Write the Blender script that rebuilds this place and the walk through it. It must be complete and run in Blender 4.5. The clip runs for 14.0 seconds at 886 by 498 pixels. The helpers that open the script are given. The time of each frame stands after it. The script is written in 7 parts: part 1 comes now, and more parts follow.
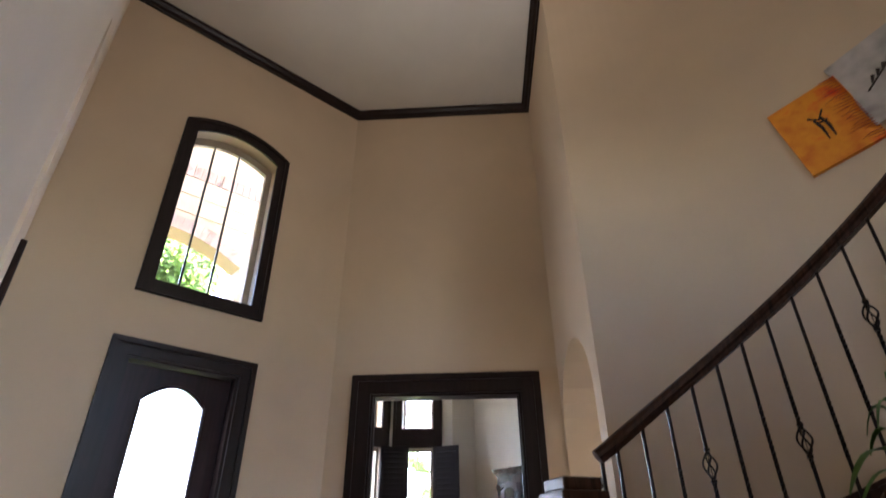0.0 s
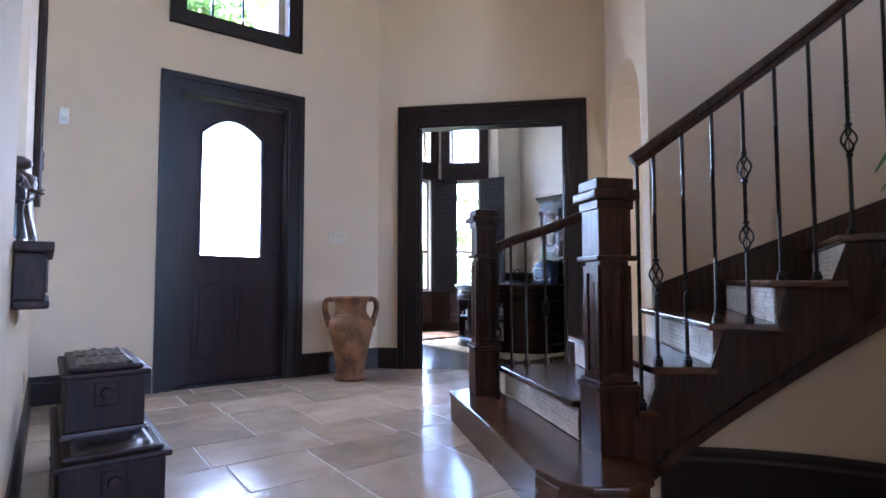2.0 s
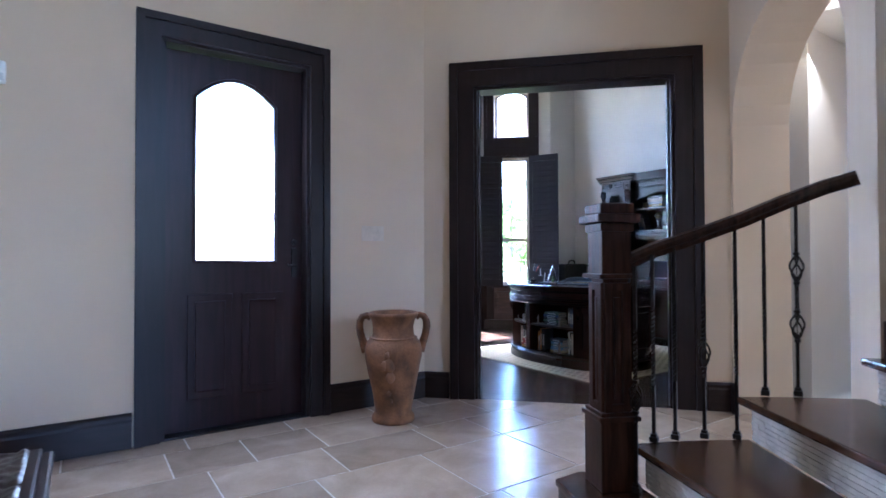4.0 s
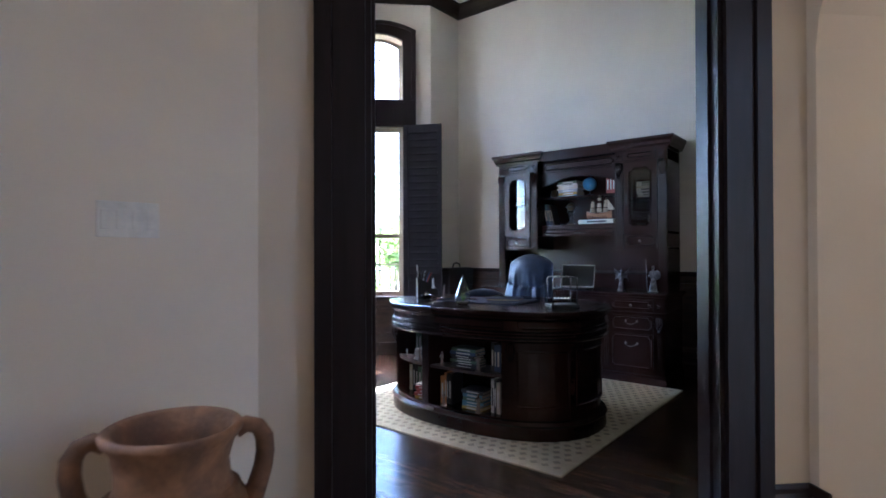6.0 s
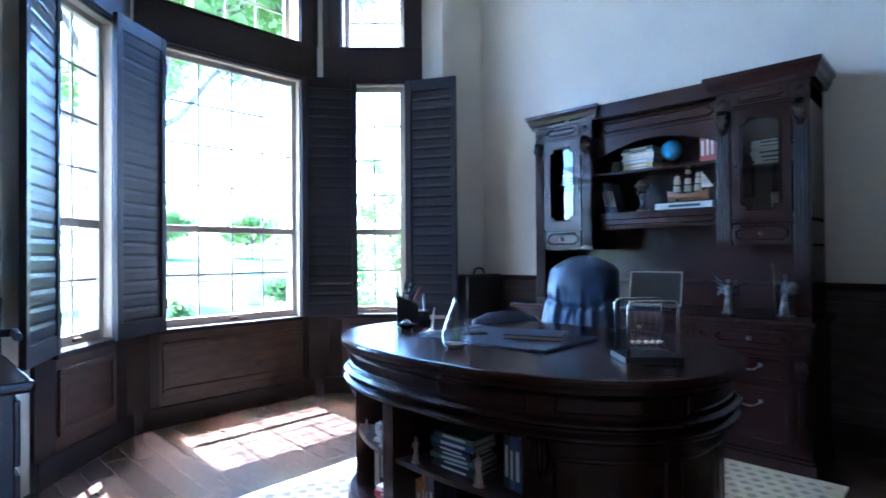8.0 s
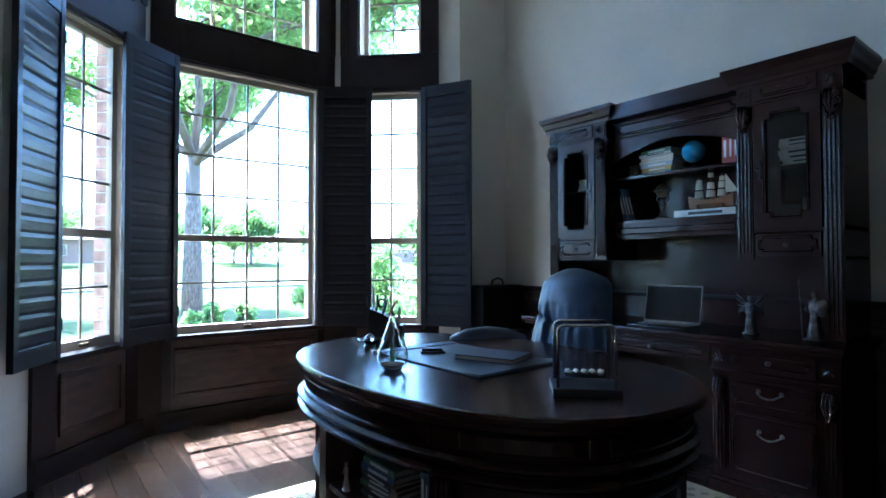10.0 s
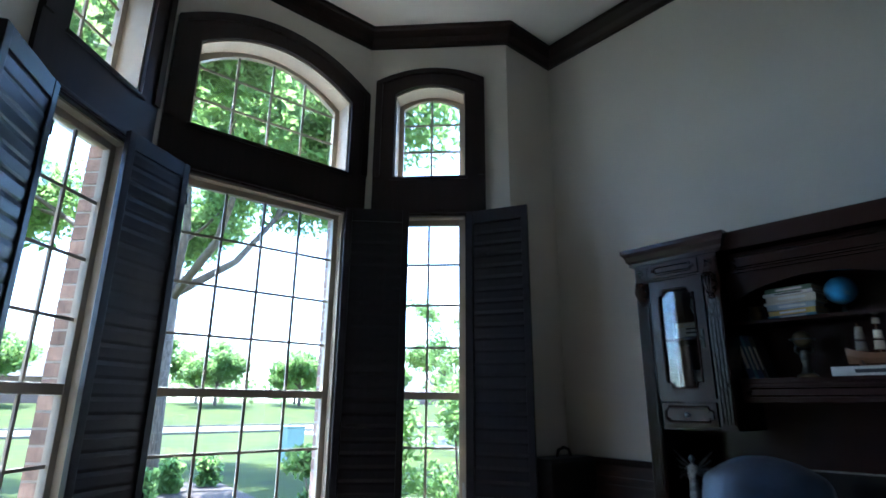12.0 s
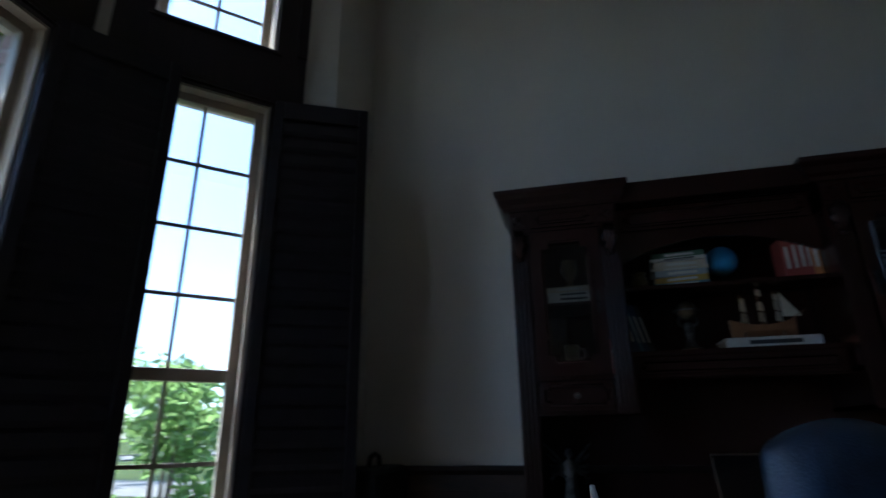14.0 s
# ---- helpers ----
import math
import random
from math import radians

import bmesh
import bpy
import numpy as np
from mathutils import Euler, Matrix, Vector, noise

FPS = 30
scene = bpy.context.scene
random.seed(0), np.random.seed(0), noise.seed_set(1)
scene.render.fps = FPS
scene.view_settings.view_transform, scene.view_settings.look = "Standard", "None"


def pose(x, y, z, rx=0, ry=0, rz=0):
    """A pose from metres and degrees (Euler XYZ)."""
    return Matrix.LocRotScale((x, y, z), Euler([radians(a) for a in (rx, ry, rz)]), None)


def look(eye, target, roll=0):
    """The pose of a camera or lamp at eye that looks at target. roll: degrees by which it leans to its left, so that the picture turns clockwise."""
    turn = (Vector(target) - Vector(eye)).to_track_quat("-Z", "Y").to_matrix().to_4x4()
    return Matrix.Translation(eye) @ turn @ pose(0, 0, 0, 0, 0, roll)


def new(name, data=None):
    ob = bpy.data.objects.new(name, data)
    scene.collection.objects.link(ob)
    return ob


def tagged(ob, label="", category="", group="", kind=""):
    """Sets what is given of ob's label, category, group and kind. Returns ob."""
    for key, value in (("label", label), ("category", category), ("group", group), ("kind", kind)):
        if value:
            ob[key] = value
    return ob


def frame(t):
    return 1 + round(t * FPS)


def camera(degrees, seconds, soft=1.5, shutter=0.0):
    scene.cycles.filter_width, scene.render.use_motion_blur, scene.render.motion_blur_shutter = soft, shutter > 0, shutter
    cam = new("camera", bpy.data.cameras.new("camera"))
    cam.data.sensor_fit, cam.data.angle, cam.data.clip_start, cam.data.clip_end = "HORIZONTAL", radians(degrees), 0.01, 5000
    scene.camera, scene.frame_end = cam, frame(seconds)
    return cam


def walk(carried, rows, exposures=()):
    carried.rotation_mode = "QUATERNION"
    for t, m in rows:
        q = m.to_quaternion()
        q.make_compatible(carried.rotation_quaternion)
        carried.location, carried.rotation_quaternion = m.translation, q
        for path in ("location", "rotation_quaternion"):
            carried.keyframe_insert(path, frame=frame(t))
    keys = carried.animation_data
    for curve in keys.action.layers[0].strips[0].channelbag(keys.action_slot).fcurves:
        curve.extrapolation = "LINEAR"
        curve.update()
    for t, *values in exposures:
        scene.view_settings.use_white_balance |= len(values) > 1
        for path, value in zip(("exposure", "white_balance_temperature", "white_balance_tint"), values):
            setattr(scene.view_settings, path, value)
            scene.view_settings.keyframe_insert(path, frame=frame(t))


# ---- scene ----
cam = camera(78.8, 14.0, soft=1.6, shutter=0.3)
METRES, EYE, TILT, LEAN, TURN = 8.4, 1.01, 0.0, 0.0, -41.5
ROWS = [
    (0.0, 0.0, 0.0, 0.0, 0.14, 29.92, 0.24),
    (0.5, 0.0002, -0.0029, -0.0075, 2.31, 22.21, 0.25),
    (1.0, 0.0002, -0.006, -0.0142, 3.88, 14.66, 0.15),
    (1.5, 0.0023, -0.0065, -0.0181, 4.73, 8.06, 0.08),
    (2.0, 0.0037, 0.0002, -0.0167, 5.27, 3.25, 0.12),
    (2.5, -0.0043, 0.0206, -0.0088, 7.64, 1.22, 0.26),
    (3.0, -0.0155, 0.0523, -0.0016, 9.27, 1.13, 0.23),
    (3.2, -0.0186, 0.0665, 0.0015, 9.43, 1.1, 0.2),
    (5.3, -0.0937, 0.2885, 0.0165, -2.3, 0.4, 0.1),
    (5.5, -0.0929, 0.3172, 0.0179, -4.41, 0.35, 0.08),
    (6.0, -0.0912, 0.3819, 0.0184, -9.58, 0.39, 0.19),
    (6.5, -0.0776, 0.4439, 0.0176, -11.88, 0.48, 0.39),
    (7.0, -0.0638, 0.4999, 0.0172, -12.29, 0.54, 0.46),
    (7.5, -0.0429, 0.5445, 0.0183, -11.47, 0.58, 0.51),
    (8.0, -0.0253, 0.5755, 0.0177, -4.34, 0.62, 0.43),
    (8.2, -0.0254, 0.5826, 0.0181, -1.76, 0.62, 0.44),
    (10.3, 0.0365, 0.5915, 0.0219, 3.87, 1.71, 0.04),
    (10.5, 0.0317, 0.5952, 0.0248, 3.77, 2.43, -0.03),
    (11.0, 0.0068, 0.6147, 0.0267, 1.46, 4.78, -0.21),
    (11.5, -0.0125, 0.6477, 0.0344, 0.68, 10.19, -0.36),
    (12.0, -0.033, 0.6842, 0.0358, 0.84, 16.0, -0.45),
    (12.5, -0.0508, 0.7284, 0.0312, 0.83, 18.47, -0.51),
    (13.0, -0.0636, 0.7761, 0.0281, -3.03, 18.67, -0.37),
    (13.5, -0.0812, 0.8192, 0.0212, -15.04, 18.96, 0.02),
    (14.0, -0.0948, 0.8513, 0.014, -34.98, 18.87, 0.83),
]
EXPOSURES = [(0.0, 4.75, 6000, 22), (0.5, 4.85, 5750, 22), (1.5, 5.3, 5150, 21), (3.2, 5.5, 4900, 21), (5.4, 4.7, 4500, 15), (6.1, 4.9, 5100, 18), (6.6, 5.1, 4650, 15), (7.5, 5.35, 4350, 13), (8.2, 5.2, 4250, 9), (10.3, 4.05, 4500, 4), (11.0, 3.7, 4650, 5), (12.0, 3.2, 4800, 5), (13.0, 2.75, 4800, 4), (14.0, 1.85, 4850, 7)]
walk(cam, [(t, pose(0, 0, EYE, TILT, LEAN, TURN) @ pose(METRES * x, METRES * y, METRES * z, 90 + pitch, roll, yaw)) for t, x, y, z, yaw, pitch, roll in ROWS], EXPOSURES)

HX, HY = -0.06, 4.72                       # hall's west and north wall

# ---- daylight and added area lamps ----
SUN_EL, SUN_AZ = 64.3, 4.5   # degrees; azimuth from +y towards +x
world = bpy.data.worlds.new("world")
scene.world = world
world.use_nodes = True
wn = world.node_tree
sky = wn.nodes.new("ShaderNodeTexSky")
sky.sky_type, sky.sun_disc = "NISHITA", False
sky.sun_elevation, sky.sun_rotation = radians(SUN_EL), radians(SUN_AZ)
wn.nodes["Background"].inputs[1].default_value = 0.15
wn.links.new(sky.outputs[0], wn.nodes["Background"].inputs[0])
sun = new("sun", bpy.data.lights.new("sun", "SUN"))
sun.data.energy, sun.data.angle, sun.data.color = 4.0, radians(0.5), (1.0, 0.95, 0.87)
sun.matrix_world = look((0, 0, 0), (-math.sin(radians(SUN_AZ)) * math.cos(radians(SUN_EL)), -math.cos(radians(SUN_AZ)) * math.cos(radians(SUN_EL)), -math.sin(radians(SUN_EL))))


def window_light(name, eye, target, w, h, power, color):
    """Added area lamp; stands in for daylight at openings and for unseen sources indoors."""
    li = bpy.data.lights.new(name, "AREA")
    li.shape, li.size, li.size_y, li.energy, li.color = "RECTANGLE", w, h, power, color
    ob = new(name, li)
    ob.matrix_world = look(eye, target)
    return ob


# fill added at the made-up south opening to brighten the hall
window_light("window_light", (1.19, -4.39, 2.55), (1.5, 2.0, 2.3), 1.75, 3.2, 1.4, (1.0, 0.94, 0.85))
# unseen uplight added to brighten the hall ceiling, without a fixture
window_light("ceiling_light", (1.3, 1.5, 4.6), (1.4, 2.2, 6.1), 0.5, 0.5, 0.46, (1.0, 0.90, 0.74))
# stands in for daylight at the front door's glass; itself shows as white
window_light("window_light", (1.295, 4.831, 1.665), (1.295, 0.0, 1.2), 0.51, 1.19, 1.6, (0.88, 0.94, 1.0))

# ---- materials ----
def mat(name, color, rough=0.6, metal=0.0, var=0.12, scale=6.0, bump=0.1, stretch=(1, 1, 1), fine=90.0, spec=0.5, color2=None, rand=0.0, coat=0.0, distort=0.6, rvar=0.08):
    """Procedural surface: two scales of colour variation, grain relief and a varied gloss, in object space of real size."""
    m = bpy.data.materials.new(name)
    m.use_nodes = True
    t = m.node_tree
    b = t.nodes["Principled BSDF"]
    n, l = t.nodes.new, t.links.new
    co = n("ShaderNodeTexCoord")
    mp = n("ShaderNodeMapping")
    mp.inputs["Scale"].default_value = stretch
    l(co.outputs["Object"], mp.inputs[0])
    vec = mp.outputs[0]
    info = n("ShaderNodeObjectInfo")
    if rand:
        add = n("ShaderNodeVectorMath")
        add.operation = "MULTIPLY_ADD"
        add.inputs[1].default_value = (37, 61, 53)
        l(info.outputs["Random"], add.inputs[0])
        l(mp.outputs[0], add.inputs[2])
        vec = add.outputs[0]
    big, small = n("ShaderNodeTexNoise"), n("ShaderNodeTexNoise")
    big.inputs["Scale"].default_value, big.inputs["Detail"].default_value, big.inputs["Distortion"].default_value = scale, 5, distort
    small.inputs["Scale"].default_value, small.inputs["Detail"].default_value = fine, 4
    l(vec, big.inputs[0]), l(vec, small.inputs[0])
    c2 = color2 or tuple(c * (1 - 2.2 * var) for c in color)
    c1 = tuple(min(1, c * (1 + var)) for c in color)
    ramp = n("ShaderNodeValToRGB")
    ramp.color_ramp.elements[0].position, ramp.color_ramp.elements[1].position = 0.3, 0.72
    ramp.color_ramp.elements[0].color, ramp.color_ramp.elements[1].color = (*c2, 1), (*c1, 1)
    l(big.outputs[0], ramp.inputs[0])
    hsv = n("ShaderNodeHueSaturation")
    l(ramp.outputs[0], hsv.inputs["Color"])
    val = n("ShaderNodeMapRange")
    val.inputs[3].default_value, val.inputs[4].default_value = 1 - var, 1 + var
    l(small.outputs[0], val.inputs[0])
    if rand:
        rr = n("ShaderNodeMapRange")
        rr.inputs[3].default_value, rr.inputs[4].default_value = 1 - rand, 1 + rand
        l(info.outputs["Random"], rr.inputs[0])
        mul = n("ShaderNodeMath")
        mul.operation = "MULTIPLY"
        l(val.outputs[0], mul.inputs[0]), l(rr.outputs[0], mul.inputs[1])
        l(mul.outputs[0], hsv.inputs["Value"])
    else:
        l(val.outputs[0], hsv.inputs["Value"])
    l(hsv.outputs[0], b.inputs["Base Color"])
    ro = n("ShaderNodeMapRange")
    ro.inputs[3].default_value, ro.inputs[4].default_value = max(0.02, rough - rvar), min(1, rough + rvar)
    l(big.outputs[0], ro.inputs[0]), l(ro.outputs[0], b.inputs["Roughness"])
    b.inputs["Metallic"].default_value = metal
    b.inputs["Specular IOR Level"].default_value = spec
    if coat:
        b.inputs["Coat Weight"].default_value, b.inputs["Coat Roughness"].default_value = coat, 0.12
    if bump:
        bp = n("ShaderNodeBump")
        bp.inputs["Strength"].default_value, bp.inputs["Distance"].default_value = bump, 0.004
        l(small.outputs[0], bp.inputs["Height"]), l(bp.outputs[0], b.inputs["Normal"])
    return m


def glass_mat(name, tint=(1, 1, 1), rough=0.0, bumpy=0.0):
    m = bpy.data.materials.new(name)
    m.use_nodes = True
    t = m.node_tree
    b = t.nodes["Principled BSDF"]
    b.inputs["Base Color"].default_value = (*tint, 1)
    b.inputs["Transmission Weight"].default_value, b.inputs["Roughness"].default_value, b.inputs["IOR"].default_value = 1.0, rough, 1.45
    if bumpy:
        nz, bp = t.nodes.new("ShaderNodeTexVoronoi"), t.nodes.new("ShaderNodeBump")
        nz.inputs["Scale"].default_value = 45
        bp.inputs["Strength"].default_value = bumpy
        t.links.new(nz.outputs[0], bp.inputs["Height"]), t.links.new(bp.outputs[0], b.inputs["Normal"])
    return m


WALL = mat("plaster_beige", (0.61, 0.485, 0.335), 0.75, var=0.03, scale=1.3, fine=160, bump=0.12)
OFFICE_WALL = mat("plaster_greige", (0.64, 0.60, 0.53), 0.75, var=0.03, scale=1.2, fine=160, bump=0.12)
CEIL = mat("ceiling_paint", (0.72, 0.70, 0.64), 0.85, var=0.02, scale=2, fine=200, bump=0.15)
CASING = mat("casing_wood", (0.016, 0.009, 0.008), 0.36, spec=0.24, var=0.15, scale=3.5, stretch=(9, 9, 0.8), fine=40, bump=0.12)
TRIMWOOD = mat("trim_wood", (0.020, 0.011, 0.008), 0.36, spec=0.24, var=0.155, scale=3.5, stretch=(1.5, 1.5, 9), fine=40, bump=0.12)
DOORWOOD = mat("door_mahogany", (0.024, 0.009, 0.009), 0.33, spec=0.24, var=0.2, scale=3, stretch=(9, 9, 0.7), fine=40, bump=0.1)
MAHOG = mat("desk_mahogany", (0.025, 0.0095, 0.0068), 0.25, var=0.07, scale=1.6, stretch=(1.5, 1.5, 3), fine=12, bump=0.0, spec=0.38, distort=0.2, rvar=0.015)
SHUTTER = mat("shutter_wood", (0.010, 0.007, 0.008), 0.34, spec=0.35, var=0.2, scale=5, stretch=(2, 2, 6), fine=50, bump=0.08)
PANEL = mat("panel_wood", (0.050, 0.024, 0.014), 0.4, var=0.3, scale=3, stretch=(2, 2, 7), fine=40, bump=0.1)
NEWEL = mat("newel_wood", (0.050, 0.021, 0.012), 0.34, spec=0.25, var=0.35, scale=4, stretch=(11, 11, 0.9), fine=45, bump=0.15)
TREAD = mat("tread_oak", (0.085, 0.037, 0.018), 0.22, var=0.20, scale=3.5, stretch=(7, 1.2, 7), fine=60, bump=0.05, rand=0.08, distort=0.15, rvar=0.04)
IRON = mat("wrought_iron", (0.022, 0.018, 0.017), 0.42, metal=0.7, var=0.2, scale=20, fine=150, bump=0.25)
TILE = mat("travertine", (0.43, 0.335, 0.245), 0.2, var=0.12, scale=4.5, fine=70, bump=0.12, color2=(0.34, 0.26, 0.18), rand=0.18)
GROUT = mat("grout", (0.62, 0.55, 0.45), 0.9, var=0.1, scale=20)
PLANK = mat("plank_walnut", (0.072, 0.040, 0.025), 0.22, var=0.35, scale=3, stretch=(12, 1, 12), fine=40, bump=0.12, rand=0.25)
SUBFLOOR = mat("plank_gap", (0.012, 0.008, 0.006), 0.8)
MOSAIC = mat("riser_mosaic", (0.62, 0.55, 0.46), 0.45, var=0.12, scale=9, fine=80, bump=0.2, rand=0.12)
WHITE = mat("window_vinyl", (0.38, 0.32, 0.24), 0.5, var=0.05, scale=8)
RUGM = mat("rug_wool", (0.40, 0.34, 0.23), 0.95, var=0.08, scale=14, fine=260, bump=0.6)
RUGD = mat("rug_diamond", (0.22, 0.18, 0.12), 0.95, var=0.08, scale=14, fine=260, bump=0.6)
LEATHER = mat("leather_blue_black", (0.026, 0.044, 0.085), 0.40, spec=0.45, var=0.2, scale=9, fine=180, bump=0.35)
BRASS = mat("antique_brass", (0.20, 0.14, 0.08), 0.35, metal=1.0, var=0.25, scale=15)
STEEL = mat("polished_steel", (0.62, 0.62, 0.63), 0.18, metal=1.0, var=0.08, scale=20, bump=0.02)
PEWTER = mat("pewter", (0.17, 0.16, 0.15), 0.35, metal=1.0, var=0.35, scale=30, fine=120, bump=0.4)
BLACK = mat("black_plastic", (0.012, 0.012, 0.014), 0.35, var=0.1, scale=20, bump=0.05)
SCREEN = mat("dark_screen", (0.006, 0.006, 0.008), 0.08, var=0.05, bump=0.0)
TERRA = mat("terracotta", (0.235, 0.105, 0.040), 0.7, var=0.3, scale=7, fine=60, bump=0.6)
GLASS = glass_mat("window_glass")
FROST = glass_mat("obscure_glass", (0.95, 0.97, 1.0), 0.25, 0.4)
CABGLASS = glass_mat("cabinet_glass", (0.9, 0.93, 0.92))
BRICK = mat("brick_red", (0.31, 0.20, 0.15), 0.85, var=0.2, scale=9, fine=70, bump=0.5, rand=0.25)
MORTAR = mat("mortar", (0.42, 0.38, 0.33), 0.9, var=0.1)
GRASS = mat("lawn", (0.060, 0.076, 0.011), 0.9, spec=0.1, var=0.25, scale=0.6, fine=25, bump=0.5)
ROAD = mat("concrete_road", (0.20, 0.175, 0.135), 0.85, spec=0.15, var=0.1, scale=1.5, fine=60)
STUCCO = mat("porch_stucco", (0.36, 0.27, 0.17), 0.85, var=0.08, scale=5, fine=90, bump=0.4)
BARK = mat("bark", (0.17, 0.13, 0.10), 0.9, var=0.3, scale=6, stretch=(4, 4, 1), fine=40, bump=0.9)
LEAF = mat("leaf_green", (0.10, 0.15, 0.045), 0.6, var=0.3, scale=0.8, fine=9, bump=0.0)
LEAF2 = mat("leaf_shrub", (0.055, 0.10, 0.030), 0.5, var=0.35, scale=3, fine=12, bump=0.0)
for lm in (LEAF, LEAF2):
    lt = lm.node_tree
    tl, mx = lt.nodes.new("ShaderNodeBsdfTranslucent"), lt.nodes.new("ShaderNodeMixShader")
    tl.inputs[0].default_value, mx.inputs[0].default_value = (0.33, 0.46, 0.13, 1), 0.6
    lt.links.new(lt.nodes["Principled BSDF"].outputs[0], mx.inputs[1]), lt.links.new(tl.outputs[0], mx.inputs[2])
    lt.links.new(mx.outputs[0], lt.nodes["Material Output"].inputs[0])
SLATE = mat("roof_shingle", (0.14, 0.12, 0.11), 0.9, var=0.2, scale=8, bump=0.3)


def paint(name, c, rough=0.5, **k):
    k.setdefault("var", 0.08)
    return mat(name, c, rough, scale=14, fine=120, **k)


# ---- mesh helpers ----
def link(name, bm, material, parent=None, smooth=False, m=None):
    me = bpy.data.meshes.new(name)
    bm.normal_update()
    bm.to_mesh(me)
    bm.free()
    for x in (material if isinstance(material, (list, tuple)) else [material]):
        me.materials.append(x)
    if smooth:
        for p in me.polygons:
            p.use_smooth = True
    ob = new(name, me)
    if m is not None:
        ob.matrix_world = m
    if parent:
        ob.parent = parent
    return ob


def part(name, bm, material, parent, label="", smooth=False, m=None):
    ob = link(name, bm, material, parent, smooth, m)
    return tagged(ob, label) if label else ob


def piece(name, mesh, parent, m):
    ob = new(name, mesh)
    ob.parent = parent
    ob.matrix_basis = m
    return ob


def thing(name, label, category, group="", m=None, kind=""):
    ob = new(name)
    ob.empty_display_size = 0.1
    if m is not None:
        ob.matrix_world = m
    return tagged(ob, label, category, group, kind)


def box(x0, x1, y0, y1, z0, z1, bevel=0.0, bm=None):
    b = bmesh.new()
    r = bmesh.ops.create_cube(b, size=1)
    for v in r["verts"]:
        v.co = Vector(((x0 + x1) / 2 + v.co.x * (x1 - x0), (y0 + y1) / 2 + v.co.y * (y1 - y0), (z0 + z1) / 2 + v.co.z * (z1 - z0)))
    if bevel:
        bmesh.ops.bevel(b, geom=b.edges[:], offset=min(bevel, 0.45 * min(x1 - x0, y1 - y0, z1 - z0)), segments=2, affect="EDGES", profile=0.6)
    if bm is None:
        return b
    return merge(bm, b)


def merge(bm, *others):
    for o in others:
        me = bpy.data.meshes.new("tmp")
        o.to_mesh(me)
        o.free()
        bm.from_mesh(me)
        bpy.data.meshes.remove(me)
    return bm


def moved(bm, m):
    bmesh.ops.transform(bm, matrix=m, verts=bm.verts)
    return bm


def prism(points, z0, z1, bevel=0.0):
    """Upright prism over a polygon of (x, y)."""
    b = bmesh.new()
    lo = [b.verts.new((x, y, z0)) for x, y in points]
    hi = [b.verts.new((x, y, z1)) for x, y in points]
    n = len(points)
    b.faces.new(lo[::-1]), b.faces.new(hi)
    for i in range(n):
        b.faces.new((lo[i], lo[(i + 1) % n], hi[(i + 1) % n], hi[i]))
    bmesh.ops.recalc_face_normals(b, faces=b.faces)
    if bevel:
        es = [e for e in b.edges if abs(e.verts[0].co.z - e.verts[1].co.z) < 1e-6]
        bmesh.ops.bevel(b, geom=es, offset=bevel, segments=2, affect="EDGES", profile=0.6)
    return b


def slab(points, y0, y1):
    """A plate standing upright: polygon of (x, z), from y0 to y1."""
    return moved(prism([(x, -z) for x, z in points], y0, y1), Matrix(((1, 0, 0, 0), (0, 0, 1, 0), (0, -1, 0, 0), (0, 0, 0, 1))))


def frame_plate(x0, x1, z0, z1, w, y0, y1):
    """An upright rectangular frame of one piece, its opening inset by w."""
    b = bmesh.new()
    rings = []
    for y in (y0, y1):
        for k in (0.0, w):
            rings.append([b.verts.new((x, y, z)) for x, z in ((x0 + k, z0 + k), (x1 - k, z0 + k), (x1 - k, z1 - k), (x0 + k, z1 - k))])
    for p, q in ((0, 1), (1, 3), (3, 2), (2, 0)):
        for i in range(4):
            j = (i + 1) % 4
            b.faces.new((rings[p][i], rings[p][j], rings[q][j], rings[q][i]))
    bmesh.ops.recalc_face_normals(b, faces=b.faces)
    return b


def lathe(profile, seg=24, bm=None):
    """Turned body from (radius, z) pairs."""
    b = bmesh.new()
    rings = []
    for r, z in profile:
        rings.append([b.verts.new((max(r, 1e-4) * math.cos(a), max(r, 1e-4) * math.sin(a), z)) for a in [2 * math.pi * i / seg for i in range(seg)]])
    for a, c in zip(rings, rings[1:]):
        for i in range(seg):
            b.faces.new((a[i], a[(i + 1) % seg], c[(i + 1) % seg], c[i]))
    b.faces.new(rings[0][::-1]), b.faces.new(rings[-1])
    return b if bm is None else merge(bm, b)


def tube(points, r, seg=8, flat=1.0):
    """A rod of radius r (or a list of radii) along 3D points."""
    b = bmesh.new()
    pts = [Vector(p) for p in points]
    rs = r if isinstance(r, (list, tuple)) else [r] * len(pts)
    rings, side = [], None
    for i, p in enumerate(pts):
        d = (pts[min(i + 1, len(pts) - 1)] - pts[max(i - 1, 0)]).normalized()
        if side is None:
            side = d.orthogonal().normalized()
        side = (side - d * side.dot(d)).normalized()
        up = d.cross(side)
        rings.append([b.verts.new(p + (side * math.cos(a) + up * math.sin(a) * flat) * rs[i]) for a in [2 * math.pi * k / seg for k in range(seg)]])
    for a, c in zip(rings, rings[1:]):
        for i in range(seg):
            b.faces.new((a[i], a[(i + 1) % seg], c[(i + 1) % seg], c[i]))
    b.faces.new(rings[0][::-1]), b.faces.new(rings[-1])
    return b


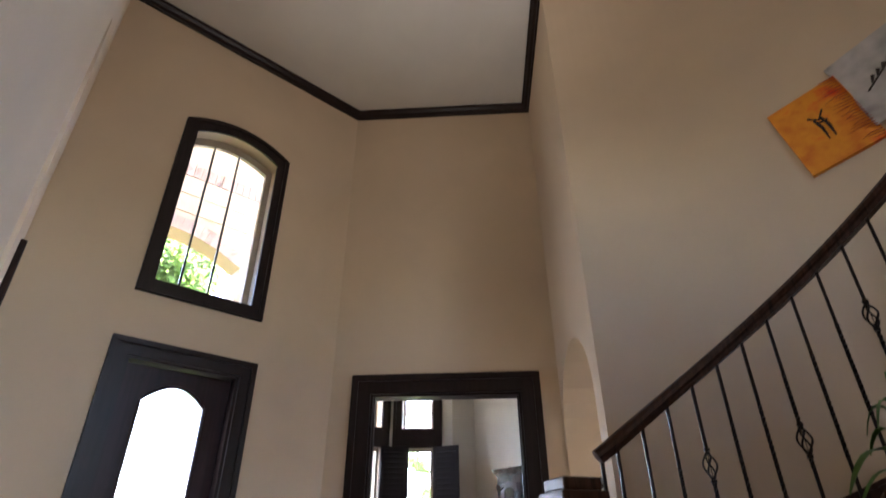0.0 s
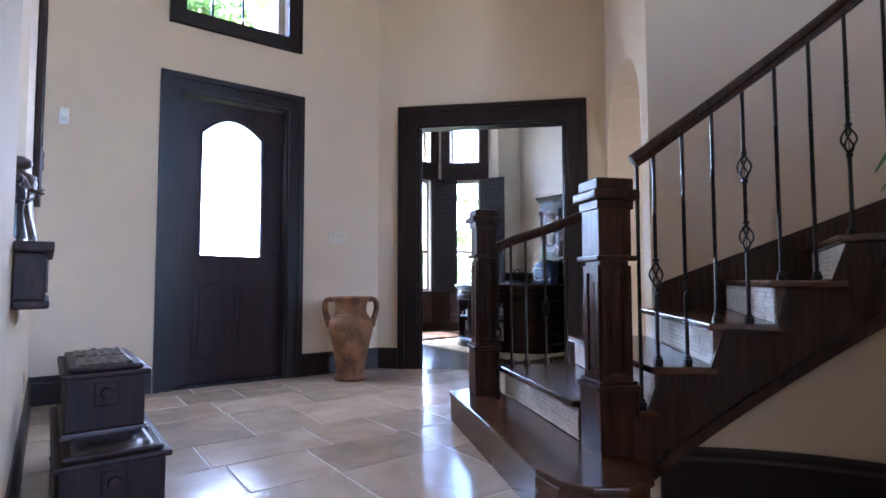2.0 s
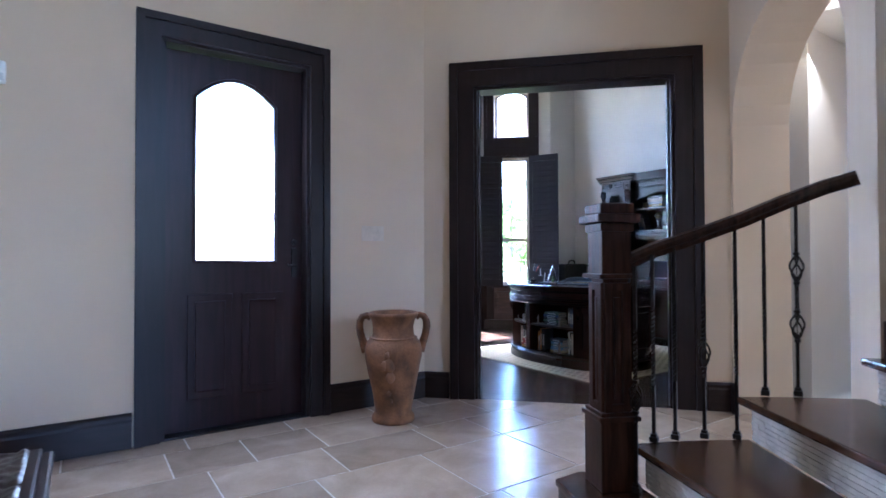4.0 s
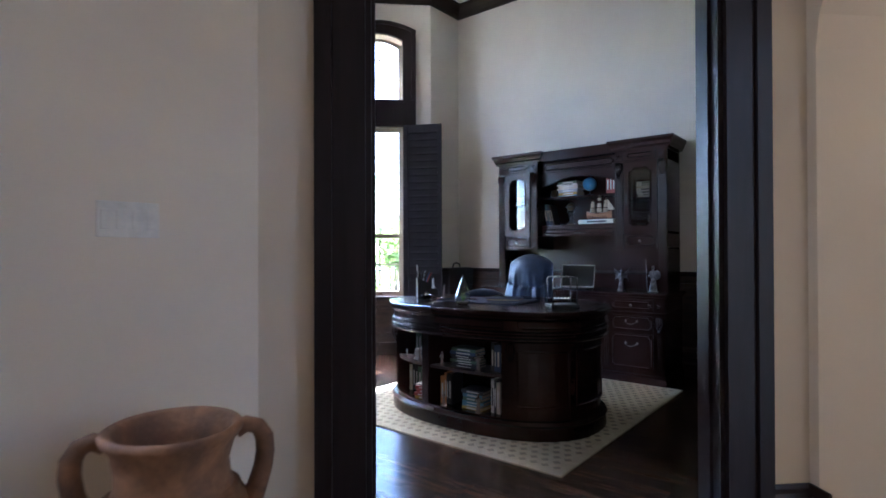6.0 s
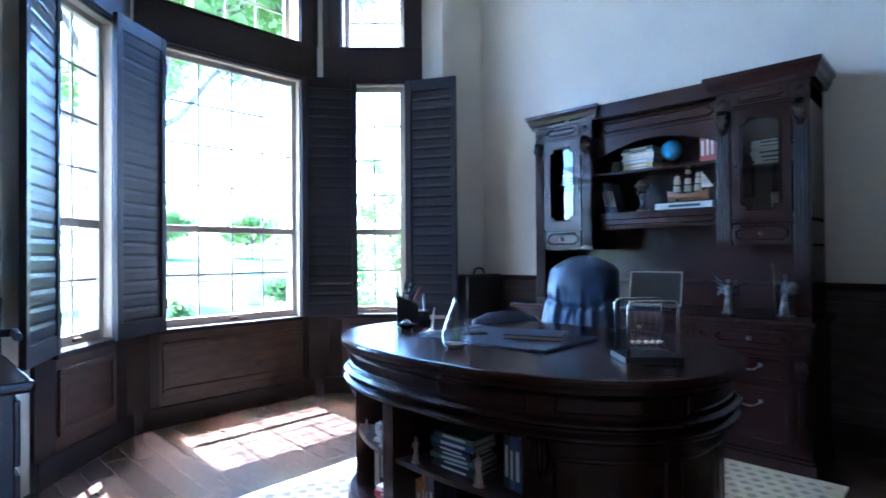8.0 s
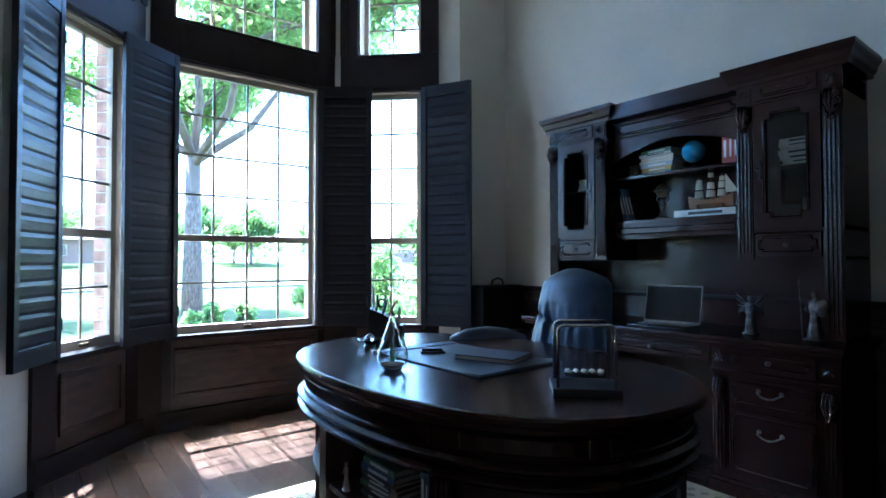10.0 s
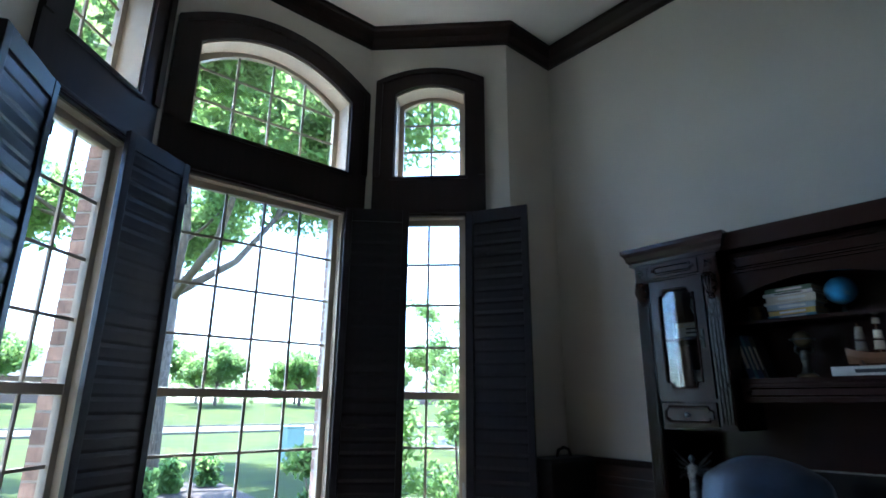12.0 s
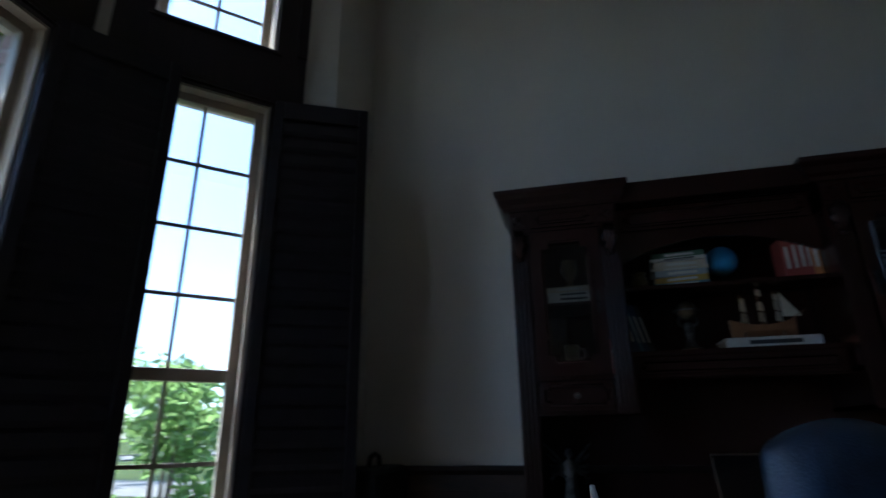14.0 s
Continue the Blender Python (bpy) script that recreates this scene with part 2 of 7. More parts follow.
def sweep(profile, path, closed=False, side=1):
    """A moulding: profile of (out, z) carried along a plan path with mitred corners; out is to the left (side 1) of the path. Path points are (x, y) or (x, y, z)."""
    b = bmesh.new()
    pts = [Vector((*p, 0.0)) if len(p) == 2 else Vector(p) for p in path]
    n = len(pts)
    rings = []
    for i, p in enumerate(pts):
        a = pts[i - 1] if (i or closed) else None
        c = pts[(i + 1) % n] if (i < n - 1 or closed) else None
        ds = [d.to_2d().normalized() for d in ([p - a] if a is not None else []) + ([c - p] if c is not None else [])]
        nr = [Vector((-d.y, d.x)) * side for d in ds]
        o = (nr[0] + nr[-1]).normalized()
        o = o / max(0.3, o.dot(nr[0]))
        rings.append([b.verts.new((p.x + o.x * u, p.y + o.y * u, p.z + z)) for u, z in profile])
    k = len(profile)
    for i in range(n if closed else n - 1):
        a, c = rings[i], rings[(i + 1) % n]
        for j in range(k):
            b.faces.new((a[j], a[(j + 1) % k], c[(j + 1) % k], c[j]))
    if not closed:
        b.faces.new(rings[0]), b.faces.new(rings[-1][::-1])
    bmesh.ops.recalc_face_normals(b, faces=b.faces)
    return b


def arch_pts(x0, x1, zs, rise, n=14):
    """Points along an arch from (x0, zs) to (x1, zs), rising by rise."""
    c, h = (x0 + x1) / 2, (x1 - x0) / 2
    return [(c - h * math.cos(math.pi * i / n), zs + rise * math.sin(math.pi * i / n)) for i in range(n + 1)]


def seg_arch(x0, x1, zs, rise, n=14):
    """A flat segment of a circle."""
    c, h = (x0 + x1) / 2, (x1 - x0) / 2
    return [(c + h * u, zs + rise * (1 - u * u)) for u in [-1 + 2 * i / n for i in range(n + 1)]]


def wall_frame(p0, p1):
    """Pose whose x runs from p0 to p1 and whose y goes to the left of that."""
    return pose(p0[0], p0[1], 0, 0, 0, math.degrees(math.atan2(p1[1] - p0[1], p1[0] - p0[0])))


def wall(name, p0, p1, height, thick, material, openings=(), base=0.0, kind="structure", label=""):
    """A wall with thickness to the left of p0 to p1; openings (u0, u1, z0, spring, rise, arch function) go through it."""
    length = math.hypot(p1[0] - p0[0], p1[1] - p0[1])
    bm = bmesh.new()
    u = 0.0
    groups = {}
    for o in openings:
        groups.setdefault((o[0], o[1]), []).append(o)
    for (u0, u1), os in sorted(groups.items()):
        if u0 > u:
            box(u, u0, 0, thick, base, height, 0, bm)
        z = base
        for (_, _, z0, zs, rise, fn) in sorted(os, key=lambda q: q[2]):
            if z0 > z:
                box(u0, u1, 0, thick, z, z0, 0, bm)
            if rise:
                cv = fn(u0, u1, zs, rise)
                top = zs + rise + 0.02
                for (xa, za), (xb, zb) in zip(cv, cv[1:]):
                    merge(bm, slab([(xa, za), (xb, zb), (xb, top), (xa, top)], 0, thick))
                z = top
            else:
                z = zs
        box(u0, u1, 0, thick, z, height, 0, bm)
        u = u1
    if length > u:
        box(u, length, 0, thick, base, height, 0, bm)
    ob = link(name, bm, material, m=wall_frame(p0, p1))
    return tagged(ob, label or "painted plaster wall", "wall", kind=kind)


# ---- the plan ----
HALL_H, OFF_H, RISE = 6.12, 4.20, 0.173
D0, D1 = (2.69, 4.72), (4.27, 3.14)        # diagonal wall with the office doorway
E0 = (3.06, 1.93)                          # where the arch wall ends and the curved stair wall begins
SC, SR = Vector((1.29, 0.19)), 2.45        # centre and radius of the stair wall
OW, OE, OS, ON, BAY = 2.88, 6.88, 2.95, 6.96, 7.72
BA, BB, BC, BD = (3.41, 6.96), (4.17, 7.72), (5.59, 7.72), (6.35, 6.96)
DT = 0.16

# ---- shell of the hall ----
FD = (0.84, 1.76, 2.42)                    # front door opening: x0, x1, height
FW = (0.90, 1.74, 3.08, 4.76, 0.13)        # window over it
OD = (0.40, 1.86, 2.41)                    # office doorway along the diagonal
wall("wall_north", (HX, HY), D0, HALL_H, 0.26, WALL, [(FD[0] - HX, FD[1] - HX, 0, FD[2], 0, None), (FD[0] - HX, FD[1] - HX, FW[2], FW[3], FW[4], seg_arch)], label="warm beige plaster wall of the two-storey hall")
wall("wall_diagonal", D0, D1, HALL_H, DT, WALL, [(OD[0], OD[1], 0, OD[2], 0, None)], label="warm beige plaster wall around the office doorway")
wall("wall_west", (HX, -4.4), (HX, HY), HALL_H, 0.2, WALL, [(6.40, 7.05, 1.0, 2.85, 0.30, arch_pts)], label="warm beige plaster wall with an arched niche")
link("niche_back", box(HX - 0.2, HX - 0.17, 1.95, 2.7, 0.9, 3.3), WALL)
tagged(bpy.data.objects["niche_back"], "beige plaster back of the wall niche", "wall", kind="structure")
wall("wall_arch", D1, E0, HALL_H, 0.36, WALL, [(0.05, 1.52, 0, 2.0, 0.60, arch_pts)], label="warm beige plaster wall with an arched opening")
# out of view; the opening is made up to let light into the hall
wall("wall_south", (2.49, -4.4), (HX, -4.4), HALL_H, 0.2, WALL, [(0.4, 2.2, 0.9, 4.2, 0, None)], label="unseen beige plaster wall with an opening added for light")
wall("wall_east", (2.49, -1.89), (2.49, -4.4), HALL_H, 0.2, WALL, label="beige plaster wall behind the staircase")
bm = bmesh.new()
arc = [radians(44.6 - 2.2 * i) for i in range(48)]
pin = [(SC.x + SR * math.cos(a), SC.y + SR * math.sin(a)) for a in arc]
pout = [(SC.x + (SR + 0.14) * math.cos(a), SC.y + (SR + 0.14) * math.sin(a)) for a in arc]
for i in range(len(arc) - 1):
    merge(bm, prism([pin[i], pin[i + 1], pout[i + 1], pout[i]], 0, HALL_H))
bmesh.ops.remove_doubles(bm, verts=bm.verts, dist=0.0005)
tagged(link("wall_curved", bm, WALL), "curved beige plaster wall along the staircase", "wall", kind="structure")
tagged(link("ceiling_hall", box(HX - 0.3, 4.9, -4.7, 5.1, HALL_H, HALL_H + 0.15), CEIL), "off-white hall ceiling", "ceiling", kind="structure")
# passage behind the arch
wall("wall_passage", (5.6, 2.78), (3.98, 1.16), 3.0, 0.1, WALL, label="yellow-beige plaster wall of the side passage")
tagged(link("ceiling_passage", prism([(4.35, 3.02), (5.6, 2.79), (3.98, 1.16), (3.62, 1.90)], 2.72, 2.8), CEIL), "off-white passage ceiling", "ceiling", kind="structure")
# lamp added to brighten the passage; neither window nor fixture stands here
window_light("window_light", (4.75, 2.55, 2.6), (3.8, 1.9, 1.2), 0.5, 0.5, 0.45, (1.0, 0.90, 0.70))

# ---- shell of the office ----
DO = (OW, 7.41 + DT * 2 ** 0.5 - OW)
DE = (7.41 + DT * 2 ** 0.5 - OS, OS)
wall("wall_office_west", (OW, DO[1]), (OW, ON), OFF_H, 0.14, OFFICE_WALL, label="greige plaster office wall")
wall("wall_office_east", (OE, ON), (OE, OS), OFF_H, 0.14, OFFICE_WALL, label="greige plaster office wall behind the hutch")
wall("wall_office_south", (OE, OS), DE, OFF_H, 0.14, OFFICE_WALL, label="greige plaster office wall")
wall("wall_office_northeast", BD, (OE + 0.14, ON), OFF_H, 0.3, OFFICE_WALL, label="greige plaster office wall beside the bay")
wall("wall_office_northwest", (OW - 0.14, ON), BA, OFF_H, 0.3, OFFICE_WALL, label="greige plaster office wall beside the bay")
dl = prism([DO, DE, (DE[0] - 0.004, DE[1] - 0.004), (DO[0] - 0.004, DO[1] - 0.004)], 2.75, OFF_H)
tagged(link("wall_office_diagonal", dl, OFFICE_WALL), "greige plaster above the office doorway", "wall", kind="structure")
tagged(link("ceiling_office", prism([(OW - 0.1, DO[1] + 0.1), (DE[0] + 0.1, OS - 0.1), (7.02, OS - 0.1), (7.02, 7.26), (5.72, 8.02), (4.04, 8.02), (OW - 0.1, 7.26)], OFF_H, OFF_H + 0.12), CEIL), "off-white office ceiling", "ceiling", kind="structure")

CROWN = [(0, 0), (0, -0.15), (0.02, -0.15), (0.03, -0.12), (0.06, -0.09), (0.085, -0.04), (0.10, -0.03), (0.10, 0)]
def raised(prof, z):
    return [(u, w + z) for u, w in prof]
tagged(link("crown_hall", sweep(raised([(u * 0.9, w * 0.62) for u, w in CROWN], HALL_H), [*pin[:26][::-1], E0, D1, D0, (HX, HY), (HX, -4.4)]), TRIMWOOD), "dark wood crown moulding round the hall ceiling", "trim", kind="structure")
tagged(link("crown_office", sweep(raised(CROWN, OFF_H), [DE, (OE, OS), (OE, ON), BD, BC, BB, BA, (OW, ON), DO], closed=True), TRIMWOOD), "dark wood crown moulding round the office ceiling", "trim", kind="structure")
BASE = [(0, 0), (0.022, 0), (0.022, 0.15), (0.016, 0.165), (0.016, 0.185), (0.008, 0.20), (0, 0.20)]
def on_diag(u):
    return (D0[0] + u * 0.7071, D0[1] - u * 0.7071)
for path in ([on_diag(0.20), D0, (1.905, HY)], [(0.695, HY), (HX, HY), (HX, -4.4)], [(D1[0] - 0.08, D1[1] - 0.08), D1, on_diag(2.06)]):
    tagged(link("baseboard", sweep(BASE, path), TRIMWOOD), "dark stained tall wooden baseboard", "baseboard", kind="structure")


# ---- doors and casings ----
def casing_plate(x0, x1, z0, z1, w, rise=0.0, sill=False, fn=seg_arch, proud=0.025):
    """Flat casing round an opening with a stepped outer bead, standing proud of the wall face towards -y."""
    bm = bmesh.new()
    for (a, d) in ((w, proud), (w * 0.34, proud + 0.014)):
        o = w - a
        if rise:
            inner = fn(x0 - o, x1 + o, z1 + o, rise)
            outer = fn(x0 - w, x1 + w, z1 + w * 0.8, rise * 1.15 + 0.01)
            for (p, q), (r, s) in zip(zip(inner, inner[1:]), zip(outer, outer[1:])):
                merge(bm, slab([p, q, s, r], -d, 0))
        else:
            box(x0 - w, x1 + w, -d, 0, z1 + o, z1 + w, 0, bm)
        zb = z0 - w if sill else z0
        for s0, s1 in ((x0 - w, x0 - o), (x1 + o, x1 + w)):
            top = z1 + (o if not rise else 0)
            pts = [(s0, zb), (s1, zb), (s1, z1 + (o if rise else o)), (s0, z1 + (w * 0.8 if rise else o))]
            if rise and s0 > x0:
                pts = [(s0, zb), (s1, zb), (s1, z1 + w * 0.8), (s0, z1 + o)]
            merge(bm, slab(pts, -d, 0))
        if sill:
            box(x0 - o, x1 + o, -d, 0, z0 - w, z0 - o, 0, bm)
    return bm


NW = pose(0, HY, 0)
DG = wall_frame(D0, D1)
door = thing("door_front", "dark mahogany front door with an arched obscure glass light, closed", "door", m=NW, kind="structure")
part("casing", casing_plate(FD[0], FD[1], 0, FD[2], 0.135), CASING, door)
part("jamb", merge(box(FD[0] - 0.0, FD[0] + 0.025, 0.0, 0.26, 0, FD[2]), box(FD[1] - 0.025, FD[1], 0.0, 0.26, 0, FD[2]), box(FD[0], FD[1], 0.0, 0.26, FD[2] - 0.02, FD[2])), CASING, door)
lx0, lx1, gx0, gx1 = FD[0] + 0.018, FD[1] - 0.018, 1.04, 1.55
leaf = bmesh.new()
for a in ((lx0, gx0, 0.01, 2.395), (gx1, lx1, 0.01, 2.395), (gx0, gx1, 0.01, 1.07)):
    box(a[0], a[1], 0.10, 0.145, 0.002 if a[2] < 0.1 else a[2], a[3], 0, leaf)
cv = seg_arch(gx0, gx1, 2.12, 0.14)
for (xa, za), (xb, zb) in zip(cv, cv[1:]):
    merge(leaf, slab([(xa, za), (xb, zb), (xb, 2.395), (xa, 2.395)], 0.10, 0.145))
part("door_leaf", leaf, DOORWOOD, door)
bead = [(gx0, 1.07), *cv, (gx1, 1.07)]
part("glass_bead", tube([(x, 0.098, z) for x, z in bead + bead[:1]], 0.012, 6), DOORWOOD, door)
part("glass_pane", slab([(gx0 - 0.01, 1.06), (gx1 + 0.01, 1.06), *[(x, z + 0.008) for x, z in cv[::-1]]], 0.118, 0.126), FROST, door, "bright obscure glass")
door.children[-1].visible_shadow = False
for a, c in ((1.00, 1.27), (1.33, 1.60)):
    fr = bmesh.new()
    box(a, c, 0.092, 0.10, 0.20, 0.86, 0.006, fr)
    box(a + 0.045, c - 0.045, 0.084, 0.10, 0.245, 0.815, 0.006, fr)
    part("door_panel", fr, DOORWOOD, door)
hd = box(1.66, 1.70, 0.085, 0.10, 0.96, 1.16, 0.005)
merge(hd, tube([(1.68, 0.09, 1.04), (1.68, 0.05, 1.04), (1.62, 0.045, 1.04)], 0.009, 8), moved(lathe([(0.02, 0), (0.02, 0.02), (0.0, 0.022)], 14), pose(1.68, 0.09, 1.20, 90)))
part("door_handle", hd, IRON, door, "dark bronze lever and deadbolt", smooth=False)
part("threshold", box(FD[0], FD[1], 0.0, 0.255, -0.05, 0.012, 0.004), IRON, door)

uw = thing("window_upper", "arched hall window with dark wood casing over the front door", "window", m=NW, kind="structure")
UX0, UX1 = FD[0], FD[1]
part("casing", casing_plate(UX0 + 0.04, UX1 - 0.02, FW[2] + 0.01, FW[3], 0.125, 0.13, True), CASING, uw)
ucv = seg_arch(UX0 + 0.05, UX1 - 0.05, FW[3] - 0.02, 0.12)
fr = bmesh.new()
for (xa, za), (xb, zb) in zip(ucv, ucv[1:]):
    merge(fr, slab([(xa, za - 0.05), (xb, zb - 0.05), (xb, zb + 0.05), (xa, za + 0.05)], 0.15, 0.20))
for a, c in ((UX0, UX0 + 0.06), (UX1 - 0.06, UX1)):
    box(a, c, 0.15, 0.20, FW[2], FW[3] + 0.02, 0, fr)
box(UX0, UX1, 0.15, 0.20, FW[2], FW[2] + 0.045, 0, fr)
part("window_frame", fr, WHITE, uw, "cream vinyl frame")
for x in (1.12, 1.38):
    part("muntin", box(x - 0.009, x + 0.009, 0.16, 0.185, FW[2] + 0.04, FW[3] + 0.07), BLACK, uw)
part("pane", slab([(UX0 + 0.02, FW[2] + 0.02), (UX1 - 0.02, FW[2] + 0.02), *ucv[::-1]], 0.17, 0.176), GLASS, uw)
uw.children[-1].visible_shadow = False

od = thing("door_office", "double office doorway with dark wood casing, doors swung open", "door", m=DG, kind="structure")
part("casing", casing_plate(OD[0], OD[1], 0, OD[2], 0.19), CASING, od)
part("jamb", merge(box(OD[0], OD[0] + 0.022, 0.0, DT, 0, OD[2]), box(OD[1] - 0.022, OD[1], 0.0, DT, 0, OD[2]), box(OD[0], OD[1], 0.0, DT, OD[2] - 0.022, OD[2]),
                   box(OD[0] + 0.022, OD[0] + 0.036, 0.05, 0.10, 0, OD[2]), box(OD[1] - 0.036, OD[1] - 0.022, 0.05, 0.10, 0, OD[2])), CASING, od)
inner = moved(casing_plate(-OD[1], -OD[0], 0, OD[2], 0.15), pose(0, DT, 0, 0, 0, 180))
part("casing", inner, CASING, od)
def office_leaf(hx, sign, swing):
    lf = bmesh.new()
    box(0, 0.70, 0, 0.042, 0.012, 2.375, 0.003, lf)
    for z0, z1 in ((0.22, 0.92), (1.10, 2.18)):
        box(0.13, 0.57, -0.007, 0.049, z0, z1, 0.006, lf)
        box(0.18, 0.52, -0.013, 0.055, z0 + 0.05, z1 - 0.05, 0.006, lf)
    ob = part("door_leaf", lf, DOORWOOD, od)
    ob.matrix_basis = pose(hx, DT + 0.035, 0, 0, 0, swing)
    kn = merge(tube([(0.65, -0.002, 1.0), (0.65, -0.05, 1.0), (0.56, -0.055, 1.0)], 0.009, 8), box(0.63, 0.67, -0.006, 0.0, 0.90, 1.10, 0.002))
    part("door_handle", kn, IRON, ob, "dark bronze lever")
office_leaf(OD[0] - 0.01, 1, 128)
office_leaf(OD[1] + 0.055, -1, 28)


# ---- floors ----
def clip(poly, a, b, c):
    """Keep the side a*x + b*y <= c."""
    out = []
    for i, p in enumerate(poly):
        q = poly[(i + 1) % len(poly)]
        dp, dq = a * p[0] + b * p[1] - c, a * q[0] + b * q[1] - c
        if dp <= 0:
            out.append(p)
        if dp * dq < 0:
            t = dp / (dp - dq)
            out.append((p[0] + t * (q[0] - p[0]), p[1] + t * (q[1] - p[1])))
    return out


def floor_pieces(name, parent, material, rects, halves, z0, z1, bevel):
    for poly in rects:
        for h in halves:
            poly = clip(poly, *h)
            if len(poly) < 3:
                break
        if len(poly) < 3:
            continue
        area = abs(sum(p[0] * q[1] - q[0] * p[1] for p, q in zip(poly, poly[1:] + poly[:1]))) / 2
        if area < 0.004:
            continue
        cx, cy = sum(p[0] for p in poly) / len(poly), sum(p[1] for p in poly) / len(poly)
        b = bmesh.new()
        lo = [b.verts.new((x - cx, y - cy, z0)) for x, y in poly]
        hi = [b.verts.new(((x - cx) * (1 - bevel * 2), (y - cy) * (1 - bevel * 2), z1)) for x, y in poly]
        md = [b.verts.new((x - cx, y - cy, z1 - 0.0015)) for x, y in poly]
        b.faces.new(hi)
        n = len(poly)
        for i in range(n):
            j = (i + 1) % n
            b.faces.new((lo[i], lo[j], md[j], md[i])), b.faces.new((md[i], md[j], hi[j], hi[i]))
        bmesh.ops.recalc_face_normals(b, faces=b.faces)
        link(name, b, material, parent, m=pose(cx, cy, 0))


hall_floor = link("floor_hall", prism([(HX - 0.1, -4.5), (4.4, -4.5), (4.4, 3.03), (2.7, 4.73), (2.6, 4.97), (HX - 0.1, 4.97)], -0.12, -0.003), GROUT)
tagged(hall_floor, "honed travertine tile floor of the hall", "floor", kind="structure")
office_floor = link("floor_office", prism([(2.75, 4.69), (4.49, 2.94), (6.95, 2.9), (6.95, 7.1), (5.7, 8.0), (4.1, 8.0), (2.75, 7.1)], -0.12, -0.006), SUBFLOOR)
tagged(office_floor, "dark walnut plank floor of the office", "floor", kind="structure")


# ---- office wainscot ----
def wainscot(p0, p1, top=0.98, name="wainscot"):
    """Panelled dark wood wainscot on the wall face to the right of p0 to p1."""
    length = math.hypot(p1[0] - p0[0], p1[1] - p0[1])
    w = thing(name, "dark stained panelled wainscot below the plaster wall", "wainscot", m=wall_frame(p0, p1), kind="structure")
    part("backing", box(0, length, -0.012, -0.002, 0, top - 0.03), PANEL, w)
    part("base", sweep([(0.012, 0), (0.034, 0), (0.034, 0.13), (0.024, 0.15), (0.024, 0.17), (0.012, 0.18)], [(length, 0), (0, 0)]), TRIMWOOD, w)
    part("cap_rail", sweep([(0.0, top - 0.04), (0.03, top - 0.04), (0.042, top - 0.02), (0.042, top), (0.0, top)], [(length, 0), (0, 0)]), TRIMWOOD, w)
    n = max(1, round(length / 0.75))
    for i in range(n):
        a, c = length * i / n + 0.07, length * (i + 1) / n - 0.07
        if c - a < 0.1:
            continue
        b = bmesh.new()
        for (x0, x1, z0, z1) in ((a, c, 0.24, 0.275), (a, c, top - 0.145, top - 0.11), (a, a + 0.035, 0.275, top - 0.145), (c - 0.035, c, 0.275, top - 0.145)):
            box(x0, x1, -0.026, -0.012, z0, z1, 0.005, b)
        part("panel_moulding", b, PANEL, w)
        part("panel", box(a + 0.05, c - 0.05, -0.018, -0.012, 0.29, top - 0.16, 0.005), PANEL, w)
    return w


wainscot((OE, ON), (OE, OS))
wainscot(BD, (OE, ON))
wainscot((OW, ON), BA)
wainscot((OW, DO[1]), (OW, ON))
wainscot((OE, OS), DE)


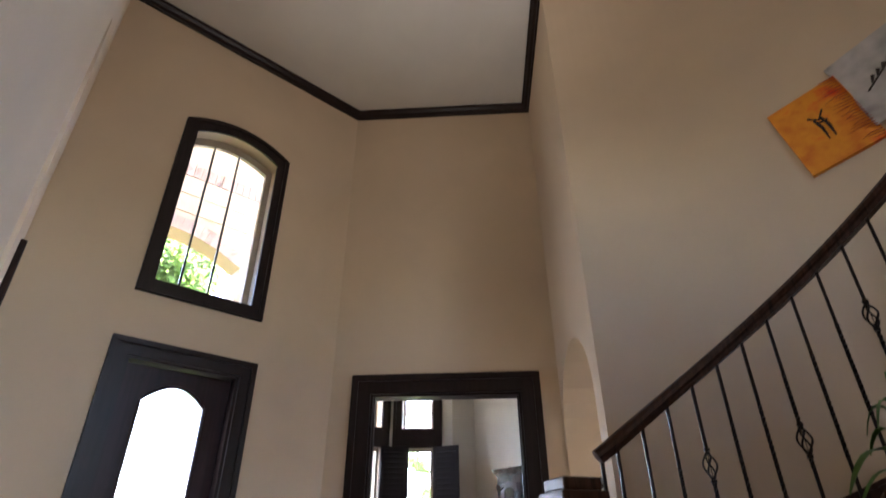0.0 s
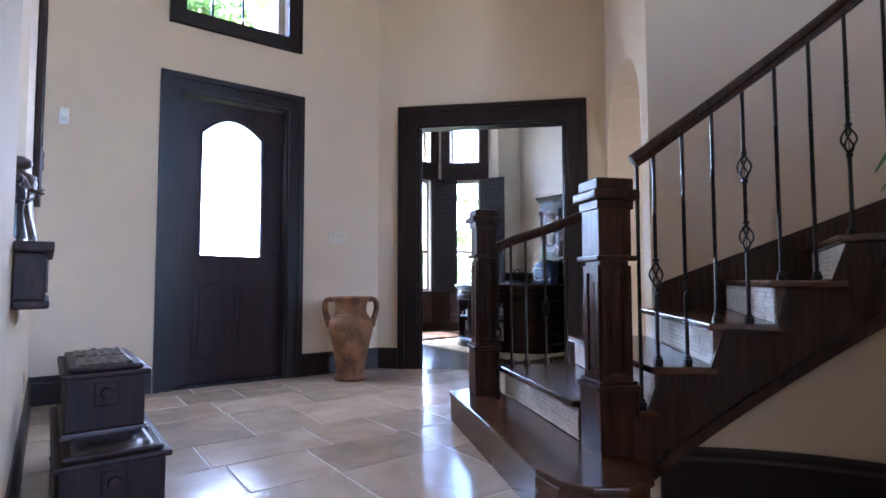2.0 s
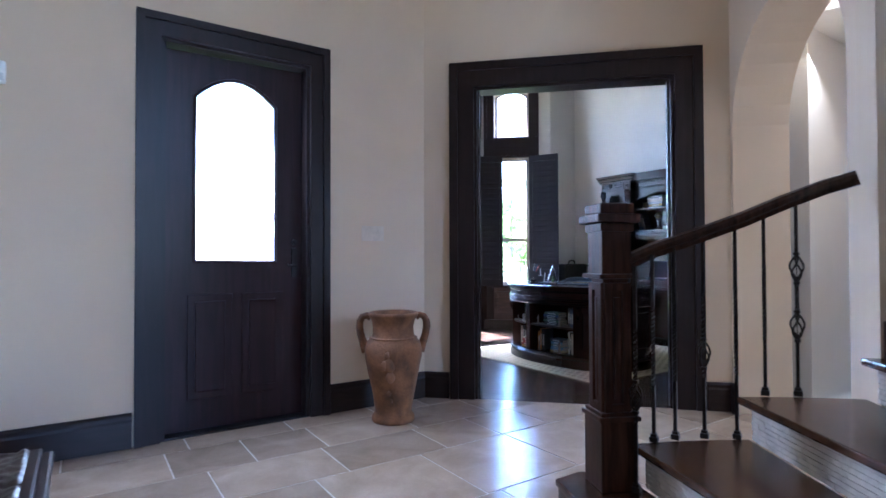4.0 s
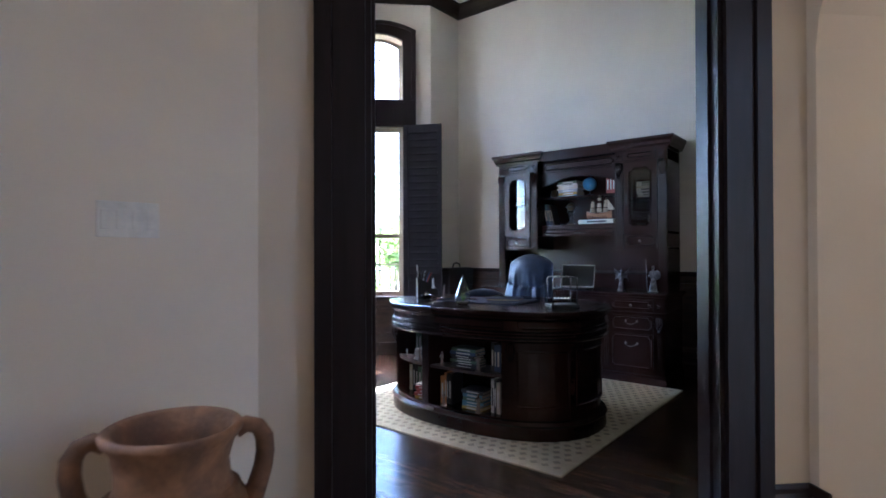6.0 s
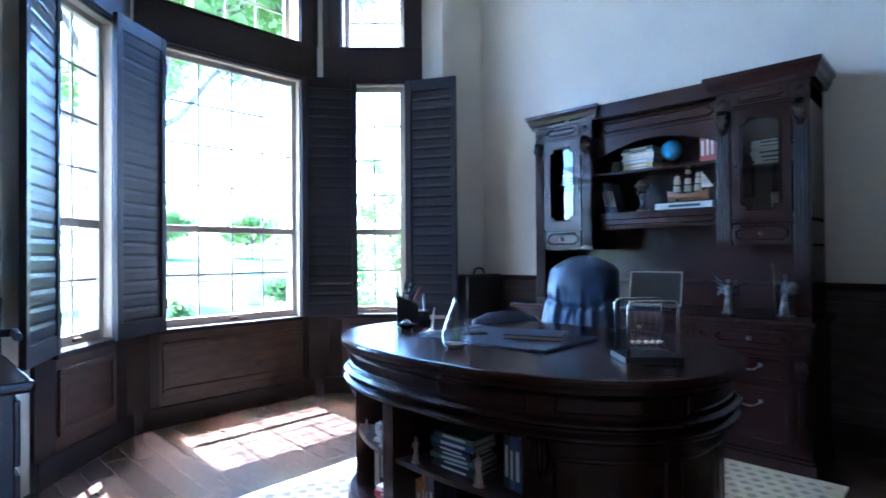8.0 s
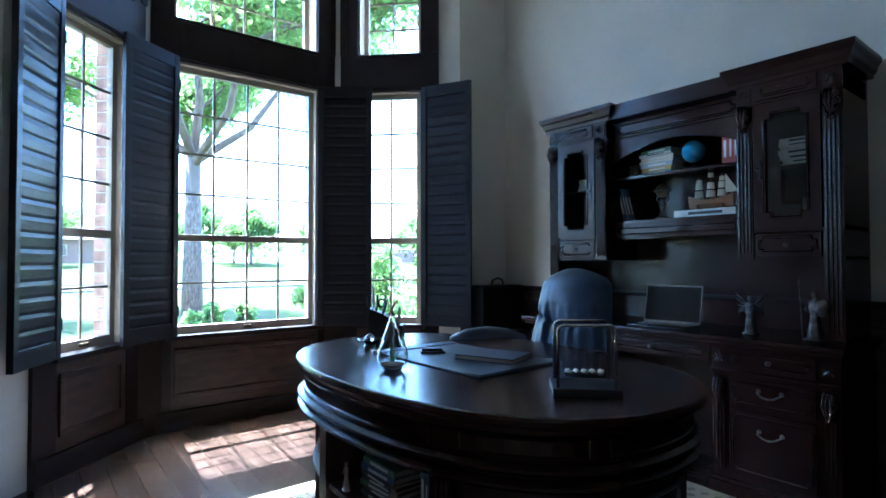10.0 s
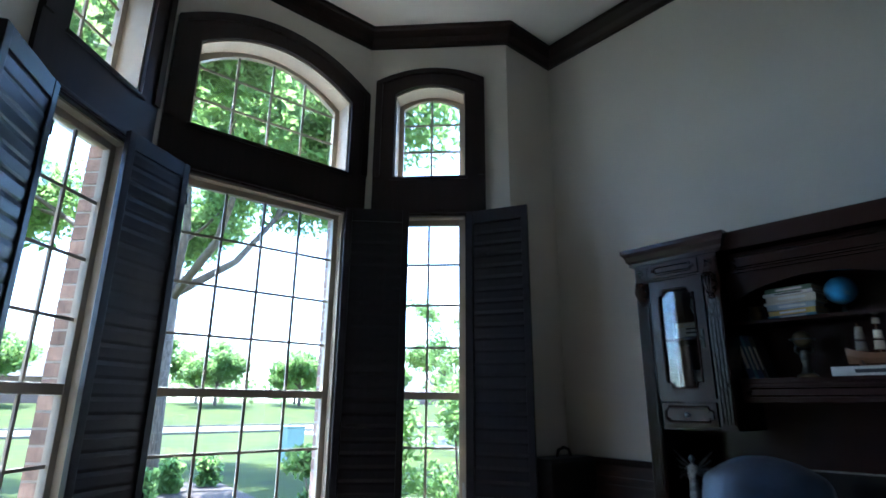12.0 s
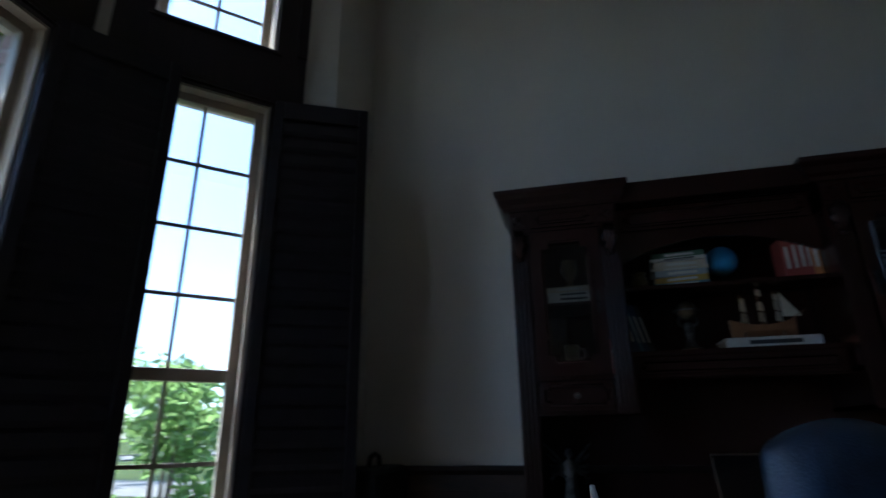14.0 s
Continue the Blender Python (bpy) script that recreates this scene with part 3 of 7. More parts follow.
# ---- bay windows ----
def bay_unit(name, p0, p1, x0, x1, cols, rise, spring, label):
    """One face of the bay: wood-cased lower double-hung window and arched upper window, with the wall round them."""
    length = math.hypot(p1[0] - p0[0], p1[1] - p0[1])
    zl0, zl1, zu0 = 0.66, 2.62, 2.93
    wall(name + "_wall", p0, p1, OFF_H, 0.205, OFFICE_WALL, [(x0, x1, zl0, zl1, 0, None), (x0, x1, zu0, spring, rise, seg_arch)], label="greige plaster bay wall")
    w = thing(name, label, "window", m=wall_frame(p0, p1), kind="structure")
    cw = 0.15
    part("casing", casing_plate(x0, x1, zu0, spring, cw, rise), CASING, w)
    b = bmesh.new()
    box(x0 - cw, x0, -0.025, 0, 0.0, zu0, 0, b)
    box(x1, x1 + cw, -0.025, 0, 0.0, zu0, 0, b)
    box(x0, x1, -0.025, 0, zl1, zu0, 0, b)
    for z in (zl1 + 0.012, zu0 - 0.03):
        box(x0 - 0.02, x1 + 0.02, -0.04, -0.025, z, z + 0.022, 0.006, b)
    part("window_surround", b, CASING, w)
    part("apron_panel", box(x0, x1, -0.020, 0, 0, zl0 - 0.03), PANEL, w)
    fr = bmesh.new()
    for (a, c, z0, z1) in ((x0 + 0.02, x1 - 0.02, 0.22, 0.255), (x0 + 0.02, x1 - 0.02, 0.535, 0.57), (x0 + 0.02, x0 + 0.055, 0.255, 0.535), (x1 - 0.055, x1 - 0.02, 0.255, 0.535)):
        box(a, c, -0.034, -0.02, z0, z1, 0.005, fr)
    part("panel_moulding", fr, PANEL, w)
    part("base", box(x0 - cw, x1 + cw, -0.045, -0.0255, 0, 0.14, 0.004), TRIMWOOD, w)
    part("window_sill", box(x0 - 0.03, x1 + 0.03, -0.055, 0.054, zl0 - 0.03, zl0 + 0.005, 0.006), CASING, w)
    ln = bmesh.new()
    for a, c in ((x0 - 0.0, x0 + 0.012), (x1 - 0.012, x1)):
        box(a, c, 0, 0.056, zl0, zl1, 0, ln)
        box(a, c, 0, 0.18, zu0, spring, 0, ln)
    box(x0, x1, 0, 0.056, zl1 - 0.012, zl1, 0, ln)
    box(x0, x1, 0, 0.18, zu0, zu0 + 0.012, 0, ln)
    cv = seg_arch(x0, x1, spring, rise)
    for (xa, za), (xb, zb) in zip(cv, cv[1:]):
        merge(ln, slab([(xa, za - 0.012), (xb, zb - 0.012), (xb, zb), (xa, za)], 0, 0.18))
    part("jamb_lining", ln, WHITE, w, "tan painted window reveal")
    # lower double-hung sash
    y0, y1, mid = 0.055, 0.10, 1.36
    sash = bmesh.new()
    for a, c in ((x0, x0 + 0.05), (x1 - 0.05, x1)):
        box(a, c, y0, y1, zl0, zl1, 0.004, sash)
    for z0, z1 in ((zl0, zl0 + 0.06), (zl1 - 0.05, zl1), (mid - 0.025, mid + 0.025)):
        box(x0 + 0.05, x1 - 0.05, y0, y1, z0, z1, 0.004, sash)
    part("window_frame", sash, WHITE, w, "tan vinyl sash frame")
    gx0, gx1 = x0 + 0.05, x1 - 0.05
    def grid(z0, z1, rows, topf=None):
        for i in range(1, cols):
            x = gx0 + (gx1 - gx0) * i / cols
            part("muntin", box(x - 0.008, x + 0.008, y0 + 0.015, y0 + 0.03, z0, topf(x) if topf else z1), WHITE, w)
        for i in range(1, rows):
            z = z0 + (z1 - z0) * i / rows
            part("muntin", box(gx0, gx1, y0 + 0.017, y0 + 0.028, z - 0.008, z + 0.008), WHITE, w)
    grid(zl0 + 0.06, mid - 0.025, 2)
    grid(mid + 0.025, zl1 - 0.05, 4)
    for z0, z1 in ((zl0 + 0.03, mid), (mid, zl1 - 0.03)):
        p = part("pane", box(gx0 - 0.01, gx1 + 0.01, y0 + 0.020, y0 + 0.025, z0, z1), GLASS, w)
        p.visible_shadow = False
    part("sash_lock", box((x0 + x1) / 2 - 0.03, (x0 + x1) / 2 + 0.03, y0 - 0.02, y0, zl0 + 0.02, zl0 + 0.04, 0.004), BRASS, w)
    # arched upper window
    y0, y1 = 0.15, 0.19
    up = bmesh.new()
    cvi = seg_arch(gx0, gx1, spring - 0.035, rise)
    for (p, q), (r, s) in zip(zip(cvi, cvi[1:]), zip(cv, cv[1:])):
        merge(up, slab([p, q, s, r], y0, y1))
    for a, c in ((x0, gx0), (gx1, x1)):
        box(a, c, y0, y1, zu0, spring, 0, up)
    box(gx0, gx1, y0, y1, zu0, zu0 + 0.05, 0, up)
    part("window_frame", up, WHITE, w, "tan vinyl arched frame")
    c0, h0 = (gx0 + gx1) / 2, (gx1 - gx0) / 2
    grid(zu0 + 0.05, spring + rise * 0.8, 3, lambda x: spring - 0.035 + rise * (1 - ((x - c0) / h0) ** 2))
    p = part("pane", slab([(gx0 - 0.01, zu0 + 0.03), (gx1 + 0.01, zu0 + 0.03), *[(x, z + 0.005) for x, z in cvi[::-1]]], y0 + 0.02, y0 + 0.025), GLASS, w)
    p.visible_shadow = False
    return w


FL = math.hypot(BD[0] - BC[0], BD[1] - BC[1])
bay_unit("window_center", BB, BC, 0.16, 1.26, 4, 0.20, 3.50, "wide arched bay window in dark wood casing")
bay_unit("window_east", BC, BD, 0.21, 0.75, 2, 0.08, 3.62, "narrow arched bay window in dark wood casing")
bay_unit("window_west", BA, BB, FL - 0.75, FL - 0.21, 2, 0.08, 3.62, "narrow arched bay window in dark wood casing")


def shutter(hinge, tip, height=1.97, z0=0.66):
    """Plantation shutter: stiles, rails and tilted louvres, hinged on the window casing."""
    w = math.hypot(tip[0] - hinge[0], tip[1] - hinge[1])
    s = thing("window_shutter", "dark wood plantation shutter swung open from the bay window", "shutter", "bay window shutters", m=wall_frame(hinge, tip) @ pose(0, 0, z0))
    st = 0.045
    for a, c in ((0, st), (w - st, w)):
        part("stile", box(a, c, -0.016, 0.016, 0, height, 0.003), SHUTTER, s)
    for a, c in ((0, 0.10), (height - 0.09, height)):
        part("rail", box(st, w - st, -0.014, 0.014, a, c, 0.003), SHUTTER, s)
    n = 22
    lv = prism([(0.043, 0), (0.022, 0.005), (-0.022, 0.005), (-0.043, 0), (-0.022, -0.005), (0.022, -0.005)], st, w - st)
    me = link("louvre", lv, SHUTTER, s)
    tilt = Matrix(((0, 0, 1, 0), (1, 0, 0, 0), (0, 1, 0, 0), (0, 0, 0, 1)))
    mesh = me.data
    bpy.data.objects.remove(me)
    for i in range(n):
        z = 0.10 + (height - 0.19) * (i + 0.5) / n
        piece("louvre", mesh, s, pose(0, 0, z, 85) @ tilt)
    for z in (0.18, height - 0.2):
        part("hinge", tube([(-0.006, 0.012, z - 0.035), (-0.006, 0.012, z + 0.035)], 0.007, 8), IRON, s)
    return s


CX = (BB[0] + BC[0]) / 2
for hinge, tip in (((4.35, 7.655), (3.99, 7.40)), ((6.10, 7.15), (6.30, 6.76))):
    shutter(hinge, tip)
    shutter((2 * CX - hinge[0], hinge[1]), (2 * CX - tip[0], tip[1]))

# wood posts in the two inner corners of the bay
for bx, by, turn in ((BB[0], BB[1], 22.5), (BC[0], BC[1], -22.5)):
    cp = thing("corner_post", "dark wood corner post between the bay windows", "trim", m=pose(bx, by, 0, 0, 0, turn), kind="structure")
    part("post", box(-0.085, 0.085, -0.062, 0.0, 0.0, 0.655, 0.006), TRIMWOOD, cp)

# ---- staircase ----
A2, STEP, RI, RO = 66.0, 10.3, 1.28, 2.445
def pol(r, a, z=None):
    p = (SC.x + r * math.cos(radians(a)), SC.y + r * math.sin(radians(a)))
    return p if z is None else (*p, z)
def front(k):
    return A2 - STEP * (k - 2)
def sector(r0, r1, a0, a1, n=6):
    return [pol(r0, a0 + (a1 - a0) * i / n) for i in range(n + 1)] + [pol(r1, a1 + (a0 - a1) * i / n) for i in range(n + 1)]
stairs = thing("staircase", "curved staircase with oak treads, mosaic risers and dark stringer", "staircase", m=pose(0, 0, 0))
NSTEP = 17
t1 = [(2.22, 2.72), (2.08, 2.72), (1.50, 1.42), (1.47, 1.28), (1.52, 1.17), (1.62, 1.10), (1.76, 1.10), (1.90, 1.22), pol(RI + 0.05, 64), pol(2.48, 66), (2.36, 2.62)]
part("tread", prism(t1, RISE - 0.03, RISE, 0.008), TREAD, stairs)
c1 = Vector((1.85, 1.85))
part("riser", prism([tuple(c1 + (Vector(p) - c1) * 0.975) for p in t1], 0, RISE - 0.03), TREAD, stairs, "dark oak bottom riser")
for k in range(2, NSTEP + 1):
    ro = 2.50 if k == 2 else (2.50 if k == 3 else RO)
    a0, a1 = front(k), front(k + 1)
    nos = math.degrees(0.028 / 1.8)
    outline = sector(RI - 0.02, ro, a0 + nos, a1 - 0.2)
    if k == 2:
        outline = [pol(1.49, a0 + nos), pol(1.49, 59.3), *[pol(RI - 0.02, 59.3 + (a1 - 0.2 - 59.3) * i / 3) for i in range(4)], *[pol(ro, a1 - 0.2 + (a0 + nos - a1 + 0.2) * i / 6) for i in range(7)]]
    part("tread", prism(outline, k * RISE - 0.03, k * RISE, 0.008), TREAD, stairs)
    part("riser", prism(sector(1.49 if k == 2 else RI + 0.02, ro - 0.02, a0 - 0.3, a1 - 0.3), (k - 1) * RISE, k * RISE - 0.031), TREAD, stairs)
    # mosaic facing, one mesh of small stones per riser
    verts, faces = [], []
    e0, e1 = Vector(pol(1.49 if k == 2 else RI + 0.02, a0 - 0.3)), Vector(pol(ro - 0.02, a0 - 0.3))
    d = (e1 - e0).normalized()
    nrm = Vector((-d.y, d.x))
    rows_, zb, zt = 7, (k - 1) * RISE + 0.003, k * RISE - 0.033
    L = (e1 - e0).length
    rh = (zt - zb) / rows_
    for r in range(rows_):
        x = -random.uniform(0, 0.03)
        while x < L:
            w = random.uniform(0.032, 0.062)
            x0, x1 = max(0, x) + 0.0012, min(L, x + w) - 0.0012
            x += w
            if x1 - x0 < 0.006:
                continue
            dp = random.uniform(0.004, 0.0062)
            base = len(verts)
            for (u, n_, z) in [(u, n_, z) for n_ in (0, dp) for z in (zb + r * rh + 0.001, zb + (r + 1) * rh - 0.001) for u in (x0, x1)]:
                p = e0 + d * u + nrm * n_
                verts.append((p.x, p.y, z))
            for f in ((4, 5, 7, 6), (0, 4, 6, 2), (1, 3, 7, 5), (2, 6, 7, 3), (0, 1, 5, 4)):
                faces.append([base + i for i in f])
    me = bpy.data.meshes.new("riser_mosaic")
    me.from_pydata(verts, [], faces)
    me.materials.append(MOSAIC)
    ob = new("riser_mosaic", me)
    ob.parent = stairs
    tagged(ob, "cream split-stone mosaic riser facing", kind="stuff")
def slope(a):
    return RISE * (2 + (A2 - a) / STEP)
# inner stringer and the plaster wall beneath it
NS = 60
def ribbon(r0, r1, lo, hi, a_from, a_to):
    b = bmesh.new()
    rings = []
    for i in range(NS + 1):
        a = a_from + (a_to - a_from) * i / NS
        rings.append([b.verts.new(pol(r, a, z)) for r, z in ((r0, lo(a)), (r1, lo(a)), (r1, hi(a)), (r0, hi(a)))])
    for p, q in zip(rings, rings[1:]):
        for j in range(4):
            b.faces.new((p[j], p[(j + 1) % 4], q[(j + 1) % 4], q[j]))
    b.faces.new(rings[0]), b.faces.new(rings[-1][::-1])
    bmesh.ops.recalc_face_normals(b, faces=b.faces)
    return b
AEND = front(NSTEP + 1)
part("stringer", ribbon(RI + 0.0, RI + 0.022, lambda a: max(0.0, slope(a) - 0.40), lambda a: RISE * math.floor(2.001 + (A2 - a) / STEP) - 0.032, 65.5, AEND), NEWEL, stairs, "dark stained inner stringer")
part("stringer_moulding", ribbon(RI - 0.022, RI + 0.002, lambda a: max(0.0, slope(a) - 0.425), lambda a: max(0.02, slope(a) - 0.375), 60, AEND), NEWEL, stairs)
uw2 = link("wall_under_stairs", ribbon(RI + 0.012, RI + 0.06, lambda a: 0.0, lambda a: max(0.02, slope(a) - 0.38), 62, AEND), WALL)
tagged(uw2, "cream plaster wall below the curved stair", "wall", kind="structure")
tagged(link("baseboard", sweep(BASE, [pol(RI + 0.012, 55 - 3 * i) for i in range(52)], side=-1), TRIMWOOD), "dark curved wooden baseboard under the stair", "baseboard", kind="structure")
part("wall_skirt", ribbon(SR - 0.028, SR - 0.004, lambda a: slope(a) - 0.20, lambda a: slope(a) + 0.10, 44.4, AEND), NEWEL, stairs, "dark stained skirt board on the curved wall")
part("skirt_bead", ribbon(SR - 0.038, SR - 0.003, lambda a: slope(a) + 0.10, lambda a: slope(a) + 0.125, 44.4, AEND), NEWEL, stairs)

rail = thing("stair_railing", "dark wooden handrail on twisted wrought iron balusters with newel post", "railing", "stair railings")
rail2 = thing("stair_railing", "short dark wooden handrail with slim newel post beside the arch", "railing", "stair railings")


def newel(parent, x, y, z, w, h, turn, low=0.24):
    """Square box newel with panelled shaft, moulded bands and a stepped cap."""
    hw, bh, e = w / 2, low * h, w / 2 - 0.012
    def sq(r, z0, z1, bev=0.004):
        return box(-r, r, -r, r, z0, z1, bev)
    post = part("newel_post", sq(e, bh + 0.03, 0.74 * h), NEWEL, parent, m=pose(x, y, z, 0, 0, turn))
    part("base", sq(hw + 0.012, 0, bh), NEWEL, post)
    part("base_moulding", sq(hw + 0.022, bh, bh + 0.02, 0.006), NEWEL, post)
    part("base_moulding", sq(hw + 0.010, bh + 0.02, bh + 0.035, 0.004), NEWEL, post)
    for i in range(4):
        side = pose(0, 0, 0, 0, 0, 90 * i)
        part("panel_frame", moved(frame_plate(-e, e, bh + 0.035, 0.72 * h, 0.03, -hw, -e + 0.002), side), NEWEL, post)
        part("panel", moved(box(-e + 0.042, e - 0.042, -hw + 0.004, -e + 0.002, bh + 0.085, 0.67 * h, 0.004), side), NEWEL, post)
    part("neck_moulding", sq(hw + 0.016, 0.735 * h, 0.752 * h, 0.006), NEWEL, post)
    part("neck", sq(hw - 0.002, 0.75 * h, 0.93 * h), NEWEL, post)
    part("neck_moulding", sq(hw + 0.006, 0.90 * h, 0.93 * h, 0.004), NEWEL, post)
    part("cap", sq(hw + 0.026, 0.93 * h, 0.962 * h, 0.008), NEWEL, post)
    part("cap", sq(hw + 0.008, 0.962 * h, h, 0.008), NEWEL, post)
    return post


N1, N2 = (1.915, 1.40), (2.225, 2.555)
newel(rail, *N1, 0, 0.15, 1.285, -24, 0.33)
newel(rail2, *N2, RISE, 0.13, 1.13, -24)


def handrail_mesh(points):
    """Moulded handrail section carried along a rising line."""
    b = bmesh.new()
    prof = [(-0.022, -0.030), (0.022, -0.030), (0.026, -0.012), (0.034, -0.004), (0.034, 0.012), (0.024, 0.026), (0.0, 0.032), (-0.024, 0.026), (-0.034, 0.012), (-0.034, -0.004), (-0.026, -0.012)]
    pts = [Vector(p) for p in points]
    rings = []
    for i, p in enumerate(pts):
        d = (pts[min(i + 1, len(pts) - 1)] - pts[max(i - 1, 0)]).normalized()
        s = d.cross(Vector((0, 0, 1))).normalized()
        u = s.cross(d)
        rings.append([b.verts.new(p + s * x + u * z) for x, z in prof])
    n = len(prof)
    for p, q in zip(rings, rings[1:]):
        for j in range(n):
            b.faces.new((p[j], p[(j + 1) % n], q[(j + 1) % n], q[j]))
    b.faces.new(rings[0]), b.faces.new(rings[-1][::-1])
    bmesh.ops.recalc_face_normals(b, faces=b.faces)
    return b


RR, RH = RI + 0.06, 0.88
A_N1 = math.degrees(math.atan2(N1[1] - SC.y, N1[0] - SC.x))
hp = [pol(RR + 0.03 * max(0, (a - 56) / 6.0), a, slope(a) + RH - 0.0) for a in [A_N1 - 5.0 - i * 1.6 for i in range(88)] if a > AEND]
part("handrail", handrail_mesh(hp), NEWEL, rail, smooth=False)


def baluster(h, kind):
    """Square iron bar with a twisted middle, one or two basket knots, and a shoe at the foot."""
    b = bmesh.new()
    hw = 0.0064
    z, rings = 0.0, []
    knots = {"twist": [], "one": [0.42], "two": [0.36, 0.66]}[kind]
    n = 70
    for i in range(n + 1):
        f = i / n
        z = h * f
        tw = 0.0
        if 0.30 < f < 0.72:
            tw = (f - 0.30) / 0.42 * math.pi * 9
        elif f >= 0.72:
            tw = math.pi * 9
        r = hw * 1.414
        for kf in knots:
            if abs(f - kf) * h < 0.052:
                r = 0.002
        rings.append([b.verts.new((r * math.cos(tw + math.pi / 4 + a), r * math.sin(tw + math.pi / 4 + a), z)) for a in (0, math.pi / 2, math.pi, 1.5 * math.pi)])
    for p, q in zip(rings, rings[1:]):
        for j in range(4):
            b.faces.new((p[j], p[(j + 1) % 4], q[(j + 1) % 4], q[j]))
    for kf in knots:
        for s in range(4):
            merge(b, tube([(0.026 * math.sin(math.pi * t) * math.cos(s * math.pi / 2 + 2.4 * t), 0.026 * math.sin(math.pi * t) * math.sin(s * math.pi / 2 + 2.4 * t), kf * h + (t - 0.5) * 0.115) for t in [j / 10 for j in range(11)]], 0.0042, 5))
        for dz in (-0.06, 0.06):
            box(-0.011, 0.011, -0.011, 0.011, kf * h + dz - 0.006, kf * h + dz + 0.006, 0.002, b)
    box(-0.016, 0.016, -0.016, 0.016, 0, 0.022, 0.004, b)
    box(-0.012, 0.012, -0.012, 0.012, 0.022, 0.034, 0.003, b)
    ob = link("tmp", b, IRON)
    me = ob.data
    bpy.data.objects.remove(ob)
    return me


BALM = {}
def put_baluster(parent, x, y, z, top, kind, turn):
    h = round(top - z, 2)
    key = (h, kind)
    if key not in BALM:
        BALM[key] = baluster(h, kind)
    piece("baluster", BALM[key], parent, pose(x, y, z, 0, 0, turn))


idx = 0
for k in range(2, NSTEP + 1):
    for fr_ in ((0.86,) if k == 2 else (0.16, 0.66)):
        a = front(k) - STEP * fr_
        put_baluster(rail, *pol(RR, a), k * RISE, slope(a) + RH - 0.025, ("twist", "one", "twist", "twist", "two", "twist")[idx % 6], a)
        idx += 1
# far rail beside the arch
far = [(N2[0] + 0.05, N2[1] - 0.01, 1.055), (2.40, 2.48, 1.115), (2.56, 2.38, 1.175), (2.70, 2.27, 1.24), (2.85, 2.18, 1.31), (2.95, 2.06, 1.37), (2.985, 1.96, 1.40)]
part("handrail", handrail_mesh(far), NEWEL, rail2)
for i, (x, y, z, top) in enumerate(((2.245, 2.45, RISE, 1.05), (2.36, 2.45, 2 * RISE, 1.10), (2.46, 2.42, 2 * RISE, 1.13), (2.57, 2.36, 2 * RISE, 1.17), (2.67, 2.28, 2 * RISE, 1.21), (2.78, 2.22, 3 * RISE, 1.26), (2.88, 2.14, 3 * RISE, 1.31))):
    put_baluster(rail2, x, y, z, top, ("one", "twist", "twist", "one", "twist", "twist", "two")[i], 20)


# ---- things in the hall ----
def amphora():
    a = thing("amphora_vase", "tall terracotta amphora with two handles on the tile floor", "vase", m=pose(2.20, 4.33, 0))
    prof = [(0.0, 0), (0.138, 0), (0.145, 0.012), (0.142, 0.035), (0.124, 0.055), (0.126, 0.09), (0.145, 0.20), (0.172, 0.33), (0.192, 0.43), (0.194, 0.475), (0.180, 0.525), (0.150, 0.555), (0.138, 0.58), (0.136, 0.63), (0.146, 0.675), (0.166, 0.70), (0.170, 0.715), (0.162, 0.725), (0.142, 0.715), (0.124, 0.65), (0.12, 0.58), (0.0, 0.56)]
    b = lathe(prof, 40)
    for v in b.verts:
        k = noise.noise(v.co * 9) * 0.006 + noise.noise(v.co * 25) * 0.003
        r = Vector((v.co.x, v.co.y, 0))
        if r.length > 0.05:
            v.co += r.normalized() * k
    part("body", b, TERRA, a, smooth=True)
    rel = bmesh.new()
    for dx, dz, r in ((0, 0.40, 0.05), (-0.02, 0.46, 0.025), (0.025, 0.455, 0.03), (-0.045, 0.40, 0.03), (0.05, 0.37, 0.028), (0.0, 0.32, 0.035), (0.01, 0.26, 0.022), (-0.015, 0.21, 0.018), (0.0, 0.16, 0.014)):
        s = bmesh.new()
        bmesh.ops.create_icosphere(s, subdivisions=2, radius=r)
        rr = 0.182 if dz > 0.3 else 0.142
        merge(rel, moved(s, pose(dx - rr * 0.55, -rr * 0.80, dz) @ Matrix.Diagonal((1, 0.45, 1.1, 1))))
    part("relief", rel, TERRA, a, "raised figure relief", smooth=True)
    part("neck_band", moved(lathe([(0.150, 0), (0.164, 0.006), (0.150, 0.014)], 40), pose(0, 0, 0.548)), TERRA, a, smooth=True)
    for s in (-1, 1):
        pts = [(s * x, 0, z) for x, z in ((0.150, 0.690), (0.178, 0.703), (0.206, 0.694), (0.223, 0.665), (0.226, 0.625), (0.219, 0.580), (0.205, 0.535), (0.190, 0.495), (0.178, 0.462))]
        part("handle", moved(tube(pts, [0.022, 0.021, 0.020, 0.020, 0.020, 0.020, 0.021, 0.024, 0.028], 10, 1.3), pose(0, 0, 0, 0, 0, -28)), TERRA, a, smooth=True)
amphora()


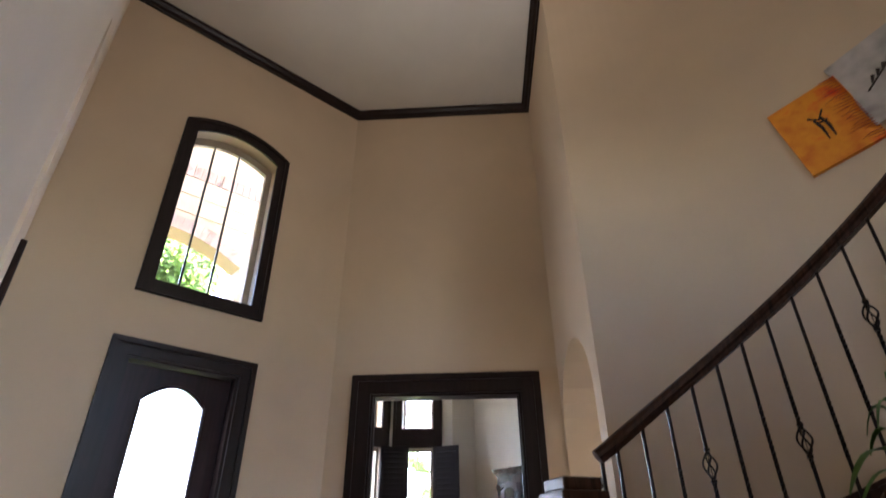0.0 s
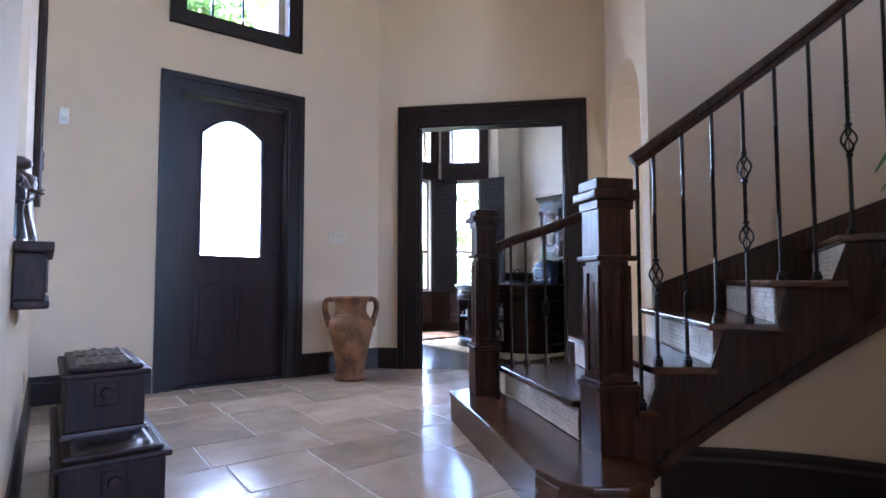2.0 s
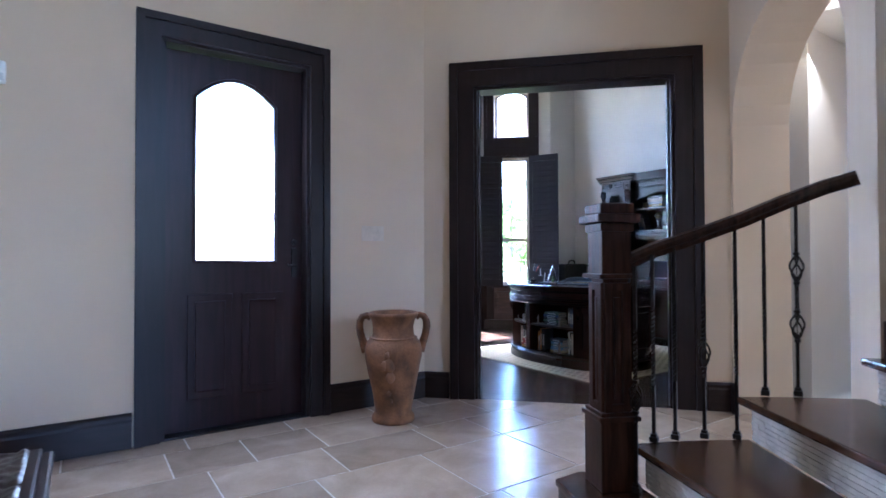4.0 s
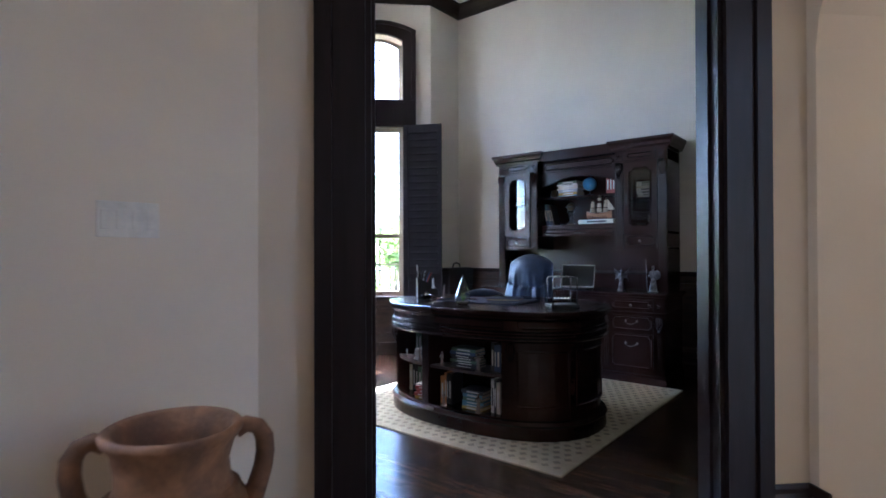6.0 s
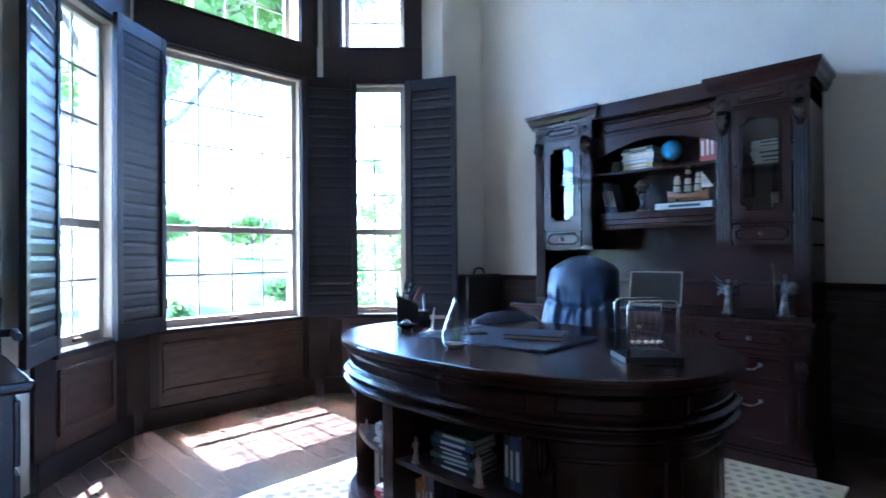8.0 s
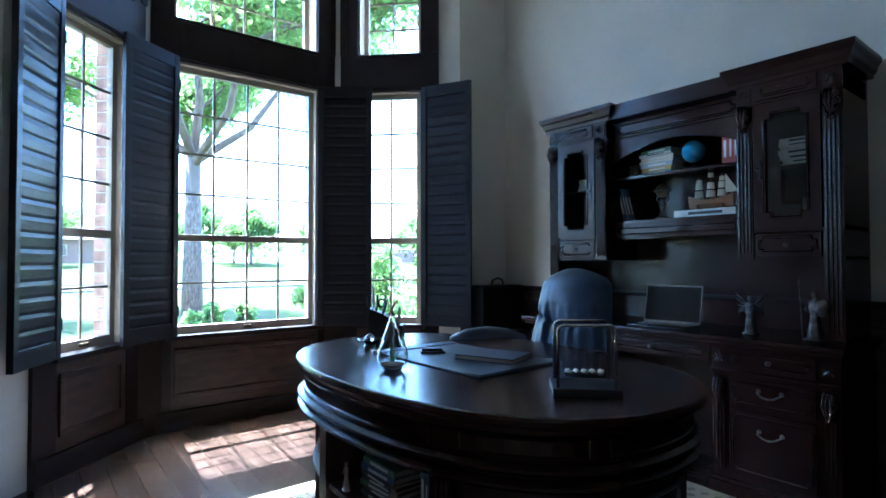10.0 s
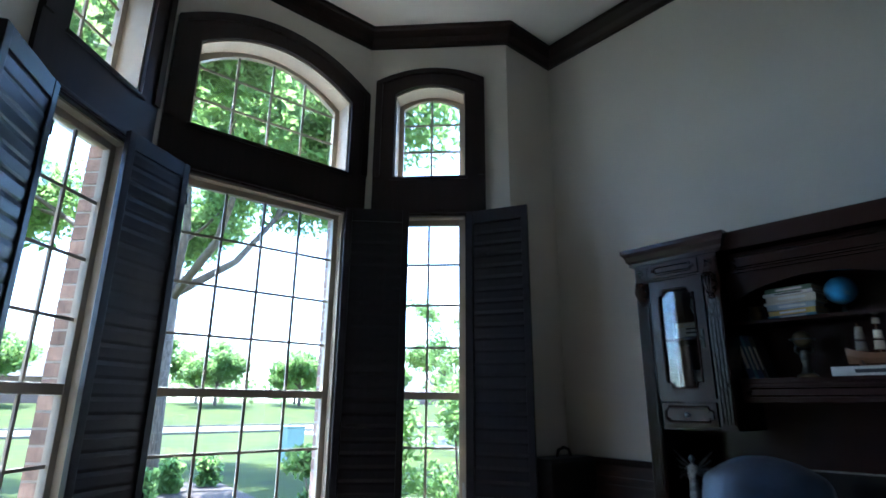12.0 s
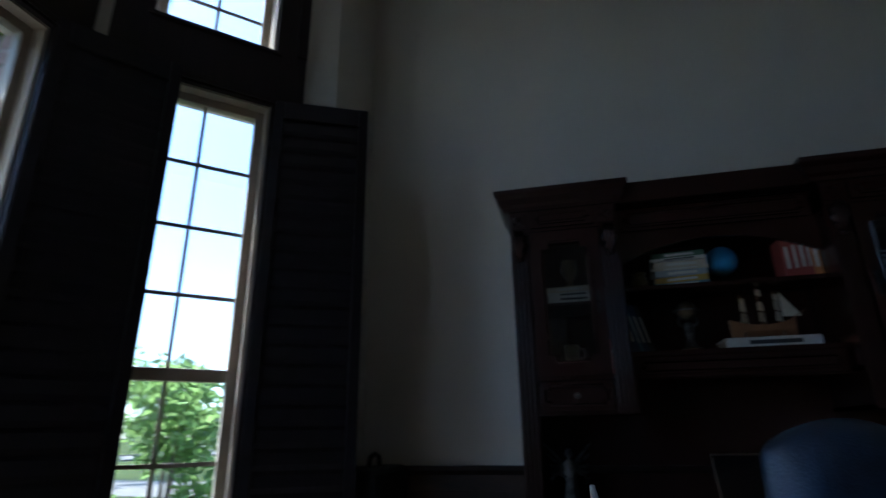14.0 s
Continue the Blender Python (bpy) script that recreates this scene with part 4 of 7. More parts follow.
def carved_chest(x0, x1, y0, y1, z0, h, label):
    """Dark wooden chest with a plinth, a moulded lid with embossed panels, and an iron lock plate."""
    c = thing("wooden_chest", label, "chest", "stacked chests", m=pose((x0 + x1) / 2, (y0 + y1) / 2, z0))
    w, d = (x1 - x0) / 2, (y1 - y0) / 2
    part("plinth", box(-w + 0.004, w - 0.004, -d + 0.004, d - 0.004, 0, 0.022, 0.006), NEWEL, c)
    part("body", box(-w + 0.014, w - 0.014, -d + 0.014, d - 0.014, 0.022, h - 0.05, 0.006), DARKOAK, c)
    lid = box(-w - 0.006, w + 0.006, -d - 0.006, d + 0.006, h - 0.05, h - 0.026, 0.01)
    box(-w + 0.02, w - 0.02, -d + 0.02, d - 0.02, h - 0.026, h - 0.006, 0.010, lid)
    part("lid", lid, DARKOAK, c)
    n = 2 if d > 0.2 else 1
    for i in range(n):
        a, e = -d + 0.04 + i * (2 * d - 0.06) / n, -d + 0.02 + (i + 1) * (2 * d - 0.06) / n
        p = bmesh.new()
        bmesh.ops.create_grid(p, x_segments=26, y_segments=26, size=1)
        for v in p.verts:
            u, w2 = v.co.x, v.co.y
            edge = max(abs(u), abs(w2)) > 0.93
            z = 0 if edge else 0.004 + 0.010 * max(0, noise.noise(Vector((u * 4 + i * 9, w2 * 5, z0 * 7)))) + 0.004 * abs(math.sin(u * 9) * math.sin(w2 * 9))
            v.co = Vector((u * (w - 0.05), (a + e) / 2 + w2 * (e - a) / 2, h - 0.006 + z))
        part("lid_panel", p, EMBOSS, c, "embossed dark leather panel", smooth=True)
    part("lock_plate", merge(box(-0.04, 0.04, -d + 0.004, -d + 0.016, h - 0.16, h - 0.07, 0.004), moved(lathe([(0.022, 0), (0.018, 0.012), (0, 0.014)], 14), pose(0, -d + 0.005, h - 0.11, 90))), DARKOAK, c)
    for s in (-1, 1):
        for e in (-1, 1):
            part("foot", box(s * w - 0.03 * (s > 0) - 0.0, s * w + 0.03 * (s < 0), e * d - 0.03 * (e > 0), e * d + 0.03 * (e < 0), -0.0, 0.012, 0.003), NEWEL, c)


DARKOAK = mat("chest_oak", (0.026, 0.012, 0.008), 0.5, spec=0.12, var=0.3, scale=6, stretch=(6, 1, 1), fine=50, bump=0.3)
EMBOSS = mat("embossed_leather", (0.026, 0.015, 0.012), 0.32, spec=0.35, var=0.3, scale=14, fine=80, bump=0.4)
carved_chest(0.06, 0.415, 2.22, 3.30, 0.0, 0.272, "long dark carved wooden chest on the floor")
carved_chest(0.08, 0.375, 2.48, 3.12, 0.267, 0.273, "small dark chest with embossed lid on a larger chest")

# carved panel, console shelf and statue on the west wall
cp = thing("carved_wall_panel", "tall dark carved wooden panel hanging on the wall", "wall art", m=pose(HX, 3.95, 1.98))
part("frame", merge(box(0.001, 0.035, -0.36, 0.36, -0.64, -0.56, 0.008), box(0.001, 0.035, -0.36, 0.36, 0.56, 0.64, 0.008), box(0.001, 0.035, -0.36, -0.29, -0.56, 0.56, 0.008), box(0.001, 0.035, 0.29, 0.36, -0.56, 0.56, 0.008)), DARKOAK, cp)
g = bmesh.new()
bmesh.ops.create_grid(g, x_segments=40, y_segments=56, size=1)
for v in g.verts:
    u, w = v.co.x, v.co.y
    d = 0.012 + 0.03 * max(0, noise.noise(Vector((u * 3.2, w * 4.4, 3)))) + 0.016 * max(0, noise.noise(Vector((u * 9, w * 11, 7))))
    if w < -0.45:
        d += 0.03 * max(0, math.sin((w + 1) * 5.6)) * max(0, 1 - abs(u) * 1.4)
    v.co = Vector((d, u * 0.30, w * 0.57))
part("carving", g, DARKOAK, cp, "carved scene in relief", smooth=True)
cs = thing("wall_console", "dark wooden wall console shelf under the niche", "shelf", m=pose(HX, 2.37, 0))
part("shelf_top", box(0.002, 0.10, -0.42, 0.42, 0.955, 0.985, 0.006), DARKOAK, cs)
part("apron", box(0.002, 0.08, -0.38, 0.38, 0.81, 0.955, 0.005), DARKOAK, cs)
part("bottom_moulding", box(0.002, 0.092, -0.40, 0.40, 0.785, 0.81, 0.008), DARKOAK, cs)
part("apron_panel", box(0.08, 0.087, -0.30, 0.30, 0.83, 0.935, 0.006), PANEL, cs)


def figure(name, label, m, h, material, wings=False, staff=False, category="statue"):
    """Small standing statue as one plain mesh: robed body, head, arms, and wings or a staff where it has them."""
    b = lathe([(0.0, 0), (0.17 * h, 0), (0.17 * h, 0.03 * h), (0.12 * h, 0.04 * h), (0.115 * h, 0.15 * h), (0.085 * h, 0.35 * h), (0.075 * h, 0.48 * h), (0.105 * h, 0.66 * h), (0.10 * h, 0.74 * h), (0.035 * h, 0.79 * h), (0.035 * h, 0.81 * h), (0.0, 0.82 * h)], 18)
    for v in b.verts:
        a = math.atan2(v.co.y, v.co.x)
        k = 1 + 0.10 * math.sin(a * 5 + v.co.z / h * 4) * (1 if v.co.z < 0.5 * h else 0.4)
        v.co.x *= k * 1.05
        v.co.y *= k * 0.8
    s = bmesh.new()
    bmesh.ops.create_icosphere(s, subdivisions=2, radius=0.062 * h)
    merge(b, moved(s, pose(0, 0, 0.875 * h) @ Matrix.Diagonal((0.9, 1, 1.2, 1))))
    for e in (-1, 1):
        merge(b, tube([(e * 0.09 * h, 0, 0.72 * h), (e * 0.15 * h, -0.04 * h, 0.58 * h), (e * 0.10 * h, -0.11 * h, 0.55 * h + 0.1 * h * (e > 0))], [0.032 * h, 0.026 * h, 0.02 * h], 8))
        if wings:
            for j in range(5):
                merge(b, tube([(e * 0.05 * h, 0.06 * h, 0.70 * h), (e * (0.20 + 0.02 * j) * h, 0.09 * h, (0.86 - 0.09 * j) * h), (e * (0.36 - 0.03 * j) * h, 0.10 * h, (1.02 - 0.15 * j) * h)], [0.02 * h, 0.028 * h, 0.006 * h], 6, 0.4))
    if staff:
        merge(b, tube([(-0.20 * h, -0.05 * h, 0.0), (-0.24 * h, -0.05 * h, 1.12 * h)], 0.012 * h, 6), tube([(-0.24 * h, -0.05 * h, 1.06 * h), (-0.245 * h, -0.05 * h, 1.2 * h)], [0.03 * h, 0.003 * h], 6))
        s = bmesh.new()
        bmesh.ops.create_icosphere(s, subdivisions=2, radius=0.13 * h)
        merge(b, moved(s, pose(0.12 * h, -0.10 * h, 0.62 * h) @ Matrix.Diagonal((1, 0.25, 1.3, 1))))
    return tagged(link(name, b, material, smooth=True, m=m), label, category)


WOODCARVE = mat("carved_walnut", (0.055, 0.030, 0.020), 0.5, var=0.4, scale=18, fine=70, bump=0.6)
figure("statue", "dark carved wooden robed statue standing on the console shelf", pose(HX - 0.01, 2.48, 0.985, 0, 0, 90) @ Matrix.Diagonal((1.45, 1.45, 0.82, 1)), 0.44, WOODCARVE, staff=False)
figure("statue", "small dark glossy figurine on the console shelf", pose(HX - 0.01, 2.33, 0.985, 0, 0, 70) @ Matrix.Diagonal((1.2, 1.2, 1, 1)), 0.27, BLACK)

# wall fittings
sn = thing("wall_sensor", "small white plastic wall sensor", "sensor", m=pose(0.085, HY, 2.06))
part("housing", box(-0.03, 0.03, -0.03, -0.001, -0.06, 0.06, 0.012), paint("sensor_white", (0.75, 0.73, 0.68)), sn)
part("lens_window", box(-0.02, 0.02, -0.034, -0.03, -0.045, -0.005, 0.004), paint("sensor_lens", (0.6, 0.6, 0.58), 0.2), sn)
sp = thing("switch_plate", "beige four-gang light switch plate on the wall", "switch", m=pose(2.24, HY, 1.27))
PLATE = paint("plate_beige", (0.60, 0.52, 0.40))
part("plate", box(-0.09, 0.09, -0.006, -0.001, -0.055, 0.055, 0.003), PLATE, sp)
for i in range(4):
    part("rocker", box(-0.0665 + 0.044 * i - 0.014, -0.0665 + 0.044 * i + 0.014, -0.010, -0.006, -0.03, 0.03, 0.002), PLATE, sp)
ol = thing("outlet_plate", "beige power outlet plate above the baseboard", "outlet", m=pose(HX, 3.55, 0.34))
part("plate", box(0.001, 0.006, -0.035, 0.035, -0.055, 0.055, 0.002), PLATE, ol)
for z in (-0.022, 0.022):
    part("socket", box(0.006, 0.009, -0.016, 0.016, z - 0.014, z + 0.014, 0.004), PLATE, ol)
vt = thing("air_vent", "white slatted air vent on the passage wall", "vent", m=pose(4.46, 1.68, 2.52, 0, 0, 45))
VENTW = paint("vent_white", (0.72, 0.70, 0.64))
part("frame", merge(box(-0.16, 0.16, -0.0, 0.012, -0.1, -0.08), box(-0.16, 0.16, -0.0, 0.012, 0.08, 0.1), box(-0.16, -0.14, 0, 0.012, -0.08, 0.08), box(0.14, 0.16, 0, 0.012, -0.08, 0.08)), VENTW, vt)
for i in range(6):
    part("slat", moved(box(-0.14, 0.14, -0.004, 0.010, -0.002, 0.002), pose(0, 0.003, -0.067 + 0.027 * i, 35)), VENTW, vt)

# canvases on the curved wall
def canvas_mat(name, c1, c2, c3, seed):
    m = bpy.data.materials.new(name)
    m.use_nodes = True
    t = m.node_tree
    b = t.nodes["Principled BSDF"]
    co, nz, rp = t.nodes.new("ShaderNodeTexCoord"), t.nodes.new("ShaderNodeTexNoise"), t.nodes.new("ShaderNodeValToRGB")
    mp = t.nodes.new("ShaderNodeMapping")
    mp.inputs["Location"].default_value = (seed, seed * 2, 0)
    nz.inputs["Scale"].default_value, nz.inputs["Detail"].default_value = 4.5, 6
    rp.color_ramp.elements[0].position, rp.color_ramp.elements[1].position = 0.35, 0.66
    rp.color_ramp.elements[0].color, rp.color_ramp.elements[1].color = (*c1, 1), (*c3, 1)
    e = rp.color_ramp.elements.new(0.52)
    e.color = (*c2, 1)
    t.links.new(co.outputs["Object"], mp.inputs[0]), t.links.new(mp.outputs[0], nz.inputs[0]), t.links.new(nz.outputs[0], rp.inputs[0]), t.links.new(rp.outputs[0], b.inputs["Base Color"])
    b.inputs["Roughness"].default_value = 0.7
    return m


def canvas(a, z, w, h, turn, material, label, marks):
    m = pose(*pol(SR - 0.025, a), z, 0, 0, a - 90) @ pose(0, 0, 0, 0, turn, 0)
    c = thing("canvas_print", label, "painting", "wall canvases", m=m)
    part("canvas", box(-w / 2, w / 2, -0.015, 0.02, -h / 2, h / 2, 0.003), material, c)
    marks(c, w, h)


INK = paint("ink_black", (0.03, 0.02, 0.015), 0.7)
def orange_marks(c, w, h):
    fig = bmesh.new()
    for x in (-0.02, 0.02):
        merge(fig, tube([(x, -0.017, -0.12), (x + 0.008, -0.017, -0.02), (x - 0.006, -0.017, 0.06)], [0.004, 0.010, 0.008], 6))
    merge(fig, tube([(-0.05, -0.017, 0.10), (0.0, -0.017, 0.05), (0.05, -0.017, 0.11)], 0.006, 6), tube([(-0.03, -0.017, 0.03), (0.04, -0.017, 0.02)], 0.006, 6))
    part("painted_mark", fig, INK, c, "dark brush mark")
    fl = bmesh.new()
    random.seed(3)
    for i in range(26):
        y = -h / 2 + h * (i + 0.5) / 26
        ln = random.uniform(0.05, 0.17)
        merge(fl, tube([(w / 2 - 0.004, -0.0185, y), (w / 2 - ln * 0.5, -0.0185, y + 0.01), (w / 2 - ln, -0.0185, y + random.uniform(-0.01, 0.03))], [0.014, 0.009, 0.001], 5, 0.2))
    part("painted_strokes", fl, paint("paint_red", (0.42, 0.05, 0.01), 0.6), c, "red flame-like strokes")
def grey_marks(c, w, h):
    br = bmesh.new()
    merge(br, tube([(-w * 0.3, -0.017, -h * 0.1), (0, -0.017, 0.02), (w * 0.4, -0.017, h * 0.25)], 0.006, 6))
    for i in range(7):
        x = -w * 0.2 + i * w * 0.09
        merge(br, tube([(x, -0.017, 0.01 + x * 0.4), (x + 0.03, -0.017, 0.06 + x * 0.4)], [0.006, 0.014], 6, 0.4))
    part("painted_mark", br, INK, c, "black branch brush mark")


ORANGE = canvas_mat("canvas_orange", (0.60, 0.12, 0.008), (0.78, 0.30, 0.015), (0.75, 0.06, 0.01), 2.0)
GREYC = canvas_mat("canvas_grey", (0.55, 0.52, 0.49), (0.42, 0.40, 0.38), (0.25, 0.23, 0.22), 5.0)
canvas(3.75, 3.51, 0.45, 0.60, -11, ORANGE, "orange and yellow abstract canvas on the curved wall", orange_marks)
canvas(-6.0, 3.68, 0.46, 0.60, -11, GREYC, "grey and white canvas with black branch on the curved wall", grey_marks)

# plant stand by the stair
ps = thing("plant_stand", "dark glossy square pedestal with a stepped top", "pedestal", m=pose(2.06, 0.28, 0, 0, 0, 18))
for r, z0, z1 in ((0.21, 0, 0.06), (0.18, 0.06, 0.10), (0.15, 0.10, 0.84)):
    part("shaft" if z1 > 0.5 else "base", box(-r, r, -r, r, z0, z1, 0.006), MAHOG, ps)
for r, z0, z1 in ((0.165, 0.84, 0.87), (0.19, 0.87, 0.905), (0.215, 0.905, 0.94)):
    part("top_moulding", box(-r, r, -r, r, z0, z1, 0.007), MAHOG, ps)
pt = thing("potted_plant", "green strap-leaved plant in a dark pot on the pedestal", "plant", m=pose(2.10, 0.26, 0.94))
part("pot", lathe([(0, 0), (0.08, 0), (0.12, 0.16), (0.13, 0.17), (0.12, 0.18), (0.10, 0.16), (0, 0.15)], 24), BLACK, pt, smooth=True)
LEAFS = paint("strap_leaf", (0.10, 0.24, 0.03), 0.4)
random.seed(8)
for i in range(13):
    a = 2.6 if i == 0 else (2.25 if i == 1 else radians(28 * i) - 1.2)
    reach, hgt = (0.36, 0.20) if i == 0 else ((0.27, 0.16) if i == 1 else (random.uniform(0.10, 0.2), random.uniform(0.2, 0.4)))
    b = bmesh.new()
    prev = None
    for j in range(13):
        t = j / 12
        r = reach * t
        z = 0.15 + hgt * math.sin(t * 2.3) * 1.1 - (0.10 * t * t if i < 2 else 0)
        wd = 0.020 * math.sin(math.pi * (0.08 + 0.9 * t)) ** 0.6
        c, s = math.cos(a), math.sin(a)
        row = [b.verts.new((r * c - s * k * wd, r * s + c * k * wd, z - (0.006 if k == 0 else 0))) for k in (-1, 0, 1)]
        if prev:
            for k in (0, 1):
                b.faces.new((prev[k], prev[k + 1], row[k + 1], row[k]))
        prev = row
    bmesh.ops.solidify(b, geom=b.faces[:], thickness=0.0012)
    part("leaf", b, LEAFS, pt, smooth=True)

# ---- desk ----
DX, DY, DA, DB, DZ = 4.87, 5.12, 0.57, 0.85, 0.805
def oval(f, a0=0, a1=360, n=64, inset=0.0):
    out = []
    full = abs(a1 - a0) >= 360
    for i in range(n if full else n + 1):
        t = radians(a0 + (a1 - a0) * i / n)
        c, s = math.cos(t), math.sin(t)
        e = 0.85
        out.append(((DA * f - inset) * math.copysign(abs(c) ** e, c), (DB * f - inset) * math.copysign(abs(s) ** e, s)))
    return out
desk = thing("oval_desk", "dark mahogany oval executive desk with open bookshelves, on a rug", "desk", m=pose(DX, DY, 0.012))
part("desktop", prism(oval(1.0), DZ - 0.047, DZ - 0.012, 0.012), MAHOG, desk)
def ring(f, prof):
    return sweep(prof, oval(f), closed=True, side=-1)
part("top_moulding", ring(0.955, [(-0.02, DZ - 0.075), (0.004, DZ - 0.075), (0.016, DZ - 0.06), (0.016, DZ - 0.048), (-0.02, DZ - 0.048)]), MAHOG, desk)
part("frieze", prism(oval(0.945), 0.615, DZ - 0.07), MAHOG, desk)
for z in (0.60, 0.64):
    part("moulding", ring(0.95, [(-0.02, z), (0.012, z), (0.024, z + 0.010), (0.024, z + 0.018), (0.010, z + 0.028), (-0.02, z + 0.028)]), MAHOG, desk)
for a0, a1 in ((90, 120), (128, 206), (214, 246), (252, 292), (296, 340), (20, 80)):
    arcp = oval(0.945, a0, a1, 14)
    loop = [(x, y, 0.680) for x, y in arcp] + [(x, y, 0.728) for x, y in arcp[::-1]]
    part("frieze_moulding", tube(loop + loop[:1], 0.006, 6), MAHOG, desk)
SOLID0, SOLID1 = 209, 486
part("carcass", prism(oval(0.91, SOLID0, SOLID1, 50) + oval(0.5, SOLID1, SOLID0, 50), 0.10, 0.616), MAHOG, desk)
part("bay_floor", prism(oval(0.91, 124, 210, 24) + oval(0.49, 210, 124, 24), 0.10, 0.125), MAHOG, desk)
part("bay_shelf", prism(oval(0.895, 126, 208, 24) + oval(0.49, 208, 126, 24), 0.37, 0.39, 0.003), PANEL, desk)
for a in (126, 167, 208):
    part("bay_divider", prism(oval(0.915, a - 2.4, a + 2.4, 4) + oval(0.48, a + 3, a - 3, 4), 0.12, 0.616), MAHOG, desk)
part("plinth", prism(oval(0.955), 0, 0.085, 0.008), MAHOG, desk)
part("plinth_moulding", ring(0.945, [(-0.03, 0.085), (0.01, 0.085), (0.016, 0.095), (0.004, 0.115), (-0.03, 0.118)]), MAHOG, desk)
for a0, a1 in ((214, 246), (252, 292), (300, 338), (22, 84)):
    arcp = oval(0.915, a0, a1, 14)
    loop = [(x, y, 0.20) for x, y in arcp] + [(x, y, 0.54) for x, y in arcp[::-1]]
    part("panel_moulding", tube(loop + loop[:1], 0.008, 6), MAHOG, desk)
def corbel(parent, x, y, z, s, turn, material=MAHOG):
    b = bmesh.new()
    for dz, r in ((0, 0.024), (-0.028, 0.028), (-0.058, 0.020), (-0.082, 0.013)):
        q = bmesh.new()
        bmesh.ops.create_icosphere(q, subdivisions=2, radius=r * s)
        merge(b, moved(q, pose(0, 0, dz * s) @ Matrix.Diagonal((1.1, 0.8, 0.8, 1))))
    for e in (-1, 0, 1):
        merge(b, tube([(e * 0.012 * s, -0.018 * s, 0.02 * s), (e * 0.014 * s, -0.026 * s, -0.03 * s), (0, -0.012 * s, -0.085 * s)], [0.006 * s, 0.007 * s, 0.003 * s], 6))
    return part("corbel", b, material, parent, "carved acanthus corbel", smooth=True, m=pose(x, y, z, 0, 0, turn))
for a in (112.5, 115.5, 118.5, 121.5):
    fx, fy = oval(0.915, a, a + 1, 1)[0]
    part("flute", moved(box(-0.007, 0.007, -0.008, 0.008, 0.14, 0.52, 0.005), pose(fx, fy, 0, 0, 0, a)), MAHOG, desk)
for a in (118, 210):
    x, y = oval(0.93, a, a + 1, 1)[0]
    corbel(desk, x, y, 0.575, 1.1, a + 90)

# ---- books and small things ----
BOOKC = [paint("book_cover", c, 0.55) for c in ((0.28, 0.05, 0.04), (0.05, 0.08, 0.16), (0.55, 0.48, 0.36), (0.10, 0.16, 0.10), (0.62, 0.60, 0.55), (0.45, 0.30, 0.05), (0.03, 0.03, 0.035), (0.33, 0.36, 0.38), (0.50, 0.20, 0.05), (0.10, 0.22, 0.30))]
PAGES = paint("book_pages", (0.40, 0.34, 0.25), 0.85)
BCOL = ("red", "navy blue", "tan", "dark green", "cream", "mustard", "black", "grey", "orange", "teal")
def book(m, w, h, t, c, where):
    """A closed book lying flat: cover boards, rounded spine and page block."""
    b = thing("book", "%s hardcover book %s" % (BCOL[c], where), "book", "books", m=m)
    cv = box(-w / 2, w / 2, -h / 2, h / 2, 0, 0.003)
    box(-w / 2, w / 2, -h / 2, h / 2, t - 0.003, t, 0, cv)
    box(-w / 2 - 0.003, -w / 2 + 0.001, -h / 2, h / 2, 0, t, 0.0012, cv)
    part("cover", cv, BOOKC[c], b)
    part("page_block", box(-w / 2 + 0.001, w / 2 - 0.004, -h / 2 + 0.004, h / 2 - 0.004, 0.003, t - 0.003), PAGES, b)
    part("spine_title", box(-w / 2 - 0.0042, -w / 2 - 0.0028, -h * 0.3, h * 0.25, t * 0.3, t * 0.7), BOOKC[4 if c != 4 else 6], b)
    return b


def stack(m, n, where, w=0.15, h=0.21, seed=1, palette=range(10)):
    random.seed(seed)
    z = 0.0
    for i in range(n):
        t = random.uniform(0.012, 0.030)
        k = random.uniform(0.85, 1.0)
        book(m @ pose(random.uniform(-0.006, 0.006), random.uniform(-0.006, 0.006), z, 0, 0, random.uniform(-4, 4)), w * k, h * k, t, random.choice(list(palette)), where)
        z += t + 0.0004
    return z


def upright(m, n, where, h=0.21, w=0.15, seed=1, lean=0.0, palette=range(10)):
    """Books standing in a row along +x of m, spines towards -y."""
    random.seed(seed)
    x = 0.0
    for i in range(n):
        t = random.uniform(0.014, 0.034)
        k = random.uniform(0.86, 1.0)
        # spine (book's -x) towards -y, thickness along x, height up
        book(m @ pose(x, 0, 0, 0, lean, 0) @ Matrix(((0, 0, 1, 0), (1, 0, 0, w * k / 2), (0, 1, 0, h * k / 2), (0, 0, 0, 1))), w * k, h * k, t, random.choice(list(palette)), where)
        x += t + 0.0006
    return x


def on_desk(a, f, z):
    x, y = oval(f, a, a + 1, 1)[0]
    return pose(DX + x, DY + y, z + 0.012)
PORC = paint("figurine_porcelain", (0.30, 0.22, 0.17), 0.3, var=0.3)
W1 = "in the desk's open shelf"
upright(on_desk(130, 0.80, 0.1252) @ pose(0, 0, 0, 0, 0, -65), 6, W1, 0.20, 0.12, 11, palette=(0, 6, 3, 2, 6))
stack(on_desk(156, 0.74, 0.1252) @ pose(0, 0, 0, 0, 0, 12), 5, W1, 0.15, 0.15, 12, palette=(0, 4, 5, 4, 8))
upright(on_desk(131, 0.74, 0.3902) @ pose(0, 0, 0, 0, 0, -65), 5, W1, 0.19, 0.11, 13, palette=(2, 3, 6, 1))
stack(on_desk(153, 0.72, 0.3902) @ pose(0, 0, 0, 0, 0, 12), 4, W1, 0.12, 0.16, 14, palette=(7, 4, 1))
